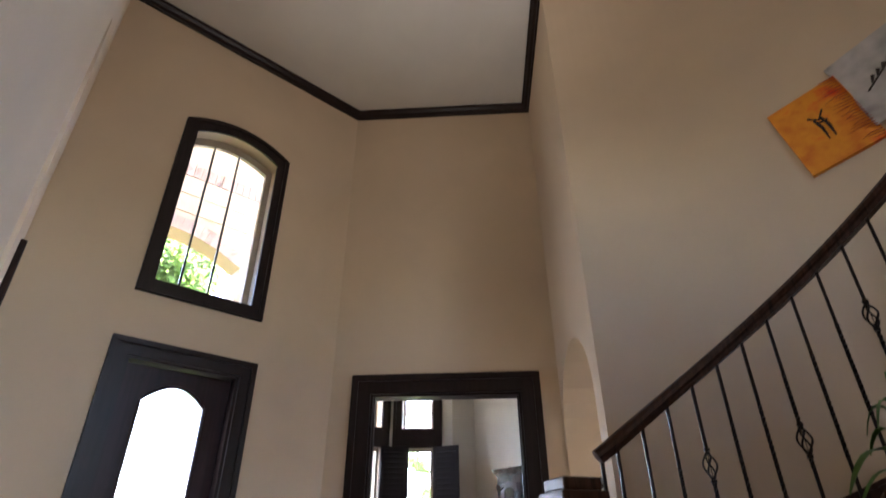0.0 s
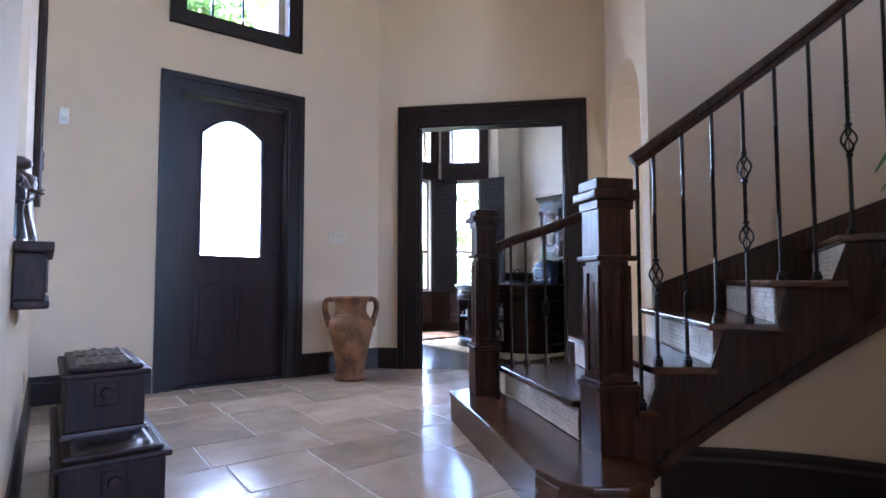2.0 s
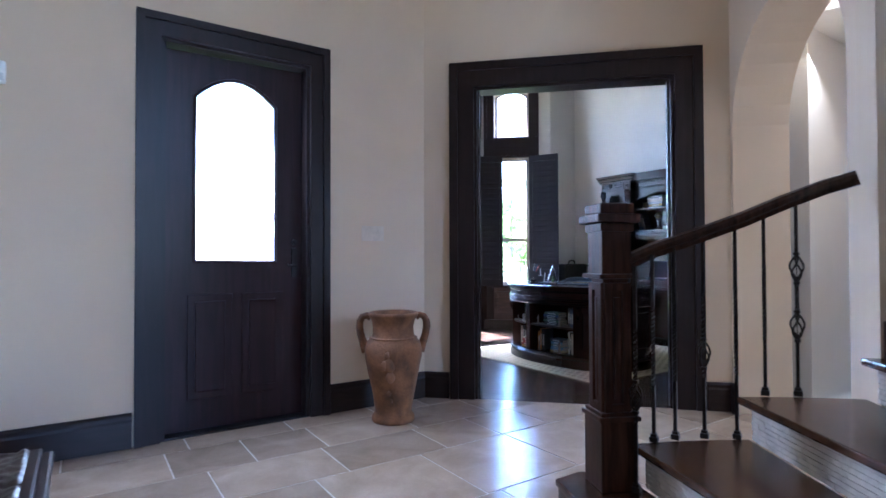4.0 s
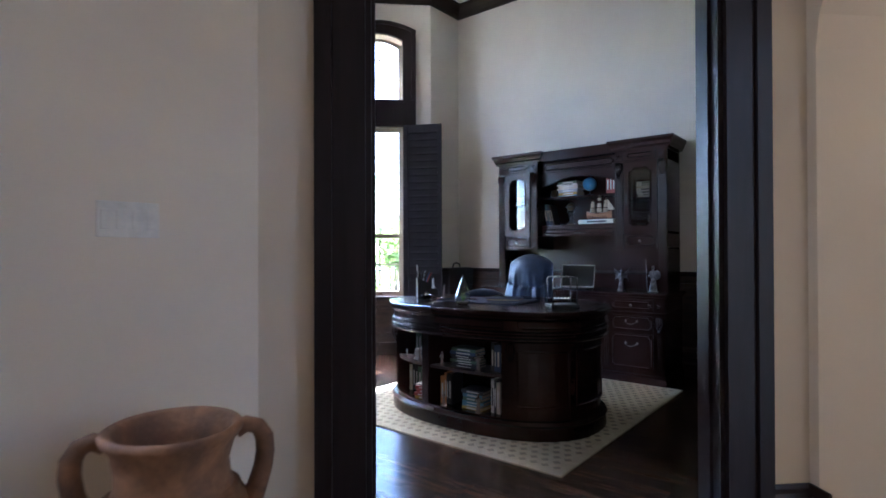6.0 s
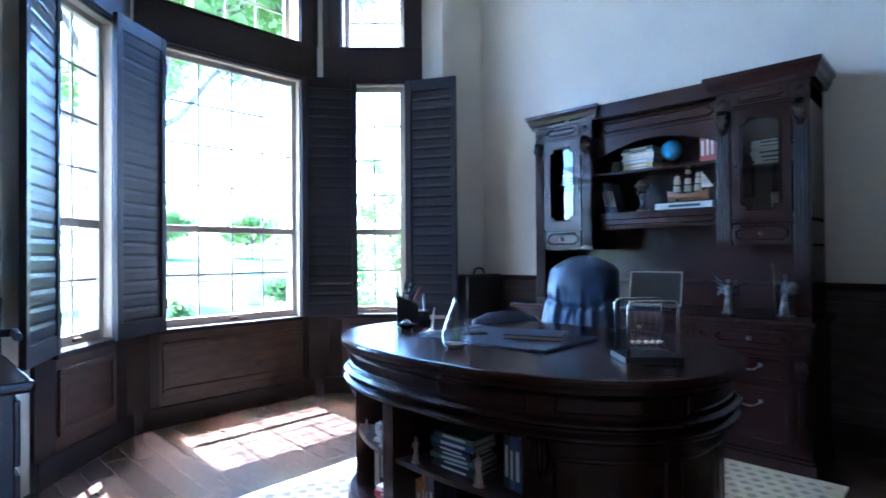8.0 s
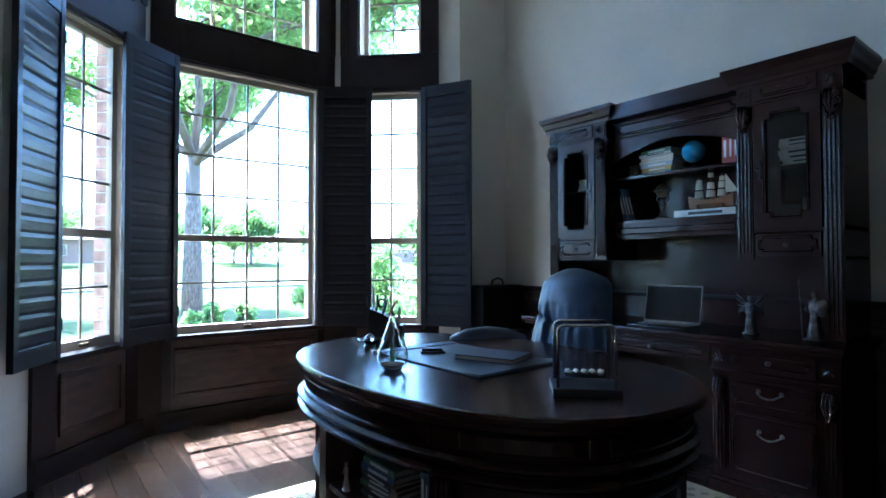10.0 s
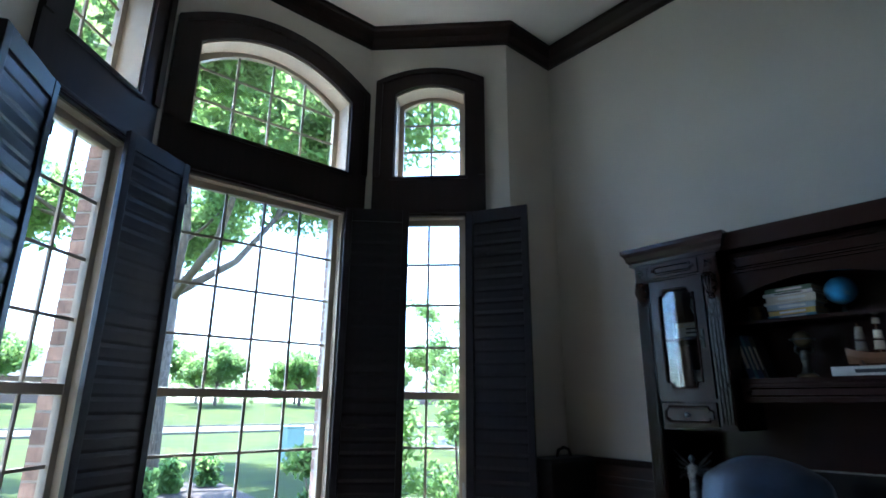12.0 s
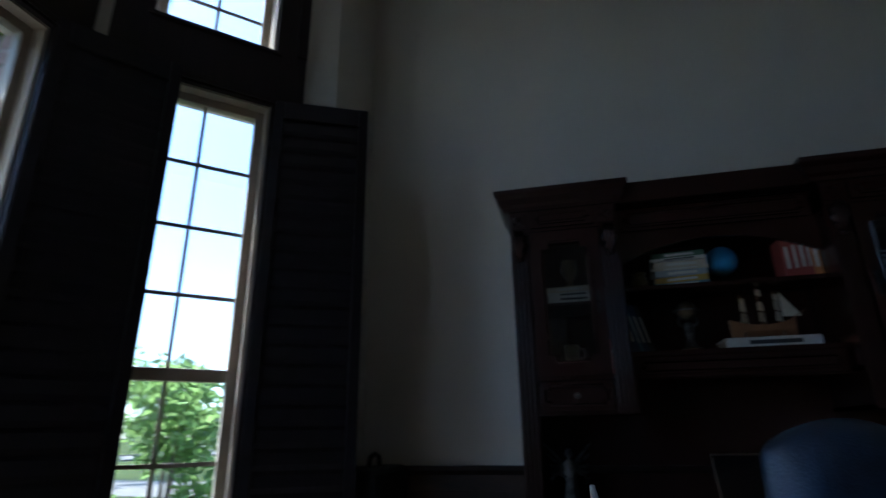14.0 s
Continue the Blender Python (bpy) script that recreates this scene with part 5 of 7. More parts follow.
upright(on_desk(171, 0.78, 0.1252) @ pose(0, 0, 0, 0, 0, -90), 4, W1, 0.21, 0.12, 15, palette=(8, 6, 0, 2))
stack(on_desk(190, 0.70, 0.1252) @ pose(0, 0, 0, 0, 0, 0), 6, W1, 0.13, 0.17, 16, palette=(6, 3, 5, 6, 9))
upright(on_desk(200, 0.78, 0.1252) @ pose(0, 0, 0, 0, 0, -96), 3, W1, 0.22, 0.12, 17, palette=(2, 4, 6))
stack(on_desk(184, 0.68, 0.3902) @ pose(0, 0, 0, 0, 0, 0), 7, W1, 0.13, 0.22, 18, palette=(6, 3, 1, 6, 7))
upright(on_desk(200, 0.78, 0.3902) @ pose(0, 0, 0, 0, 0, -96), 3, W1, 0.19, 0.12, 19, palette=(1, 1, 6))
for a, f, z, h, la in ((141, 0.86, 0.3902, 0.06, "small dark figurine"), (158, 0.85, 0.3902, 0.11, "small porcelain figurine"), (175, 0.85, 0.3902, 0.10, "small porcelain figurine"), (193, 0.86, 0.3902, 0.12, "small porcelain figurine"), (176, 0.85, 0.1252, 0.10, "small porcelain figurine"), (193, 0.87, 0.1252, 0.13, "small porcelain figurine")):
    figure("figurine", la + " on the desk's open shelf", on_desk(a, f, z) @ pose(0, 0, 0, 0, 0, a + 90), h, PORC, category="figurine")

TOPZ = DZ
# desk pad and notebook
pd = thing("desk_pad", "black leather desk pad with stitched side bars", "desk pad", m=pose(4.87, 5.17, TOPZ + 0.0005, 0, 0, 2))
part("mat", box(-0.21, 0.21, -0.32, 0.32, 0, 0.006, 0.002), LEATHER, pd)
for s in (-1, 1):
    part("side_bar", box(-0.21, 0.21, s * 0.29 - 0.03, s * 0.29 + 0.03, 0.006, 0.010, 0.003), LEATHER, pd)
nb = thing("notebook", "closed black leather notebook lying on the desk pad", "notebook", m=pose(4.93, 5.05, TOPZ + 0.0072, 0, 0, 20))
part("cover", merge(box(-0.09, 0.09, -0.12, 0.12, 0, 0.004, 0.001), box(-0.09, 0.09, -0.12, 0.12, 0.016, 0.020, 0.001)), LEATHER, nb)
part("page_block", box(-0.086, 0.086, -0.116, 0.116, 0.004, 0.016), PAGES, nb)
ph = thing("phone", "small black phone on the desk pad", "phone", m=pose(4.83, 5.31, TOPZ + 0.0072, 0, 0, 60))
part("body", box(-0.035, 0.035, -0.05, 0.05, 0, 0.009, 0.003), BLACK, ph)
part("screen", box(-0.031, 0.031, -0.042, 0.042, 0.0092, 0.0098), SCREEN, ph)

# newton's cradle
nc = thing("newtons_cradle", "chrome newton's cradle with five steel balls on a dark base", "desk toy", m=pose(4.80, 4.53, TOPZ, 0, 0, -45))
part("base", box(-0.095, 0.095, -0.075, 0.075, 0, 0.022, 0.004), BLACK, nc)
for s in (-1, 1):
    pts = [(-0.08, s * 0.062, 0.02), (-0.08, s * 0.062, 0.185), (-0.075, s * 0.062, 0.194), (-0.065, s * 0.062, 0.198), (0.065, s * 0.062, 0.198), (0.075, s * 0.062, 0.194), (0.08, s * 0.062, 0.185), (0.08, s * 0.062, 0.02)]
    part("frame_bar", tube(pts, 0.0048, 8), STEEL, nc, smooth=True)
for i in range(5):
    q = bmesh.new()
    bmesh.ops.create_uvsphere(q, u_segments=20, v_segments=12, radius=0.0115)
    bl = part("ball", q, STEEL, nc, smooth=True, m=None)
    bl.matrix_basis = pose(-0.046 + 0.0232 * i, 0, 0.055)
    for s in (-1, 1):
        part("string", tube([(-0.046 + 0.0232 * i, 0, 0.064), (-0.046 + 0.0232 * i, s * 0.060, 0.196)], 0.0006, 4), BLACK, nc)

# teardrop terrarium
te = thing("terrarium", "teardrop glass terrarium with a green air plant", "terrarium", m=pose(4.53, 5.14, TOPZ))
part("glass_drop", lathe([(0.0, 0.002), (0.03, 0.002), (0.048, 0.018), (0.055, 0.045), (0.050, 0.075), (0.036, 0.115), (0.020, 0.155), (0.008, 0.188), (0.002, 0.205), (0.0005, 0.200), (0.006, 0.186), (0.018, 0.154), (0.034, 0.115), (0.048, 0.075), (0.053, 0.045), (0.046, 0.019), (0.029, 0.004), (0.0, 0.004)], 28), CABGLASS, te, "clear glass drop", smooth=True)
part("pebbles", lathe([(0.0, 0.006), (0.026, 0.006), (0.042, 0.022), (0.0, 0.028)], 20), paint("pebbles", (0.35, 0.30, 0.24), 0.9, bump=0.8), te)
random.seed(4)
for i in range(16):
    a, t = random.uniform(0, 6.28), random.uniform(0.25, 1.0)
    part("plant_leaf", tube([(0.004 * math.cos(a), 0.004 * math.sin(a), 0.026), (0.018 * t * math.cos(a), 0.018 * t * math.sin(a), 0.05), (0.034 * t * math.cos(a), 0.034 * t * math.sin(a), 0.06 + 0.05 * (1 - t))], [0.004, 0.0045, 0.0006], 5, 0.4), LEAFS, te)

# pen holder, crystal dish and pen stand
pe = thing("pen_holder", "black slanted pen holder full of pens and scissors", "pen holder", m=pose(4.90, 5.82, TOPZ, 0, 0, -40))
part("cup", slab([(-0.055, 0), (0.055, 0), (0.055, 0.10), (0.01, 0.125), (-0.055, 0.15)], -0.05, 0.05), BLACK, pe)
part("tray", box(0.055, 0.11, -0.05, 0.05, 0, 0.07, 0.004), BLACK, pe)
for i, (x, y, lx, ly, h, c) in enumerate(((-0.04, 0.02, -0.01, 0.01, 0.26, 4), (-0.03, -0.02, 0.02, -0.02, 0.22, 6), (-0.01, 0.01, 0.03, 0.02, 0.21, 7), (0.0, -0.03, 0.04, -0.03, 0.20, 1), (-0.045, -0.035, -0.02, -0.02, 0.21, 6), (0.015, 0.03, 0.06, 0.02, 0.19, 0))):
    part("pen", tube([(x, y, 0.08), (x + lx * 0.8, y + ly * 0.8, h * 0.92), (x + lx, y + ly, h)], [0.0055, 0.0055, 0.003], 8), BOOKC[c], pe)
for s in (-1, 1):
    part("scissor_handle", tube([(0.0 + 0.02 * math.cos(t), s * 0.016 + 0.012 * math.sin(t), 0.175 + 0.018 * math.sin(t)) for t in [i * 0.6283 for i in range(11)]], 0.004, 6), BLACK, pe)
part("note_pad", moved(box(-0.03, 0.03, -0.004, 0.004, 0, 0.09), pose(0.085, 0.0, 0.06, 0, 30, 90)), BOOKC[7], pe)
cd = thing("crystal_dish", "small clear crystal dish with faceted rim", "dish", m=pose(4.73, 5.64, TOPZ))
part("bowl", lathe([(0, 0), (0.028, 0), (0.022, 0.012), (0.05, 0.028), (0.062, 0.034), (0.056, 0.034), (0.02, 0.018), (0, 0.016)], 14), CABGLASS, cd)
part("knob", lathe([(0, 0.016), (0.018, 0.024), (0.024, 0.04), (0.012, 0.055), (0, 0.06)], 10), CABGLASS, cd)
pn = thing("pen_stand", "pen standing upright in a small round base", "pen stand", m=pose(4.76, 5.50, TOPZ))
part("base", lathe([(0, 0), (0.026, 0), (0.026, 0.008), (0.012, 0.018), (0, 0.02)], 18), STEEL, pn, smooth=True)
part("pen", tube([(0, 0, 0.015), (0.004, -0.004, 0.07), (0.008, -0.008, 0.115)], [0.004, 0.0065, 0.003], 8), BOOKC[4], pn, "white pen")

# ---- rug ----
rug = link("rug", box(4.10, 6.32, 4.19, 6.27, 0.0, 0.010, 0.003), RUGM)
tagged(rug, "beige wool rug with a small diamond pattern under the desk", "rug")
verts, faces = [], []
for i in range(31):
    for j in range(28):
        x, y = 4.15 + (i + 0.5) * 2.12 / 31, 4.24 + (j + (0.5 if i % 2 else 0.0) + 0.25) * 1.98 / 28
        k = len(verts)
        for dx, dy in ((0.026, 0), (0, 0.026), (-0.026, 0), (0, -0.026)):
            verts.append((x + dx, y + dy, 0.0105))
        verts.append((x, y, 0.0125))
        faces += [(k, k + 1, k + 4), (k + 1, k + 2, k + 4), (k + 2, k + 3, k + 4), (k + 3, k, k + 4)]
me = bpy.data.meshes.new("diamond_pattern")
me.from_pydata(verts, [], faces)
me.materials.append(RUGD)
ob = new("diamond_pattern", me)
ob.parent = rug
tagged(ob, "darker woven diamonds", kind="stuff")

# ---- executive chair ----
ch = thing("office_chair", "blue-black padded leather executive chair behind the desk", "chair", m=pose(5.51, 5.25, 0.013, 0, 0, 6))
def cushion(w, d, h, nx=14, ny=14, bulge=0.04, seam=()):
    """Padded cushion in the xz plane facing -x, centred; seams pull it in."""
    b = bmesh.new()
    bmesh.ops.create_cube(b, size=1)
    bmesh.ops.subdivide_edges(b, edges=b.edges[:], cuts=13, use_grid_fill=True)
    for v in b.verts:
        x, y, z = v.co * 2
        r = (1 - max(abs(y), abs(z)) ** 4 * 0.5)
        k = 1.0
        for s in seam:
            k -= 0.30 * math.exp(-((s(y, z)) / 0.045) ** 2)
        yy = y * (1 - 0.10 * abs(z) ** 3)
        zz = z * (1 - 0.06 * abs(y) ** 3)
        v.co = Vector((x * (d / 2) * r * k + (bulge * (1 - y * y) * (x < 0) * -0.6), yy * w / 2, zz * h / 2))
        v.co += Vector((noise.noise(v.co * 16) * 0.008, 0, 0))
    return b
def back_shape(u, v):
    """Half width, padding and wrinkle depth of the chair's back at u (-1 to 1 across) and v (0 to 1 up)."""
    w = 0.245 * (1 - 0.24 * v ** 1.2) * (1 - 0.22 * max(0.0, (v - 0.90) / 0.10) ** 2.2)
    pad = 0.050 * (1 - u ** 4) + 0.030 * math.exp(-((v - 0.80) / 0.18) ** 2) * (1 - u * u) - 0.05 * max(0.0, (v - 0.90) / 0.10) ** 2
    s1, s2 = v - 0.60 - 0.09 * u * u, v - 0.26 - 0.07 * u * u
    pad -= 0.022 * math.exp(-(s1 / 0.018) ** 2) + 0.018 * math.exp(-(s2 / 0.014) ** 2)
    fold = noise.noise(Vector((u * 6.0 + 2.2 * v * (1 if u > 0 else -1), v * 2.4, 3.1))) + 0.6 * noise.noise(Vector((u * 11.0, v * 5.0 + 2 * abs(u), 8.7)))
    near = math.exp(-abs(s1) / 0.16) + math.exp(-abs(s2) / 0.12)
    pad += 0.026 * fold * near * (1 if v < 0.75 else 0.3)
    return w, pad


def chair_back(h=0.74, nu=40, nv=56):
    b = bmesh.new()
    front_, rear = [], []
    for j in range(nv + 1):
        v = j / nv
        lift = -0.035 * max(0.0, (v - 0.7) / 0.3) ** 2
        fr, re = [], []
        for i in range(nu + 1):
            u = -1 + 2 * i / nu
            w, pad = back_shape(u, v)
            z = v * h + lift * u * u
            fr.append(b.verts.new((-0.025 - pad, u * w, z)))
            re.append(b.verts.new((0.045 * (1 - u ** 6) * min(1.0, (1.02 - v) * 9), u * w, z)))
        front_.append(fr), rear.append(re)
    for j in range(nv):
        for i in range(nu):
            b.faces.new((front_[j][i], front_[j + 1][i], front_[j + 1][i + 1], front_[j][i + 1]))
            b.faces.new((rear[j][i], rear[j][i + 1], rear[j + 1][i + 1], rear[j + 1][i]))
        b.faces.new((front_[j][0], rear[j][0], rear[j + 1][0], front_[j + 1][0]))
        b.faces.new((front_[j][nu], front_[j + 1][nu], rear[j + 1][nu], rear[j][nu]))
    for i in range(nu):
        b.faces.new((front_[0][i], front_[0][i + 1], rear[0][i + 1], rear[0][i]))
        b.faces.new((front_[nv][i], rear[nv][i], rear[nv][i + 1], front_[nv][i + 1]))
    bmesh.ops.recalc_face_normals(b, faces=b.faces)
    return b


bk = part("backrest", chair_back(), LEATHER, ch, smooth=True)
bk.matrix_basis = pose(0.07, 0, 0.405, 0, 12, 0)
for c0, bow, wide in ((0.60, 0.09, 0.80), (0.26, 0.07, 0.86)):
    pts = []
    for i in range(25):
        u = -wide + 2 * wide * i / 24
        v = c0 + bow * u * u
        w, pad = back_shape(u, v)
        pts.append((-0.0265 - pad, u * w, v * 0.74 - 0.035 * max(0.0, (v - 0.7) / 0.3) ** 2 * u * u))
    part("seam", tube(pts, 0.0022, 6), BLACK, bk)
st = part("seat", moved(cushion(0.54, 0.13, 0.52, seam=(lambda y, z: abs(y) - 0.7,)), pose(0, 0, 0, 0, 90, 0)), LEATHER, ch, smooth=True)
st.matrix_basis = pose(-0.12, 0, 0.50)
for s in (-1, 1):
    arm = part("arm_pad", tube([(0.06, s * 0.225, 0.745), (-0.03, s * 0.262, 0.765), (-0.13, s * 0.300, 0.775), (-0.23, s * 0.335, 0.77), (-0.31, s * 0.362, 0.755), (-0.345, s * 0.372, 0.74)], [0.034, 0.052, 0.058, 0.056, 0.042, 0.012], 16, 0.75), LEATHER, ch, smooth=True)
    arm.matrix_basis = pose(0, 0, 0.02 if s > 0 else -0.03)
    part("arm_frame", tube([(-0.24, s * 0.335, 0.74), (-0.26, s * 0.32, 0.62), (-0.12, s * 0.28, 0.47), (0.04, s * 0.25, 0.54), (0.04, s * 0.235, 0.73)], 0.017, 8), BLACK, ch, smooth=True)
part("gas_column", tube([(0, 0, 0.12), (0, 0, 0.44)], 0.028, 14), STEEL, ch, smooth=True)
for i in range(5):
    a = radians(72 * i)
    part("base_leg", tube([(0, 0, 0.12), (0.30 * math.cos(a), 0.30 * math.sin(a), 0.075)], [0.03, 0.018], 8), BLACK, ch)
    part("caster", moved(lathe([(0, 0), (0.026, 0), (0.028, 0.02), (0.026, 0.04), (0, 0.04)], 14), pose(0.30 * math.cos(a) - 0.02, 0.30 * math.sin(a), 0.028, 0, 90, 0)), BLACK, ch, smooth=True)

# ---- credenza and hutch on the east wall ----
HM = wall_frame((OE - 0.005, 6.136), (OE - 0.005, 4.0))   # x runs south along the wall, fronts face -y
HW, PW = 1.80, 0.56
cz = thing("credenza", "dark mahogany credenza with drawers and brass pulls", "cabinet", m=HM)
part("worktop", merge(box(-0.07, HW + 0.03, -0.60, 0, 0.775, 0.805, 0.010), box(-0.05, HW + 0.015, -0.58, 0, 0.755, 0.775, 0.006)), MAHOG, cz)
def pull(parent, x, y, z, w=0.05):
    b = tube([(x - w, y, z + 0.012), (x - w, y - 0.022, z + 0.006), (x - w * 0.5, y - 0.028, z - 0.010), (x, y - 0.03, z - 0.014), (x + w * 0.5, y - 0.028, z - 0.010), (x + w, y - 0.022, z + 0.006), (x + w, y, z + 0.012)], 0.0045, 8)
    for s in (-1, 1):
        merge(b, moved(lathe([(0, 0), (0.011, 0), (0.008, 0.006), (0, 0.007)], 12), pose(x + s * w, y + 0.001, z + 0.012, 90)))
    return part("pull", b, PEWTER, parent, "pewter bail pull", smooth=True)
def knob(parent, x, y, z):
    return part("knob", moved(lathe([(0, 0), (0.008, 0), (0.006, 0.010), (0.013, 0.016), (0.012, 0.024), (0, 0.026)], 14), pose(x, y, z, 90)), PEWTER, parent, "pewter knob", smooth=True)
def front(parent, name, x0, x1, z0, z1, y, material=MAHOG):
    """Drawer or door front with a bead moulding that steps in at the corners."""
    f = part(name, box(x0, x1, y - 0.02, y, z0, z1, 0.004), material, parent)
    i, s = 0.022, 0.018
    a, c, e, g = x0 + i, x1 - i, z0 + i, z1 - i
    pts = [(a + s, e), (c - s, e), (c - s, e + s), (c, e + s), (c, g - s), (c - s, g - s), (c - s, g), (a + s, g), (a + s, g - s), (a, g - s), (a, e + s), (a + s, e + s)]
    part("bead", tube([(x, y - 0.021, z) for x, z in pts + pts[:1]], 0.0075, 6), material, f)
    return f
def rosette(parent, x, y, z, r=0.035):
    b = box(x - r, x + r, y - 0.012, y, z - r, z + r, 0.003)
    for i in range(8):
        a = i * math.pi / 4
        merge(b, tube([(x, y - 0.014, z), (x + r * 0.8 * math.cos(a), y - 0.013, z + r * 0.8 * math.sin(a))], [0.007, 0.003], 6))
    return part("rosette", b, MAHOG, parent, "carved square rosette")
for x0, x1 in ((0.0, PW), (HW - PW, HW)):
    part("pedestal", box(x0, x1, -0.54, 0, 0.09, 0.755, 0.003), MAHOG, cz)
    part("plinth", merge(box(x0 - 0.02, x1 + 0.02, -0.565, 0, 0, 0.07, 0.006), box(x0 - 0.01, x1 + 0.01, -0.555, 0, 0.07, 0.09, 0.006)), MAHOG, cz)
    d = front(cz, "drawer", x0 + 0.09, x1 - 0.09, 0.645, 0.745, -0.54)
    knob(d, (x0 + x1) / 2, -0.562, 0.695)
    part("waist_moulding", box(x0 - 0.008, x1 + 0.008, -0.556, 0, 0.617, 0.637, 0.006), MAHOG, cz)
    for z0, z1 in ((0.46, 0.605), (0.13, 0.445)):
        d = front(cz, "drawer", x0 + 0.09, x1 - 0.09, z0, z1, -0.54)
        pull(d, (x0 + x1) / 2, -0.562, (z0 + z1) / 2 + (0.01 if z1 > 0.5 else 0.06))
    for x in (x0 + 0.042, x1 - 0.042):
        rosette(cz, x, -0.54, 0.695)
        corbel(cz, x, -0.555, 0.575, 1.2, 0)
        for k in (-1, 0, 1):
            part("flute", box(x - 0.005 + k * 0.018, x + 0.005 + k * 0.018, -0.552, -0.539, 0.13, 0.47, 0.004), MAHOG, cz)
part("kneehole_back", box(PW, HW - PW, -0.20, -0.18, 0.05, 0.755), MAHOG, cz)
d = front(cz, "drawer", PW + 0.02, HW - PW - 0.02, 0.66, 0.745, -0.52)
knob(d, HW / 2, -0.542, 0.70)
part("drawer_case", box(PW, HW - PW, -0.52, -0.2, 0.645, 0.755), MAHOG, cz)

hu = thing("hutch", "tall dark mahogany hutch with glass doors and open shelves", "hutch", m=HM @ pose(0.0, 0, 0.806))
B = 0.806
def Z(z):
    return z - B
TW = 0.472
FY, CY = -0.40, -0.31
part("back_panel", box(0.02, HW - 0.02, -0.03, 0, 0, Z(2.10)), MAHOG, hu)
for x0, x1 in ((0.02, 0.045), (HW - 0.045, HW - 0.02)):
    part("side_panel", box(x0, x1, FY + 0.03, -0.03, 0, Z(2.08)), MAHOG, hu)
for t0, side in ((0.02, 0), (HW - 0.02 - TW, 1)):
    t1 = t0 + TW
    part("cabinet_floor", box(t0, t1, FY + 0.03, -0.03, Z(1.19), Z(1.205)), MAHOG, hu)
    part("cabinet_floor", box(t0, t1, FY + 0.03, -0.03, Z(1.33), Z(1.35)), MAHOG, hu)
    inner = t1 - 0.015 if side == 0 else t0
    part("side_panel", box(inner, inner + 0.015, FY + 0.03, -0.03, Z(1.19), Z(2.08)), MAHOG, hu)
    part("glass_shelf", box(t0 + 0.03, t1 - 0.02, FY + 0.06, -0.03, Z(1.655), Z(1.667)), MAHOG, hu)
    part("cabinet_top", box(t0, t1, FY + 0.03, -0.03, Z(1.99), Z(2.08)), MAHOG, hu)
    d = front(hu, "drawer", t0 + 0.09, t1 - 0.09, Z(1.205), Z(1.325), FY + 0.03)
    knob(d, (t0 + t1) / 2, FY + 0.008, Z(1.265))
    # glass door
    a, c, e, g = t0 + 0.085, t1 - 0.085, Z(1.345), Z(1.985)
    fr = frame_plate(a, c, e, g, 0.055, FY + 0.005, FY + 0.03)
    dr = part("glass_door", fr, MAHOG, hu)
    i, s = 0.055, 0.03
    a2, c2, e2, g2 = a + i, c - i, e + i, g - i
    pts = [(a2 + s, e2), (c2 - s, e2), (c2 - s, e2 + s), (c2, e2 + s), (c2, g2 - s), (c2 - s, g2 - s), (c2 - s, g2), (a2 + s, g2), (a2 + s, g2 - s), (a2, g2 - s), (a2, e2 + s), (a2 + s, e2 + s)]
    part("bead", tube([(x, FY + 0.003, z) for x, z in pts + pts[:1]], 0.007, 6), MAHOG, dr)
    for cx, cz_ in ((a2, e2), (c2 - s, e2), (a2, g2 - s), (c2 - s, g2 - s)):
        part("corner_block", box(cx, cx + s, FY + 0.008, FY + 0.026, cz_, cz_ + s), MAHOG, dr)
    p = part("pane", box(a2 - 0.004, c2 + 0.004, FY + 0.014, FY + 0.018, e2 - 0.004, g2 + 0.004), CABGLASS, dr)
    p.visible_shadow = False
    hx = c - 0.028 if side == 0 else a + 0.028
    part("latch", merge(box(hx - 0.008, hx + 0.008, FY - 0.001, FY + 0.005, Z(1.60), Z(1.70), 0.002), moved(lathe([(0, 0), (0.006, 0), (0.011, 0.016), (0, 0.020)], 12), pose(hx, FY + 0.002, Z(1.65), 90))), IRON, dr, "dark iron latch")
    for px in (t0 + 0.0, t1 - 0.08):
        pl = part("pilaster", box(px, px + 0.08, FY + 0.012, FY + 0.032, 0 if (px < 0.1 or px > HW - 0.15) else Z(1.19), Z(1.90), 0.003), MAHOG, hu)
        z0 = 0.03 if (px < 0.1 or px > HW - 0.15) else Z(1.22)
        for k in range(4):
            x = px + 0.013 + k * 0.018
            part("flute", box(x - 0.0055, x + 0.0055, FY + 0.004, FY + 0.013, z0, Z(1.87), 0.005), MAHOG, pl)
        corbel(hu, px + 0.04, FY + 0.005, Z(1.965), 1.25, 0)
        rosette(hu, px + 0.04, FY + 0.022, Z(2.045), 0.036)
    part("frieze", box(t0, t1, FY + 0.02, -0.03, Z(1.995), Z(2.10), 0.003), MAHOG, hu)
    front(hu, "frieze_panel", t0 + 0.095, t1 - 0.095, Z(2.005), Z(2.09), FY + 0.018)
CRW = [(0, 0), (0.008, 0), (0.010, 0.018), (0.022, 0.030), (0.028, 0.058), (0.040, 0.072), (0.044, 0.080), (0.044, 0.10), (0, 0.10)]
crp = [(HW, 0), (HW, FY + 0.02), (HW - 0.04 - TW, FY + 0.02), (HW - 0.04 - TW, CY + 0.03), (0.04 + TW, CY + 0.03), (0.04 + TW, FY + 0.02), (0, FY + 0.02), (0, 0)]
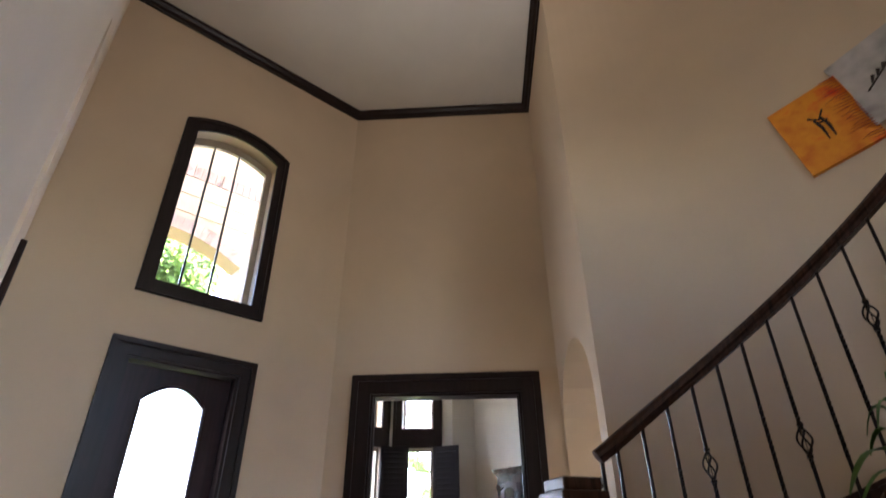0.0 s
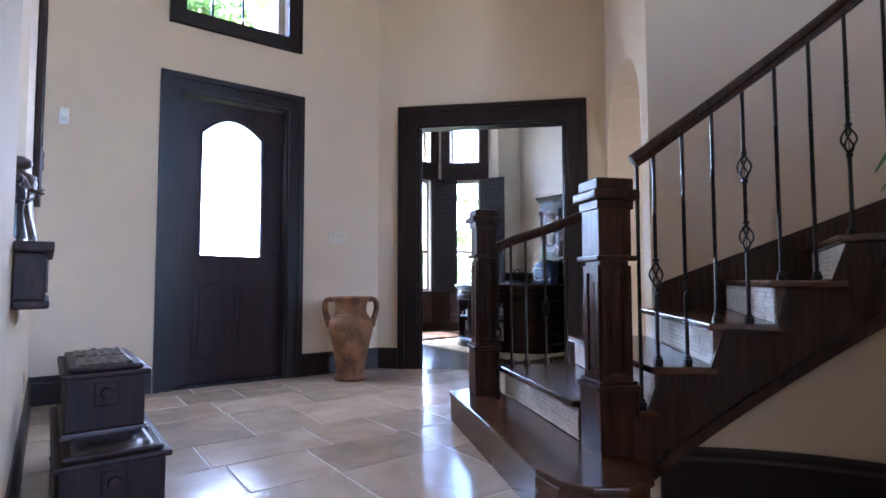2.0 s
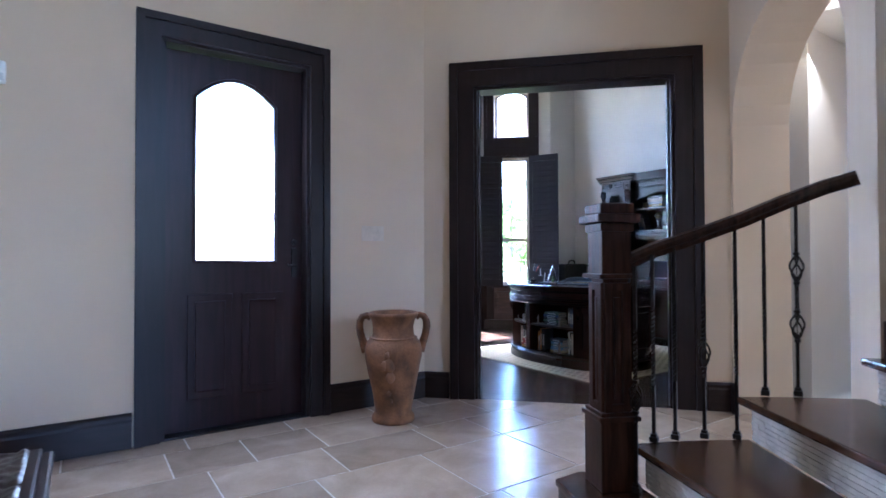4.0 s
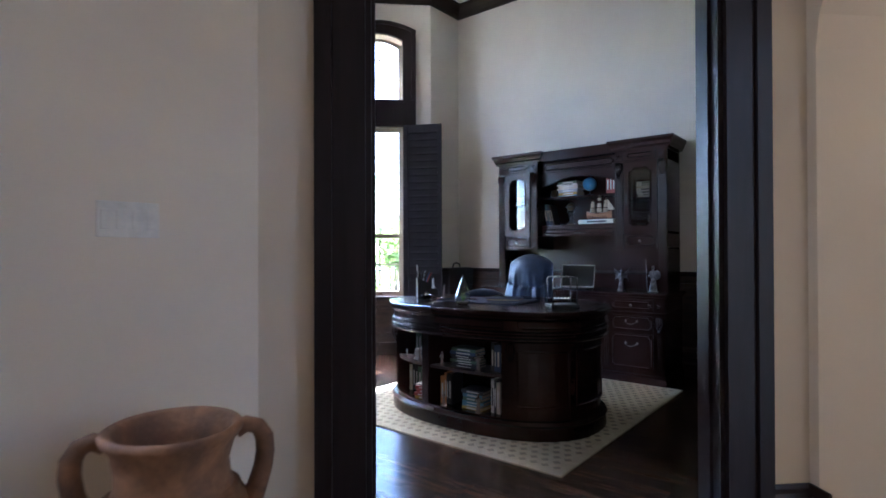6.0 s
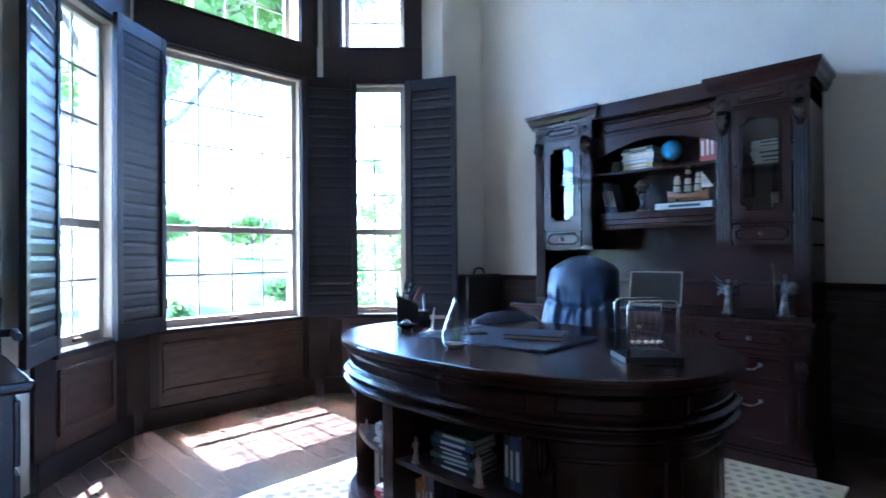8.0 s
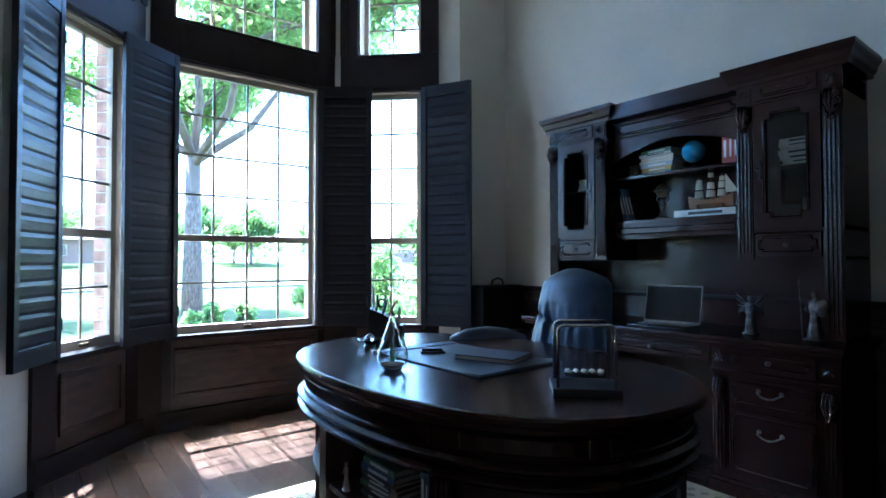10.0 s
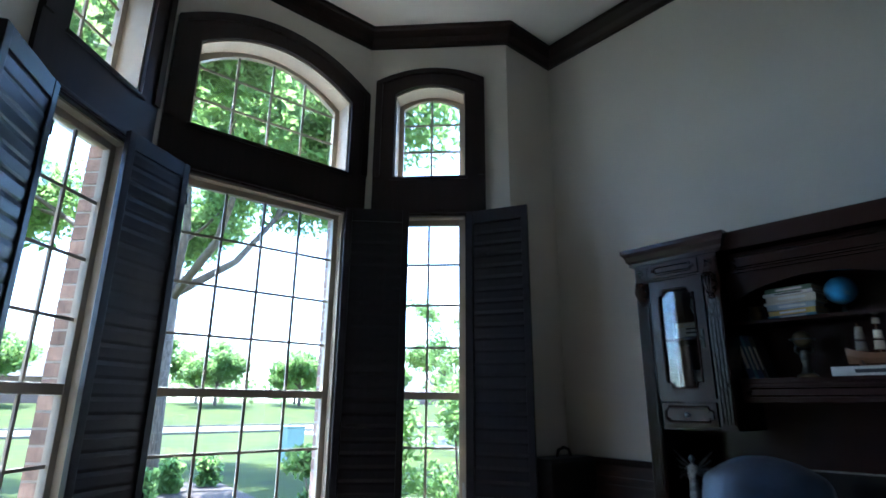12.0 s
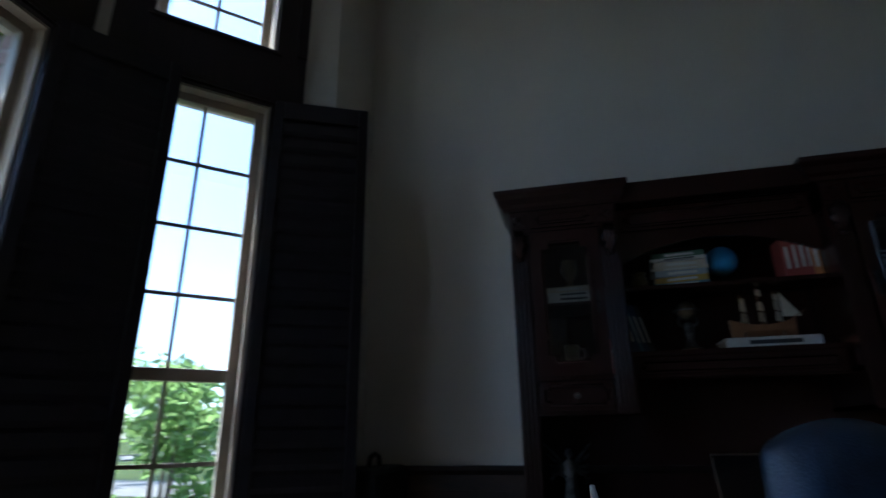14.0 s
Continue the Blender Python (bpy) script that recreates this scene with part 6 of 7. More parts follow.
part("crown", sweep([(u, z + Z(2.10)) for u, z in CRW], crp, side=1), MAHOG, hu)
part("top_board", box(0.0, HW, FY + 0.03, 0, Z(2.10), Z(2.195)), MAHOG, hu)
x0, x1 = 0.02 + TW, HW - 0.02 - TW
part("frieze", box(x0, x1, CY + 0.03, -0.03, Z(1.97), Z(2.10), 0.003), MAHOG, hu)
front(hu, "frieze_panel", x0 + 0.02, x1 - 0.02, Z(1.985), Z(2.085), CY + 0.03)
vc = seg_arch(x0, x1, Z(1.83), 0.10)
val = slab([*vc, (x1, Z(1.975)), (x0, Z(1.975))], CY + 0.02, CY + 0.04)
part("valance", val, MAHOG, hu, "arched valance")
part("shelf", box(x0, x1, CY + 0.045, -0.03, Z(1.715), Z(1.735), 0.003), MAHOG, hu)
part("shelf", box(x0, x1, CY + 0.02, -0.03, Z(1.425), Z(1.445), 0.003), MAHOG, hu)
part("apron", box(x0, x1, CY + 0.03, CY + 0.05, Z(1.325), Z(1.425)), MAHOG, hu)
front(hu, "apron_panel", x0 + 0.01, x1 - 0.01, Z(1.332), Z(1.42), CY + 0.03)

def hut(x, y, z):
    """A place in the hutch: distance south of its end, depth from the wall, height."""
    return HM @ pose(x, y, z)
C1, C2 = 1.7355, 1.4455
W2 = "on the hutch shelf"
stack(hut(x0 + 0.27, -0.16, C1) @ pose(0, 0, 0, 0, 0, 84), 7, W2, 0.14, 0.24, 21, palette=(2, 3, 5, 9, 4, 7))
upright(hut(x1 - 0.14, -0.24, C1), 5, W2, 0.20, 0.13, 22, palette=(0, 4, 0, 7, 8))
upright(hut(x0 + 0.02, -0.22, C2) @ pose(0, 0, 0, 0, 0, 0), 4, W2, 0.25, 0.15, 23, lean=-14, palette=(1, 9, 6))
whitebook = book(hut(x0 + 0.57, -0.17, C2) @ pose(0, 0, 0, 0, 0, 90), 0.16, 0.36, 0.042, 4, "under the model ship")
whitebook["label"] = "thick white book lying flat under the model ship"
gl = thing("globe", "small blue desk globe on a stand", "globe", m=hut(x0 + 0.46, -0.14, C1))
part("foot", lathe([(0, 0), (0.04, 0), (0.038, 0.008), (0.008, 0.02), (0.006, 0.045), (0, 0.05)], 20), PEWTER, gl, smooth=True)
OCEAN = canvas_mat("globe_map", (0.05, 0.22, 0.45), (0.08, 0.30, 0.55), (0.40, 0.42, 0.12), 1.0)
q = bmesh.new()
bmesh.ops.create_uvsphere(q, u_segments=28, v_segments=18, radius=0.068)
sph = part("sphere", q, OCEAN, gl, "blue sphere with yellow-green land", smooth=True)
sph.matrix_basis = pose(0, 0, 0.118, 12, 20)
part("arc", tube([(0.0, 0.076 * math.sin(t), 0.118 + 0.076 * math.cos(t)) for t in [0.3 + i * 0.25 for i in range(12)]], 0.003, 6), PEWTER, gl)
tr = thing("atlas_globe", "bronze figure holding up a small globe", "ornament", m=hut(x0 + 0.27, -0.17, C2))
part("base", lathe([(0, 0), (0.045, 0), (0.045, 0.012), (0.03, 0.02), (0, 0.022)], 18), BRASS, tr)
part("figure", merge(lathe([(0, 0.02), (0.026, 0.02), (0.014, 0.06), (0.022, 0.10), (0.016, 0.13), (0, 0.135)], 14), tube([(-0.015, 0, 0.11), (-0.04, 0, 0.13), (-0.03, 0, 0.165)], 0.006, 6), tube([(0.015, 0, 0.11), (0.04, 0, 0.13), (0.03, 0, 0.165)], 0.006, 6)), PEWTER, tr, smooth=True)
q = bmesh.new()
bmesh.ops.create_uvsphere(q, u_segments=20, v_segments=12, radius=0.042)
part("globe", moved(q, pose(0, 0, 0.185)), BRASS, tr, smooth=True)
part("ring", tube([(0.052 * math.cos(t), 0.052 * math.sin(t), 0.185) for t in [i * 0.31416 for i in range(21)]], 0.004, 6), PEWTER, tr)
# model ship
shp = thing("model_ship", "wooden model sailing ship with cream sails", "model ship", m=hut(x0 + 0.57, -0.16, C2 + 0.0425))
HULL = paint("ship_wood", (0.22, 0.10, 0.04), 0.4)
SAIL = paint("ship_sail", (0.66, 0.58, 0.44), 0.8)
b = bmesh.new()
prev = None
for i in range(13):
    t = i / 12
    x = -0.13 + 0.26 * t
    w = 0.028 * math.sin(math.pi * (0.10 + 0.86 * t)) ** 0.6
    lift = 0.03 * (2 * t - 1) ** 2
    row = [b.verts.new((x, s * w * k, z)) for s, k, z in ((-1, 1, 0.060 + lift), (-1, 0.8, 0.035 + lift * 0.6), (0, 0, 0.014), (1, 0.8, 0.035 + lift * 0.6), (1, 1, 0.060 + lift))]
    if prev:
        for k in range(4):
            b.faces.new((prev[k], prev[k + 1], row[k + 1], row[k]))
        b.faces.new((prev[4], prev[0], row[0], row[4]))
    else:
        b.faces.new(row)
    prev = row
b.faces.new(prev[::-1])
bmesh.ops.recalc_face_normals(b, faces=b.faces)
part("hull", b, HULL, shp)
part("stand", merge(box(-0.08, -0.07, -0.03, 0.03, 0, 0.03), box(0.07, 0.08, -0.03, 0.03, 0, 0.03), box(-0.09, 0.09, -0.006, 0.006, 0.0, 0.008)), HULL, shp)
for mx, mh in ((-0.07, 0.20), (0.0, 0.235), (0.065, 0.21)):
    part("mast", tube([(mx, 0, 0.05), (mx, 0, mh)], 0.0028, 6), HULL, shp)
    for k, (zz, sw, sh) in enumerate(((0.095, 0.050, 0.040), (0.143, 0.040, 0.038), (mh - 0.03, 0.028, 0.026))):
        g = bmesh.new()
        bmesh.ops.create_grid(g, x_segments=6, y_segments=6, size=0.5)
        for v in g.verts:
            u, w = v.co.x, v.co.y
            v.co = Vector((mx + 0.016 * (1 - 4 * u * u) + u * sw * 0.55 * (1.1 - w * 0.3), u * sw * 0.9, zz + w * sh))
        bmesh.ops.solidify(g, geom=g.faces[:], thickness=0.0008)
        part("sail", g, SAIL, shp, smooth=True)
part("bowsprit", tube([(0.12, 0, 0.085), (0.175, 0, 0.12)], [0.003, 0.0015], 6), HULL, shp)
jib = prism([(0, 0), (0.075, 0.0), (0.0, 0.11)], 0, 0.0008)
part("sail", moved(jib, pose(0.085, 0, 0.095, 90)), SAIL, shp)
# things behind the glass doors
lt0, rt0 = 0.02, HW - 0.02 - TW
stack(hut(lt0 + 0.25, -0.17, 1.6672) @ pose(0, 0, 0, 0, 0, 88), 4, "behind the hutch's glass door", 0.14, 0.22, 24, palette=(4, 3, 2, 4))
stack(hut(lt0 + 0.22, -0.17, 1.3502) @ pose(0, 0, 0, 0, 0, 88), 2, "behind the hutch's glass door", 0.14, 0.22, 25, palette=(4, 7))
upright(hut(lt0 + 0.34, -0.22, 1.3502), 3, "behind the hutch's glass door", 0.17, 0.12, 26, palette=(0, 1, 6))
stack(hut(rt0 + 0.25, -0.17, 1.6672) @ pose(0, 0, 0, 0, 0, 92), 7, "behind the hutch's glass door", 0.14, 0.20, 27, palette=(4, 0, 8, 4, 2))
stack(hut(rt0 + 0.24, -0.17, 1.3502) @ pose(0, 0, 0, 0, 0, 92), 3, "behind the hutch's glass door", 0.15, 0.26, 28, palette=(4, 0, 4))
def mug(m, material, label):
    g = thing("mug", label, "mug", m=m)
    part("cup", lathe([(0, 0), (0.03, 0), (0.034, 0.04), (0.034, 0.085), (0.031, 0.085), (0.029, 0.01), (0, 0.008)], 20), material, g, smooth=True)
    part("handle", tube([(0.032, 0, 0.07), (0.055, 0, 0.065), (0.055, 0, 0.03), (0.032, 0, 0.02)], 0.005, 6), material, g, smooth=True)
mug(hut(rt0 + 0.27, -0.17, 1.43), PORC, "pale ceramic mug behind the hutch's glass door")
mug(hut(lt0 + 0.23, -0.18, 1.415), PORC, "pale ceramic mug behind the hutch's glass door")
og = thing("goblet", "copper goblet behind the hutch's glass door", "goblet", m=hut(lt0 + 0.25, -0.17, 1.768))
part("bowl", lathe([(0, 0), (0.03, 0), (0.028, 0.008), (0.007, 0.03), (0.03, 0.06), (0.04, 0.09), (0.03, 0.13), (0.034, 0.135), (0, 0.13)], 20), BRASS, og, smooth=True)
kk = thing("trinket_pot", "small dark patterned pot on the hutch shelf", "ornament", m=hut(x0 + 0.09, -0.19, C1))
part("pot", lathe([(0, 0), (0.025, 0), (0.038, 0.03), (0.03, 0.055), (0.024, 0.06), (0.034, 0.075), (0, 0.08)], 16), BRASS, kk, smooth=True)

# on the credenza
lp = thing("laptop", "open grey laptop with a dark screen on the credenza", "laptop", m=HM @ pose(0.92, -0.455, 0.8055, 0, 0, 7))
part("base", box(-0.165, 0.165, -0.115, 0.115, 0, 0.014, 0.004), STEEL, lp)
part("keyboard", box(-0.145, 0.145, -0.03, 0.09, 0.0142, 0.0155), BLACK, lp)
lid = part("lid", merge(box(-0.165, 0.165, 0, 0.006, 0, 0.225, 0.003), box(-0.165, 0.165, -0.001, 0.0, 0.0, 0.225)), STEEL, lp)
lid.matrix_basis = pose(0, 0.112, 0.014, -14)
part("screen", box(-0.158, 0.158, -0.004, -0.0015, 0.012, 0.217), SCREEN, lid)
figure("winged_statue", "pewter winged warrior statuette on the credenza", HM @ pose(1.37, -0.40, 0.8055, 0, 0, 10), 0.21, PEWTER, wings=True)
figure("warrior_statue", "pewter armoured warrior statuette with a spear and shield", HM @ pose(1.66, -0.40, 0.8055, 0, 0, 20), 0.25, PEWTER, staff=True)
figure("winged_statue", "pewter winged statuette at the end of the credenza", HM @ pose(0.20, -0.30, 0.8055, 0, 0, 10), 0.27, PEWTER, wings=True)

# ---- rest of the office ----
# briefcase in the corner
bc = thing("briefcase", "black leather briefcase standing in the corner", "briefcase", m=pose(6.62, 6.80, 0, 0, 0, 0))
part("body", box(-0.24, 0.22, -0.08, 0.06, 0.62, 0.99, 0.02), BLACK, bc)
part("handle", tube([(-0.07, 0, 0.985), (-0.055, 0, 1.03), (0.0, 0, 1.045), (0.055, 0, 1.03), (0.07, 0, 0.985)], 0.010, 8), BLACK, bc, smooth=True)
part("flap", box(-0.24, 0.22, -0.088, -0.08, 0.78, 0.97, 0.004), BLACK, bc)
fs = thing("file_stand", "low dark wooden stand under the briefcase", "stand", m=pose(6.62, 6.80, 0))
part("top", box(-0.26, 0.24, -0.15, 0.11, 0.59, 0.62, 0.005), PANEL, fs)
for x in (-0.24, 0.20):
    for y in (-0.13, 0.07):
        part("leg", box(x, x + 0.03, y, y + 0.03, 0, 0.59), PANEL, fs)

# outlet on the wainscot
ol2 = thing("outlet_plate", "dark bronze outlet plate on the wainscot", "outlet", m=pose(OE - 0.022, 3.98, 0.42))
part("plate", box(-0.006, -0.001, -0.035, 0.035, -0.055, 0.055, 0.002), IRON, ol2)
for z in (-0.022, 0.022):
    part("socket", box(-0.009, -0.006, -0.016, 0.016, z - 0.014, z + 0.014, 0.004), IRON, ol2)

# bookcase by the south wall, with a lamp behind it
bk2 = thing("bookcase", "tall reddish dark wood bookcase with open shelves", "bookcase", m=pose(5.55, OS + 0.04, 0))
RED = mat("cherry_wood", (0.055, 0.020, 0.012), 0.35, var=0.3, scale=3, stretch=(8, 8, 0.8), fine=40, bump=0.1)
for x in (-0.45, 0.42):
    part("side", box(x, x + 0.03, 0, 0.36, 0, 2.2, 0.004), RED, bk2)
part("back_panel", box(-0.42, 0.42, 0, 0.012, 0.05, 2.2), RED, bk2)
for z in (0.08, 0.5, 0.9, 1.3, 1.7, 2.1):
    part("shelf", box(-0.42, 0.42, 0.012, 0.35, z, z + 0.025, 0.003), RED, bk2)
part("top_moulding", box(-0.48, 0.48, -0.0, 0.39, 2.2, 2.26, 0.012), RED, bk2)
for z, s, n in ((0.926, 31, 9), (0.526, 32, 10), (1.326, 33, 8)):
    upright(pose(5.55 + 0.38, OS + 0.32, z, 0, 0, 180), n, "on the bookcase shelf", 0.24, 0.16, s)
fr_ = thing("floor_lamp", "floor lamp with a cream fabric shade and dark metal pole", "lamp", m=pose(6.42, 3.55, 0))
SHADE = paint("lamp_shade", (0.55, 0.44, 0.36), 0.85)
part("shade", lathe([(0.165, 1.30), (0.085, 1.51), (0.083, 1.51), (0.162, 1.30)], 32), SHADE, fr_, smooth=True)
part("pole", tube([(0, 0, 0.03), (0, 0, 1.40)], 0.011, 10), IRON, fr_)
part("base", lathe([(0, 0), (0.14, 0), (0.14, 0.015), (0.03, 0.03), (0, 0.035)], 24), IRON, fr_, smooth=True)
part("switch_arm", tube([(-0.06, 0, 1.24), (0.06, 0, 1.24)], 0.006, 8), IRON, fr_)

# cabinet and framed pictures on the west wall
wc = thing("side_cabinet", "dark mahogany side cabinet against the office wall", "cabinet", m=pose(2.91, 5.87, 0))
part("top", box(0, 0.40, -0.40, 0.40, 0.815, 0.845, 0.010), MAHOG, wc)
part("body", box(0.0, 0.36, -0.37, 0.37, 0.09, 0.815, 0.004), MAHOG, wc)
part("plinth", box(0.0, 0.38, -0.39, 0.39, 0.0, 0.09, 0.008), MAHOG, wc)
for y0, y1 in ((-0.35, -0.01), (0.01, 0.35)):
    for z0, z1 in ((0.62, 0.79), (0.13, 0.60)):
        f = part("drawer" if z0 > 0.5 else "cabinet_door", box(0.36, 0.375, y0, y1, z0, z1, 0.004), MAHOG, wc)
        part("knob", moved(lathe([(0, 0), (0.008, 0), (0.013, 0.018), (0, 0.024)], 12), pose(0.374, (y0 + y1) / 2, (z0 + z1) / 2, 0, 90)), PEWTER, f, smooth=True)
cr = thing("crystal_bowl", "cut crystal bowl on the side cabinet", "bowl", m=pose(3.12, 5.68, 0.845))
part("bowl", lathe([(0, 0), (0.04, 0), (0.035, 0.01), (0.07, 0.05), (0.085, 0.075), (0.078, 0.075), (0.03, 0.02), (0, 0.016)], 16), CABGLASS, cr)
part("finial", lathe([(0, 0.018), (0.02, 0.03), (0.028, 0.06), (0.01, 0.09), (0, 0.10)], 10), CABGLASS, cr)
MATW = paint("picture_mat", (0.30, 0.28, 0.25), 0.7)
for y, z, w, h in ((5.72, 2.05, 0.40, 0.50), (5.72, 1.42, 0.40, 0.50), (6.32, 1.75, 0.36, 0.46)):
    fp = thing("framed_picture", "dark framed picture on the office wall", "picture", "framed pictures", m=pose(OW, y, z))
    part("frame", merge(box(0.001, 0.025, -w / 2, w / 2, -h / 2, -h / 2 + 0.04, 0.004), box(0.001, 0.025, -w / 2, w / 2, h / 2 - 0.04, h / 2, 0.004), box(0.001, 0.025, -w / 2, -w / 2 + 0.04, -h / 2 + 0.04, h / 2 - 0.04, 0.004), box(0.001, 0.025, w / 2 - 0.04, w / 2, -h / 2 + 0.04, h / 2 - 0.04, 0.004)), BLACK, fp)
    part("print", box(0.001, 0.012, -w / 2 + 0.04, w / 2 - 0.04, -h / 2 + 0.04, h / 2 - 0.04), MATW, fp)

# ---- outside ----
GZ = -0.45
def gz(y):
    """Height of the lawn, which rises gently beyond the street."""
    return GZ + (0.0 if y < 50 else min(1.452, (y - 50) * 0.06))
gb = bmesh.new()
prev = None
for y in (5.0, 20.0, 35.0, 50.0, 62.0, 74.2, 200.0, 900.0):
    row = [gb.verts.new((x, y, gz(y))) for x in (-400, -60, 0, 60, 400)]
    if prev:
        for i in range(4):
            gb.faces.new((prev[i], prev[i + 1], row[i + 1], row[i]))
    prev = row
tagged(link("ground", gb, GRASS), "sunlit green lawn reaching the distance", "ground", kind="structure")
tagged(link("road", box(-200, 200, 38, 47, GZ - 0.05, GZ + 0.012), ROAD), "pale sunlit concrete street", "road", kind="structure")
for y in (37.85, 47.0):
    tagged(link("kerb", box(-200, 200, y, y + 0.15, GZ - 0.05, GZ + 0.13, 0.02), ROAD), "pale concrete kerb", "kerb", kind="structure")
tagged(link("driveway", prism([(18, 9), (22, 9), (25, 37.9), (19, 37.9)], GZ - 0.05, GZ + 0.016), ROAD), "pale concrete driveway", "driveway", kind="structure")
tagged(link("flower_bed", prism([(3.4, 7.9), (7.5, 7.9), (8.0, 13), (8.3, 17.6), (7.0, 18.9), (5.6, 17.6), (3.8, 13)], GZ - 0.03, GZ + 0.03, 0.0), mat("mulch", (0.10, 0.065, 0.045), 0.95, var=0.4, scale=20, bump=1.0)), "brown mulch flower bed", "flower bed", kind="structure")


def leaf_cloud(name, parent, clumps, n, size, material, seed, m=None):
    """Crown of small folded leaves scattered round limb ends."""
    rnd = random.Random(seed)
    verts, faces = [], []
    for _ in range(n):
        cx, cy, cz, r = clumps[rnd.randrange(len(clumps))]
        while True:
            p = Vector((rnd.uniform(-1, 1), rnd.uniform(-1, 1), rnd.uniform(-1, 1)))
            if 0.15 < p.length < 1:
                break
        c = Vector((cx, cy, cz)) + Vector((p.x, p.y, p.z * 0.75)) * r
        s = size * rnd.uniform(0.6, 1.3)
        d = Vector((rnd.uniform(-1, 1), rnd.uniform(-1, 1), rnd.uniform(-1.0, 0.35))).normalized()
        e = d.cross(Vector((rnd.uniform(-1, 1), rnd.uniform(-1, 1), rnd.uniform(-1, 1)))).normalized()
        f = d.cross(e) * s * 0.15
        k = len(verts)
        for q in (c - d * s, c + e * s * 0.5 + f, c + d * s, c - e * s * 0.5 + f):
            verts.append(q[:])
        faces += [(k, k + 1, k + 2), (k, k + 2, k + 3)]
    me = bpy.data.meshes.new(name)
    me.from_pydata(verts, [], faces)
    me.materials.append(material)
    ob = new(name, me)
    ob.parent = parent
    return tagged(ob, kind="stuff")


def tree(x, y, h, spread, trunk_r, seed, leaves, leaf, label, low=0.3, lean=(0, 0), material=None, levels=2, clump=None):
    rnd = random.Random(seed)
    t = thing("tree", label, "tree", "garden trees", m=pose(x, y, gz(y)))
    b = bmesh.new()
    tips = []
    fork = h * low
    top = Vector((lean[0], lean[1], fork))
    merge(b, tube([(0, 0, -0.1), (lean[0] * 0.3, lean[1] * 0.3, fork * 0.5), tuple(top)], [trunk_r * 1.3, trunk_r, trunk_r * 0.85], 12))
    def limb(p, d, ln, r, depth):
        q = p + d * ln * 0.5 + Vector((rnd.uniform(-1, 1), rnd.uniform(-1, 1), rnd.uniform(-0.3, 0.8))) * ln * 0.08
        e = p + d * ln + Vector((rnd.uniform(-1, 1), rnd.uniform(-1, 1), 0.5)) * ln * 0.10
        merge(b, tube([tuple(p), tuple(q), tuple(e)], [r, r * 0.8, r * 0.55], 7))
        if depth == 0:
            tips.append((e.x, e.y, e.z, spread * rnd.uniform(0.16, 0.26) if clump is None else clump * rnd.uniform(0.7, 1.2)))
            tips.append((q.x, q.y, q.z, spread * rnd.uniform(0.10, 0.18) if clump is None else clump * rnd.uniform(0.5, 0.9)))
            return
        if depth == 1 and clump is not None:
            tips.append((e.x, e.y, e.z - 0.2 * clump, clump * 0.9))
        for i in range(3):
            a = rnd.uniform(0, 6.28)
            nd = (d + Vector((math.cos(a), math.sin(a), rnd.uniform(-0.25, 0.5))) * 0.75).normalized()
            limb(e, nd, ln * rnd.uniform(0.55, 0.75), r * 0.55, depth - 1)
    for i in range(5):
        a = i * 1.2566 + rnd.uniform(-0.3, 0.3)
        d = Vector((math.cos(a) * 0.9, math.sin(a) * 0.9, rnd.uniform(0.45, 1.0))).normalized()
        limb(top - Vector((0, 0, rnd.uniform(0, fork * 0.15))), d, spread * 0.45, trunk_r * 0.55, levels - 1)
    limb(top, Vector((0, 0, 1)), (h - fork) * 0.45, trunk_r * 0.6, levels - 1)
    part("trunk", b, BARK, t, "grey-brown bark trunk and limbs", smooth=True)
    leaf_cloud("crown", t, tips, leaves, leaf, material or LEAF, seed)
    return t


tree(7.05, 18.9, 10.8, 8.0, 0.22, 3, 90000, 0.115, "large shade tree with a mottled grey trunk on the lawn", low=0.42, levels=3, clump=1.55)
for i, (x, y, h, s) in enumerate(((26.2, 72, 8.0, 5.4), (36.9, 72, 7.6, 5.4), (21.8, 80, 9.0, 6.2), (54, 76, 8, 5), (5, 72, 8.0, 5.2), (72, 82, 8, 5), (44, 88, 7, 5), (31, 95, 8, 6))):
    tree(x, y, h, s, 0.18, 20 + i, 8500, 0.26, "rounded street tree across the road", low=0.30, clump=1.45)
tree(22.5, 25.5, 7.2, 4.2, 0.09, 51, 9000, 0.10, "slender young tree with airy foliage on the lawn", low=0.24, levels=3, clump=0.75)
# far woods and houses
wd = thing("far_woods", "dark green woods along the horizon", "woods", m=pose(0, 0, 1.2), kind="stuff")
rnd = random.Random(77)
leaf_cloud("foliage", wd, [(-90 + 4.0 * i + rnd.uniform(-2, 2), 120 + rnd.uniform(-8, 8), rnd.uniform(1.5, 4.5), rnd.uniform(2.5, 4.5)) for i in range(75)], 16000, 0.6, LEAF, 78)


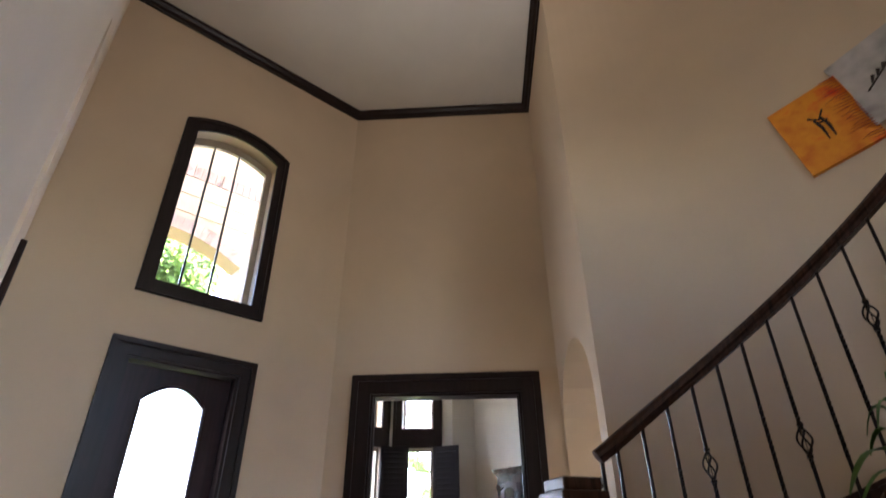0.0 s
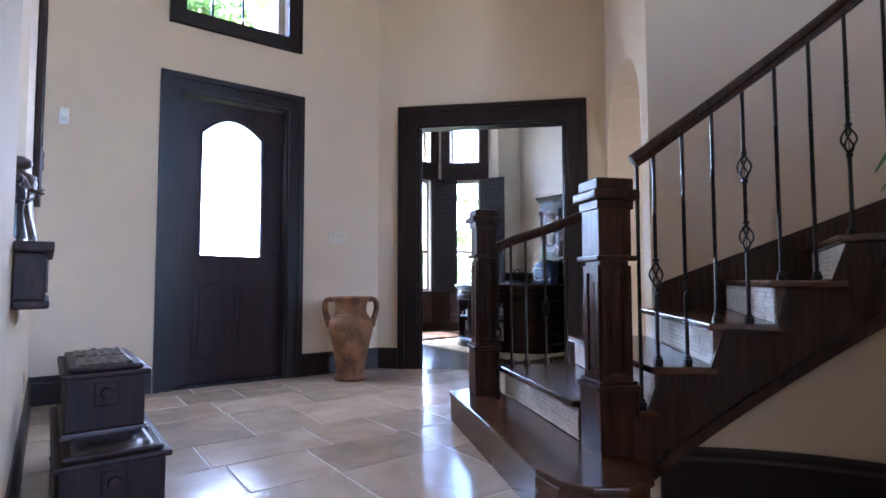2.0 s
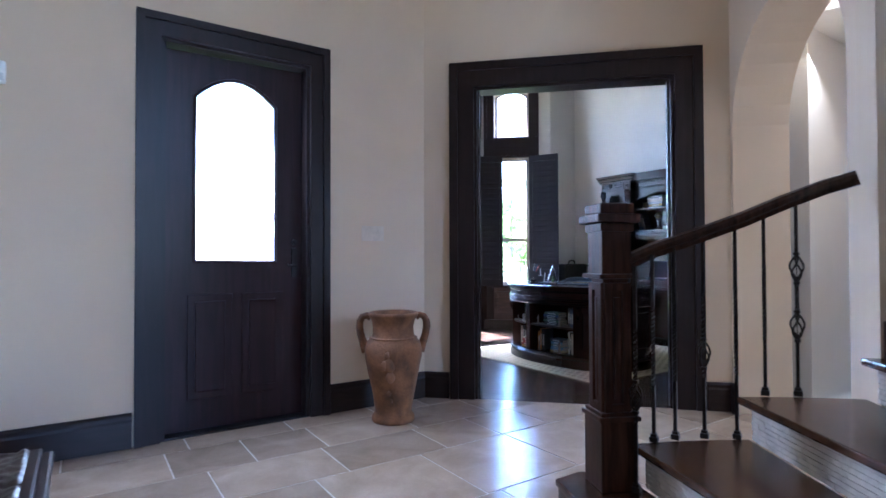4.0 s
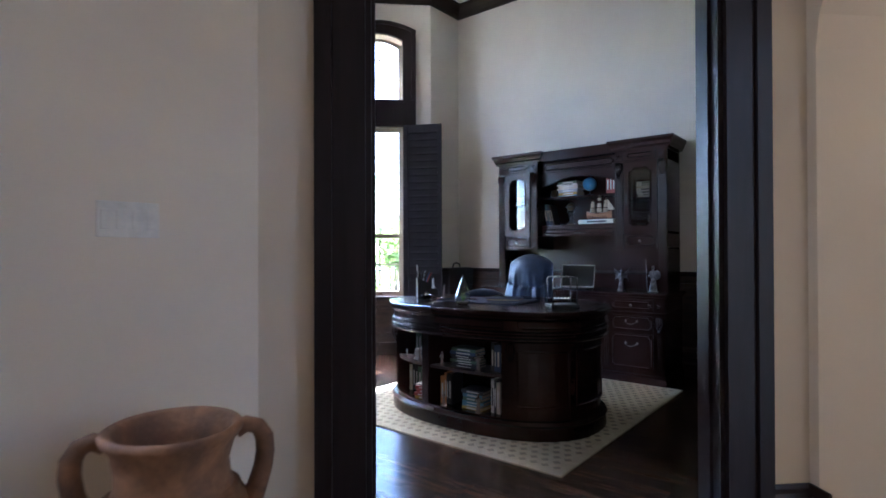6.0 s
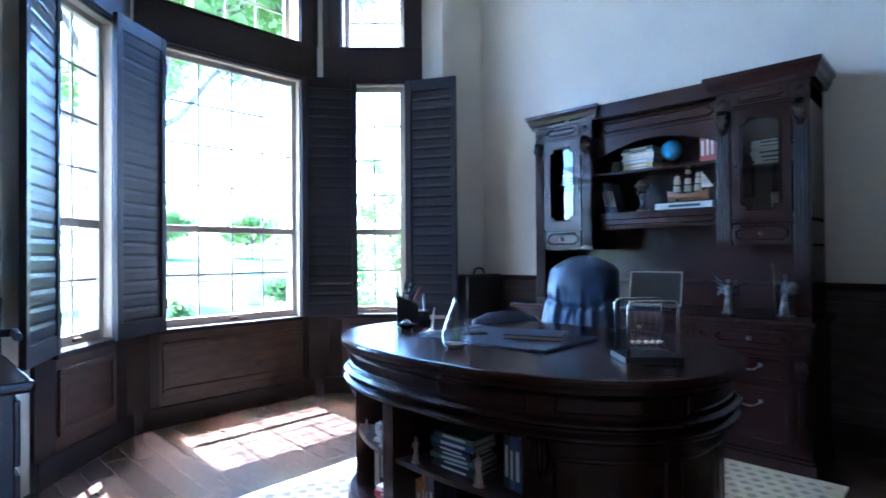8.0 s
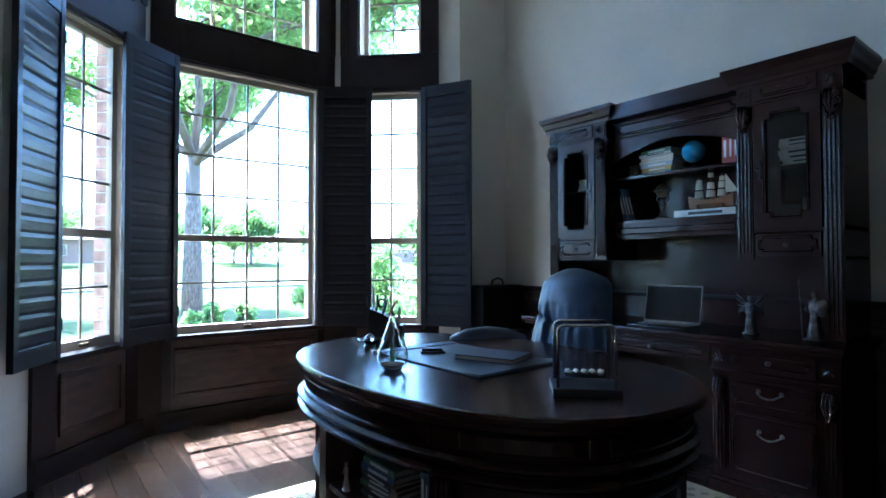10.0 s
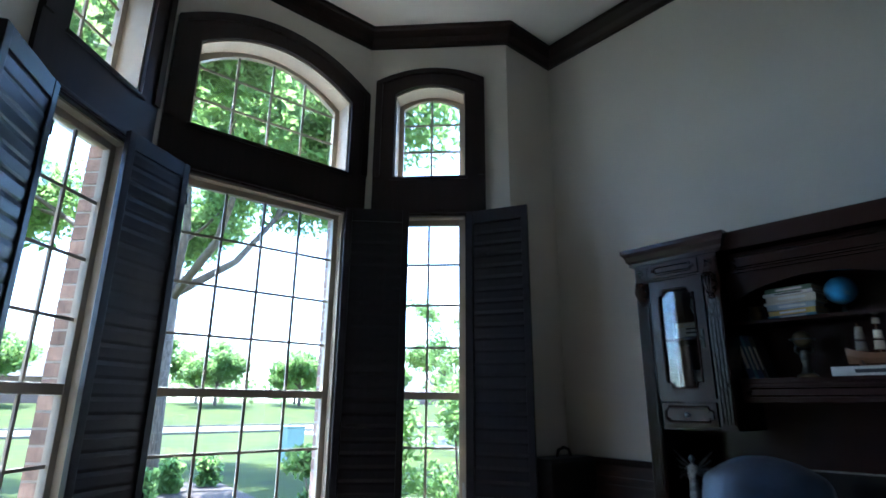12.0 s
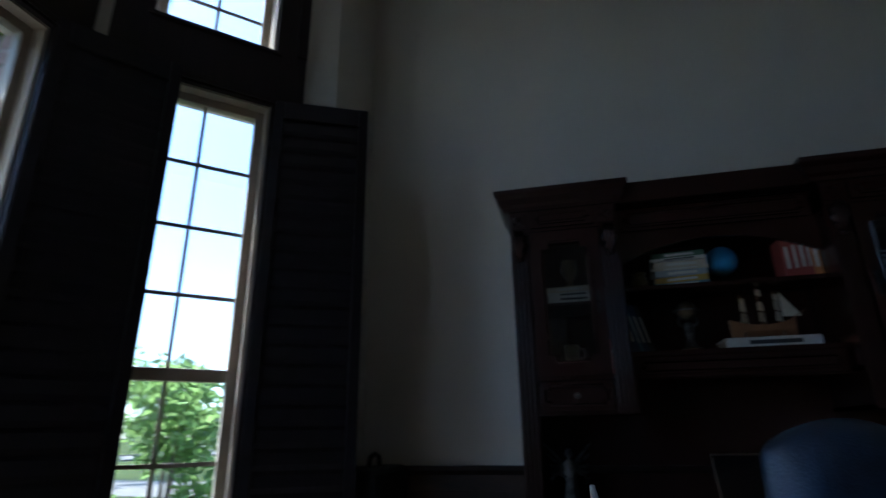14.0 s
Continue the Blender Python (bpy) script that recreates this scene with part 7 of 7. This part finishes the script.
def house(x, y, w, d, h, turn):
    hs = thing("house", "low brick house with a grey shingle roof across the street", "house", "houses across the street", m=pose(x, y, gz(y), 0, 0, turn))
    part("wall", box(-w / 2, w / 2, -d / 2, d / 2, 0, h), BRICK, hs)
    b = bmesh.new()
    o = 0.5
    lo = [b.verts.new(p) for p in ((-w / 2 - o, -d / 2 - o, h), (w / 2 + o, -d / 2 - o, h), (w / 2 + o, d / 2 + o, h), (-w / 2 - o, d / 2 + o, h))]
    hi = [b.verts.new(p) for p in ((-w / 2 + d * 0.4, 0, h + d * 0.32), (w / 2 - d * 0.4, 0, h + d * 0.32))]
    b.faces.new(lo[::-1]), b.faces.new((lo[0], lo[1], hi[1], hi[0])), b.faces.new((lo[2], lo[3], hi[0], hi[1])), b.faces.new((lo[1], lo[2], hi[1])), b.faces.new((lo[3], lo[0], hi[0]))
    part("roof", b, SLATE, hs)
    for i in range(4):
        wx = -w / 2 + w * (i + 0.5) / 4
        wi = part("window", box(wx - 0.6, wx + 0.6, -d / 2 - 0.05, -d / 2 + 0.02, 0.9, 2.2), WHITE, hs)
        part("pane", box(wx - 0.5, wx + 0.5, -d / 2 - 0.06, -d / 2 - 0.051, 1.0, 2.1), SCREEN, wi)
house(4, 84, 20, 11, 2.8, 4)
house(78, 108, 22, 12, 2.8, 0)

def bush(x, y, r, h, seed, n, leaf, label, material=LEAF2):
    t = thing("shrub", label, "shrub", "shrubs", m=pose(x, y, gz(y)))
    b = bmesh.new()
    rnd = random.Random(seed)
    tips = []
    for i in range(9):
        a = rnd.uniform(0, 6.28)
        e = (r * 0.65 * math.cos(a) * rnd.random(), r * 0.65 * math.sin(a) * rnd.random(), h * rnd.uniform(0.35, 0.85))
        merge(b, tube([(0, 0, -0.02), (e[0] * 0.5, e[1] * 0.5, e[2] * 0.6), e], [0.02, 0.014, 0.006], 5))
        tips.append((*e, r * rnd.uniform(0.35, 0.6)))
        tips.append((e[0] * 0.8, e[1] * 0.8, e[2] * 0.4, r * 0.5))
    part("stems", b, BARK, t)
    leaf_cloud("foliage", t, tips, n, leaf, material, seed)
for i, (x, y, r, h) in enumerate(((6.55, 8.75, 0.55, 2.15), (7.15, 8.35, 0.6, 2.3), (6.25, 9.3, 0.40, 1.6))):
    bush(x, y, r, h, 40 + i, 4200, 0.042, "tall glossy evergreen shrub by the window")
for i, (x, y, r, h) in enumerate(((7.95, 17.2, 0.42, 0.62), (7.05, 16.7, 0.42, 0.66), (6.4, 16.2, 0.36, 0.5), (33, 78, 1.2, 1.4), (38, 79, 1.2, 1.3), (43, 80, 1.2, 1.3), (29.5, 80, 1.1, 1.2))):
    bush(x, y, r, h, 60 + i, 900, 0.07, "low rounded garden shrub in the flower bed")
bx = thing("utility_box", "pale green metal utility box on the lawn", "utility box", m=pose(11.6, 21.0, GZ))
part("body", box(-0.28, 0.28, -0.28, 0.28, 0, 1.0, 0.03), paint("utility_green", (0.28, 0.36, 0.32), 0.5), bx)
part("lid", box(-0.31, 0.31, -0.31, 0.31, 1.0, 1.06, 0.02), paint("utility_green_lid", (0.28, 0.36, 0.32), 0.5), bx)

# brick faces of the bay windows' outer reveals
bme = link("tmp", box(-0.006, 0.006, -0.047, 0.047, 0.0, 0.064, 0.003), BRICK)
reveal_brick = bme.data
bpy.data.objects.remove(bme)
for name, p0, p1, x0, x1 in (("window_center", BB, BC, 0.16, 1.26), ("window_east", BC, BD, 0.21, 0.75), ("window_west", BA, BB, FL - 0.75, FL - 0.21)):
    rv = thing("brick_reveal", "red brick outer reveal of the bay window", "reveal", m=wall_frame(p0, p1), kind="structure")
    for x, e in ((x0, 1), (x1, -1)):
        part("mortar", box(min(x, x + e * 0.012), max(x, x + e * 0.012), 0.104, 0.206, 0.66, 2.62), MORTAR, rv)
        for k in range(26):
            piece("brick", reveal_brick, rv, pose(x + e * 0.013, 0.156, 0.664 + k * 0.0753))

# portico outside the front door
pcol = wall("portico_front", (-1.2, 7.2), (2.62, 7.2), 7.0, 0.35, STUCCO, [(1.40, 3.60, GZ, 4.72, 0.30, seg_arch)], base=GZ, label="tan stucco portico wall with an arched opening")
tagged(link("portico_ceiling", box(-1.2, 2.62, 4.98, 7.55, 7.0, 7.15), STUCCO), "tan stucco portico ceiling", "ceiling", kind="structure")
tagged(link("portico_floor", box(-1.4, 2.66, 4.98, 8.3, GZ, -0.02), ROAD), "pale concrete porch floor", "floor", kind="structure")
wall("portico_side", (-1.2, 4.98), (-1.2, 7.2), 7.0, 0.3, STUCCO, [(0.4, 1.9, GZ, 4.7, 0.30, seg_arch)], base=GZ, label="tan stucco portico side wall")
sol = link("tmp", box(-0.045, 0.045, -0.02, 0.0, -0.11, 0.11, 0.004), BRICK)
sold = sol.data
bpy.data.objects.remove(sol)
for i in range(36):
    piece("brick", sold, pcol, pose(0.08 + i * 0.105, 0, 6.02))

for z in (5.3, 5.6):
    tagged(link("portico_band", box(-1.2, 2.62, 7.175, 7.198, z, z + 0.05, 0.008), STUCCO), "tan stucco moulding band", "trim", kind="structure")
for i in range(24):
    u = -1 + 2 * (i + 0.5) / 24
    piece("brick", sold, pcol, pose(2.5 + 1.1 * u, 0, 4.72 + 0.30 * (1 - u * u) + 0.10, 0, math.degrees(math.atan(0.55 * u)), 0))

# ---- floor pieces ----
rects, rows_y, j = [], -4.4, 0
random.seed(5)
while rows_y < 4.8:
    h = (0.405, 0.605)[(j % 3) == 1]
    x = HX - random.uniform(0.0, 0.5)
    while x < 4.4:
        w = random.choice((0.405, 0.605, 0.605))
        g = 0.0045
        rects.append([(x + g, rows_y + g), (x + w - g, rows_y + g), (x + w - g, rows_y + h - g), (x + g, rows_y + h - g)])
        x += w
    rows_y += h
    j += 1
floor_pieces("tile", hall_floor, TILE, rects, [(-1, 0, -HX), (0, 1, HY), (1, 1, 7.41), (1, 0, 4.35)], -0.02, 0.0, 0.004)
rects, x = [], 2.88
while x < 6.9:
    y = 2.6 - random.uniform(0, 1.2)
    while y < 7.75:
        w = random.uniform(0.7, 1.6)
        rects.append([(x + 0.001, y + 0.001), (x + 0.126, y + 0.001), (x + 0.126, y + w - 0.001), (x + 0.001, y + w - 0.001)])
        y += w
    x += 0.127
floor_pieces("plank", office_floor, PLANK, rects, [(1, 0, OE), (0, -1, -OS), (-1, 0, -OW), (0, 1, BAY), (1, 1, 13.31), (-1, 1, 3.55), (-1, -1, -7.415)], -0.02, 0.0, 0.003)
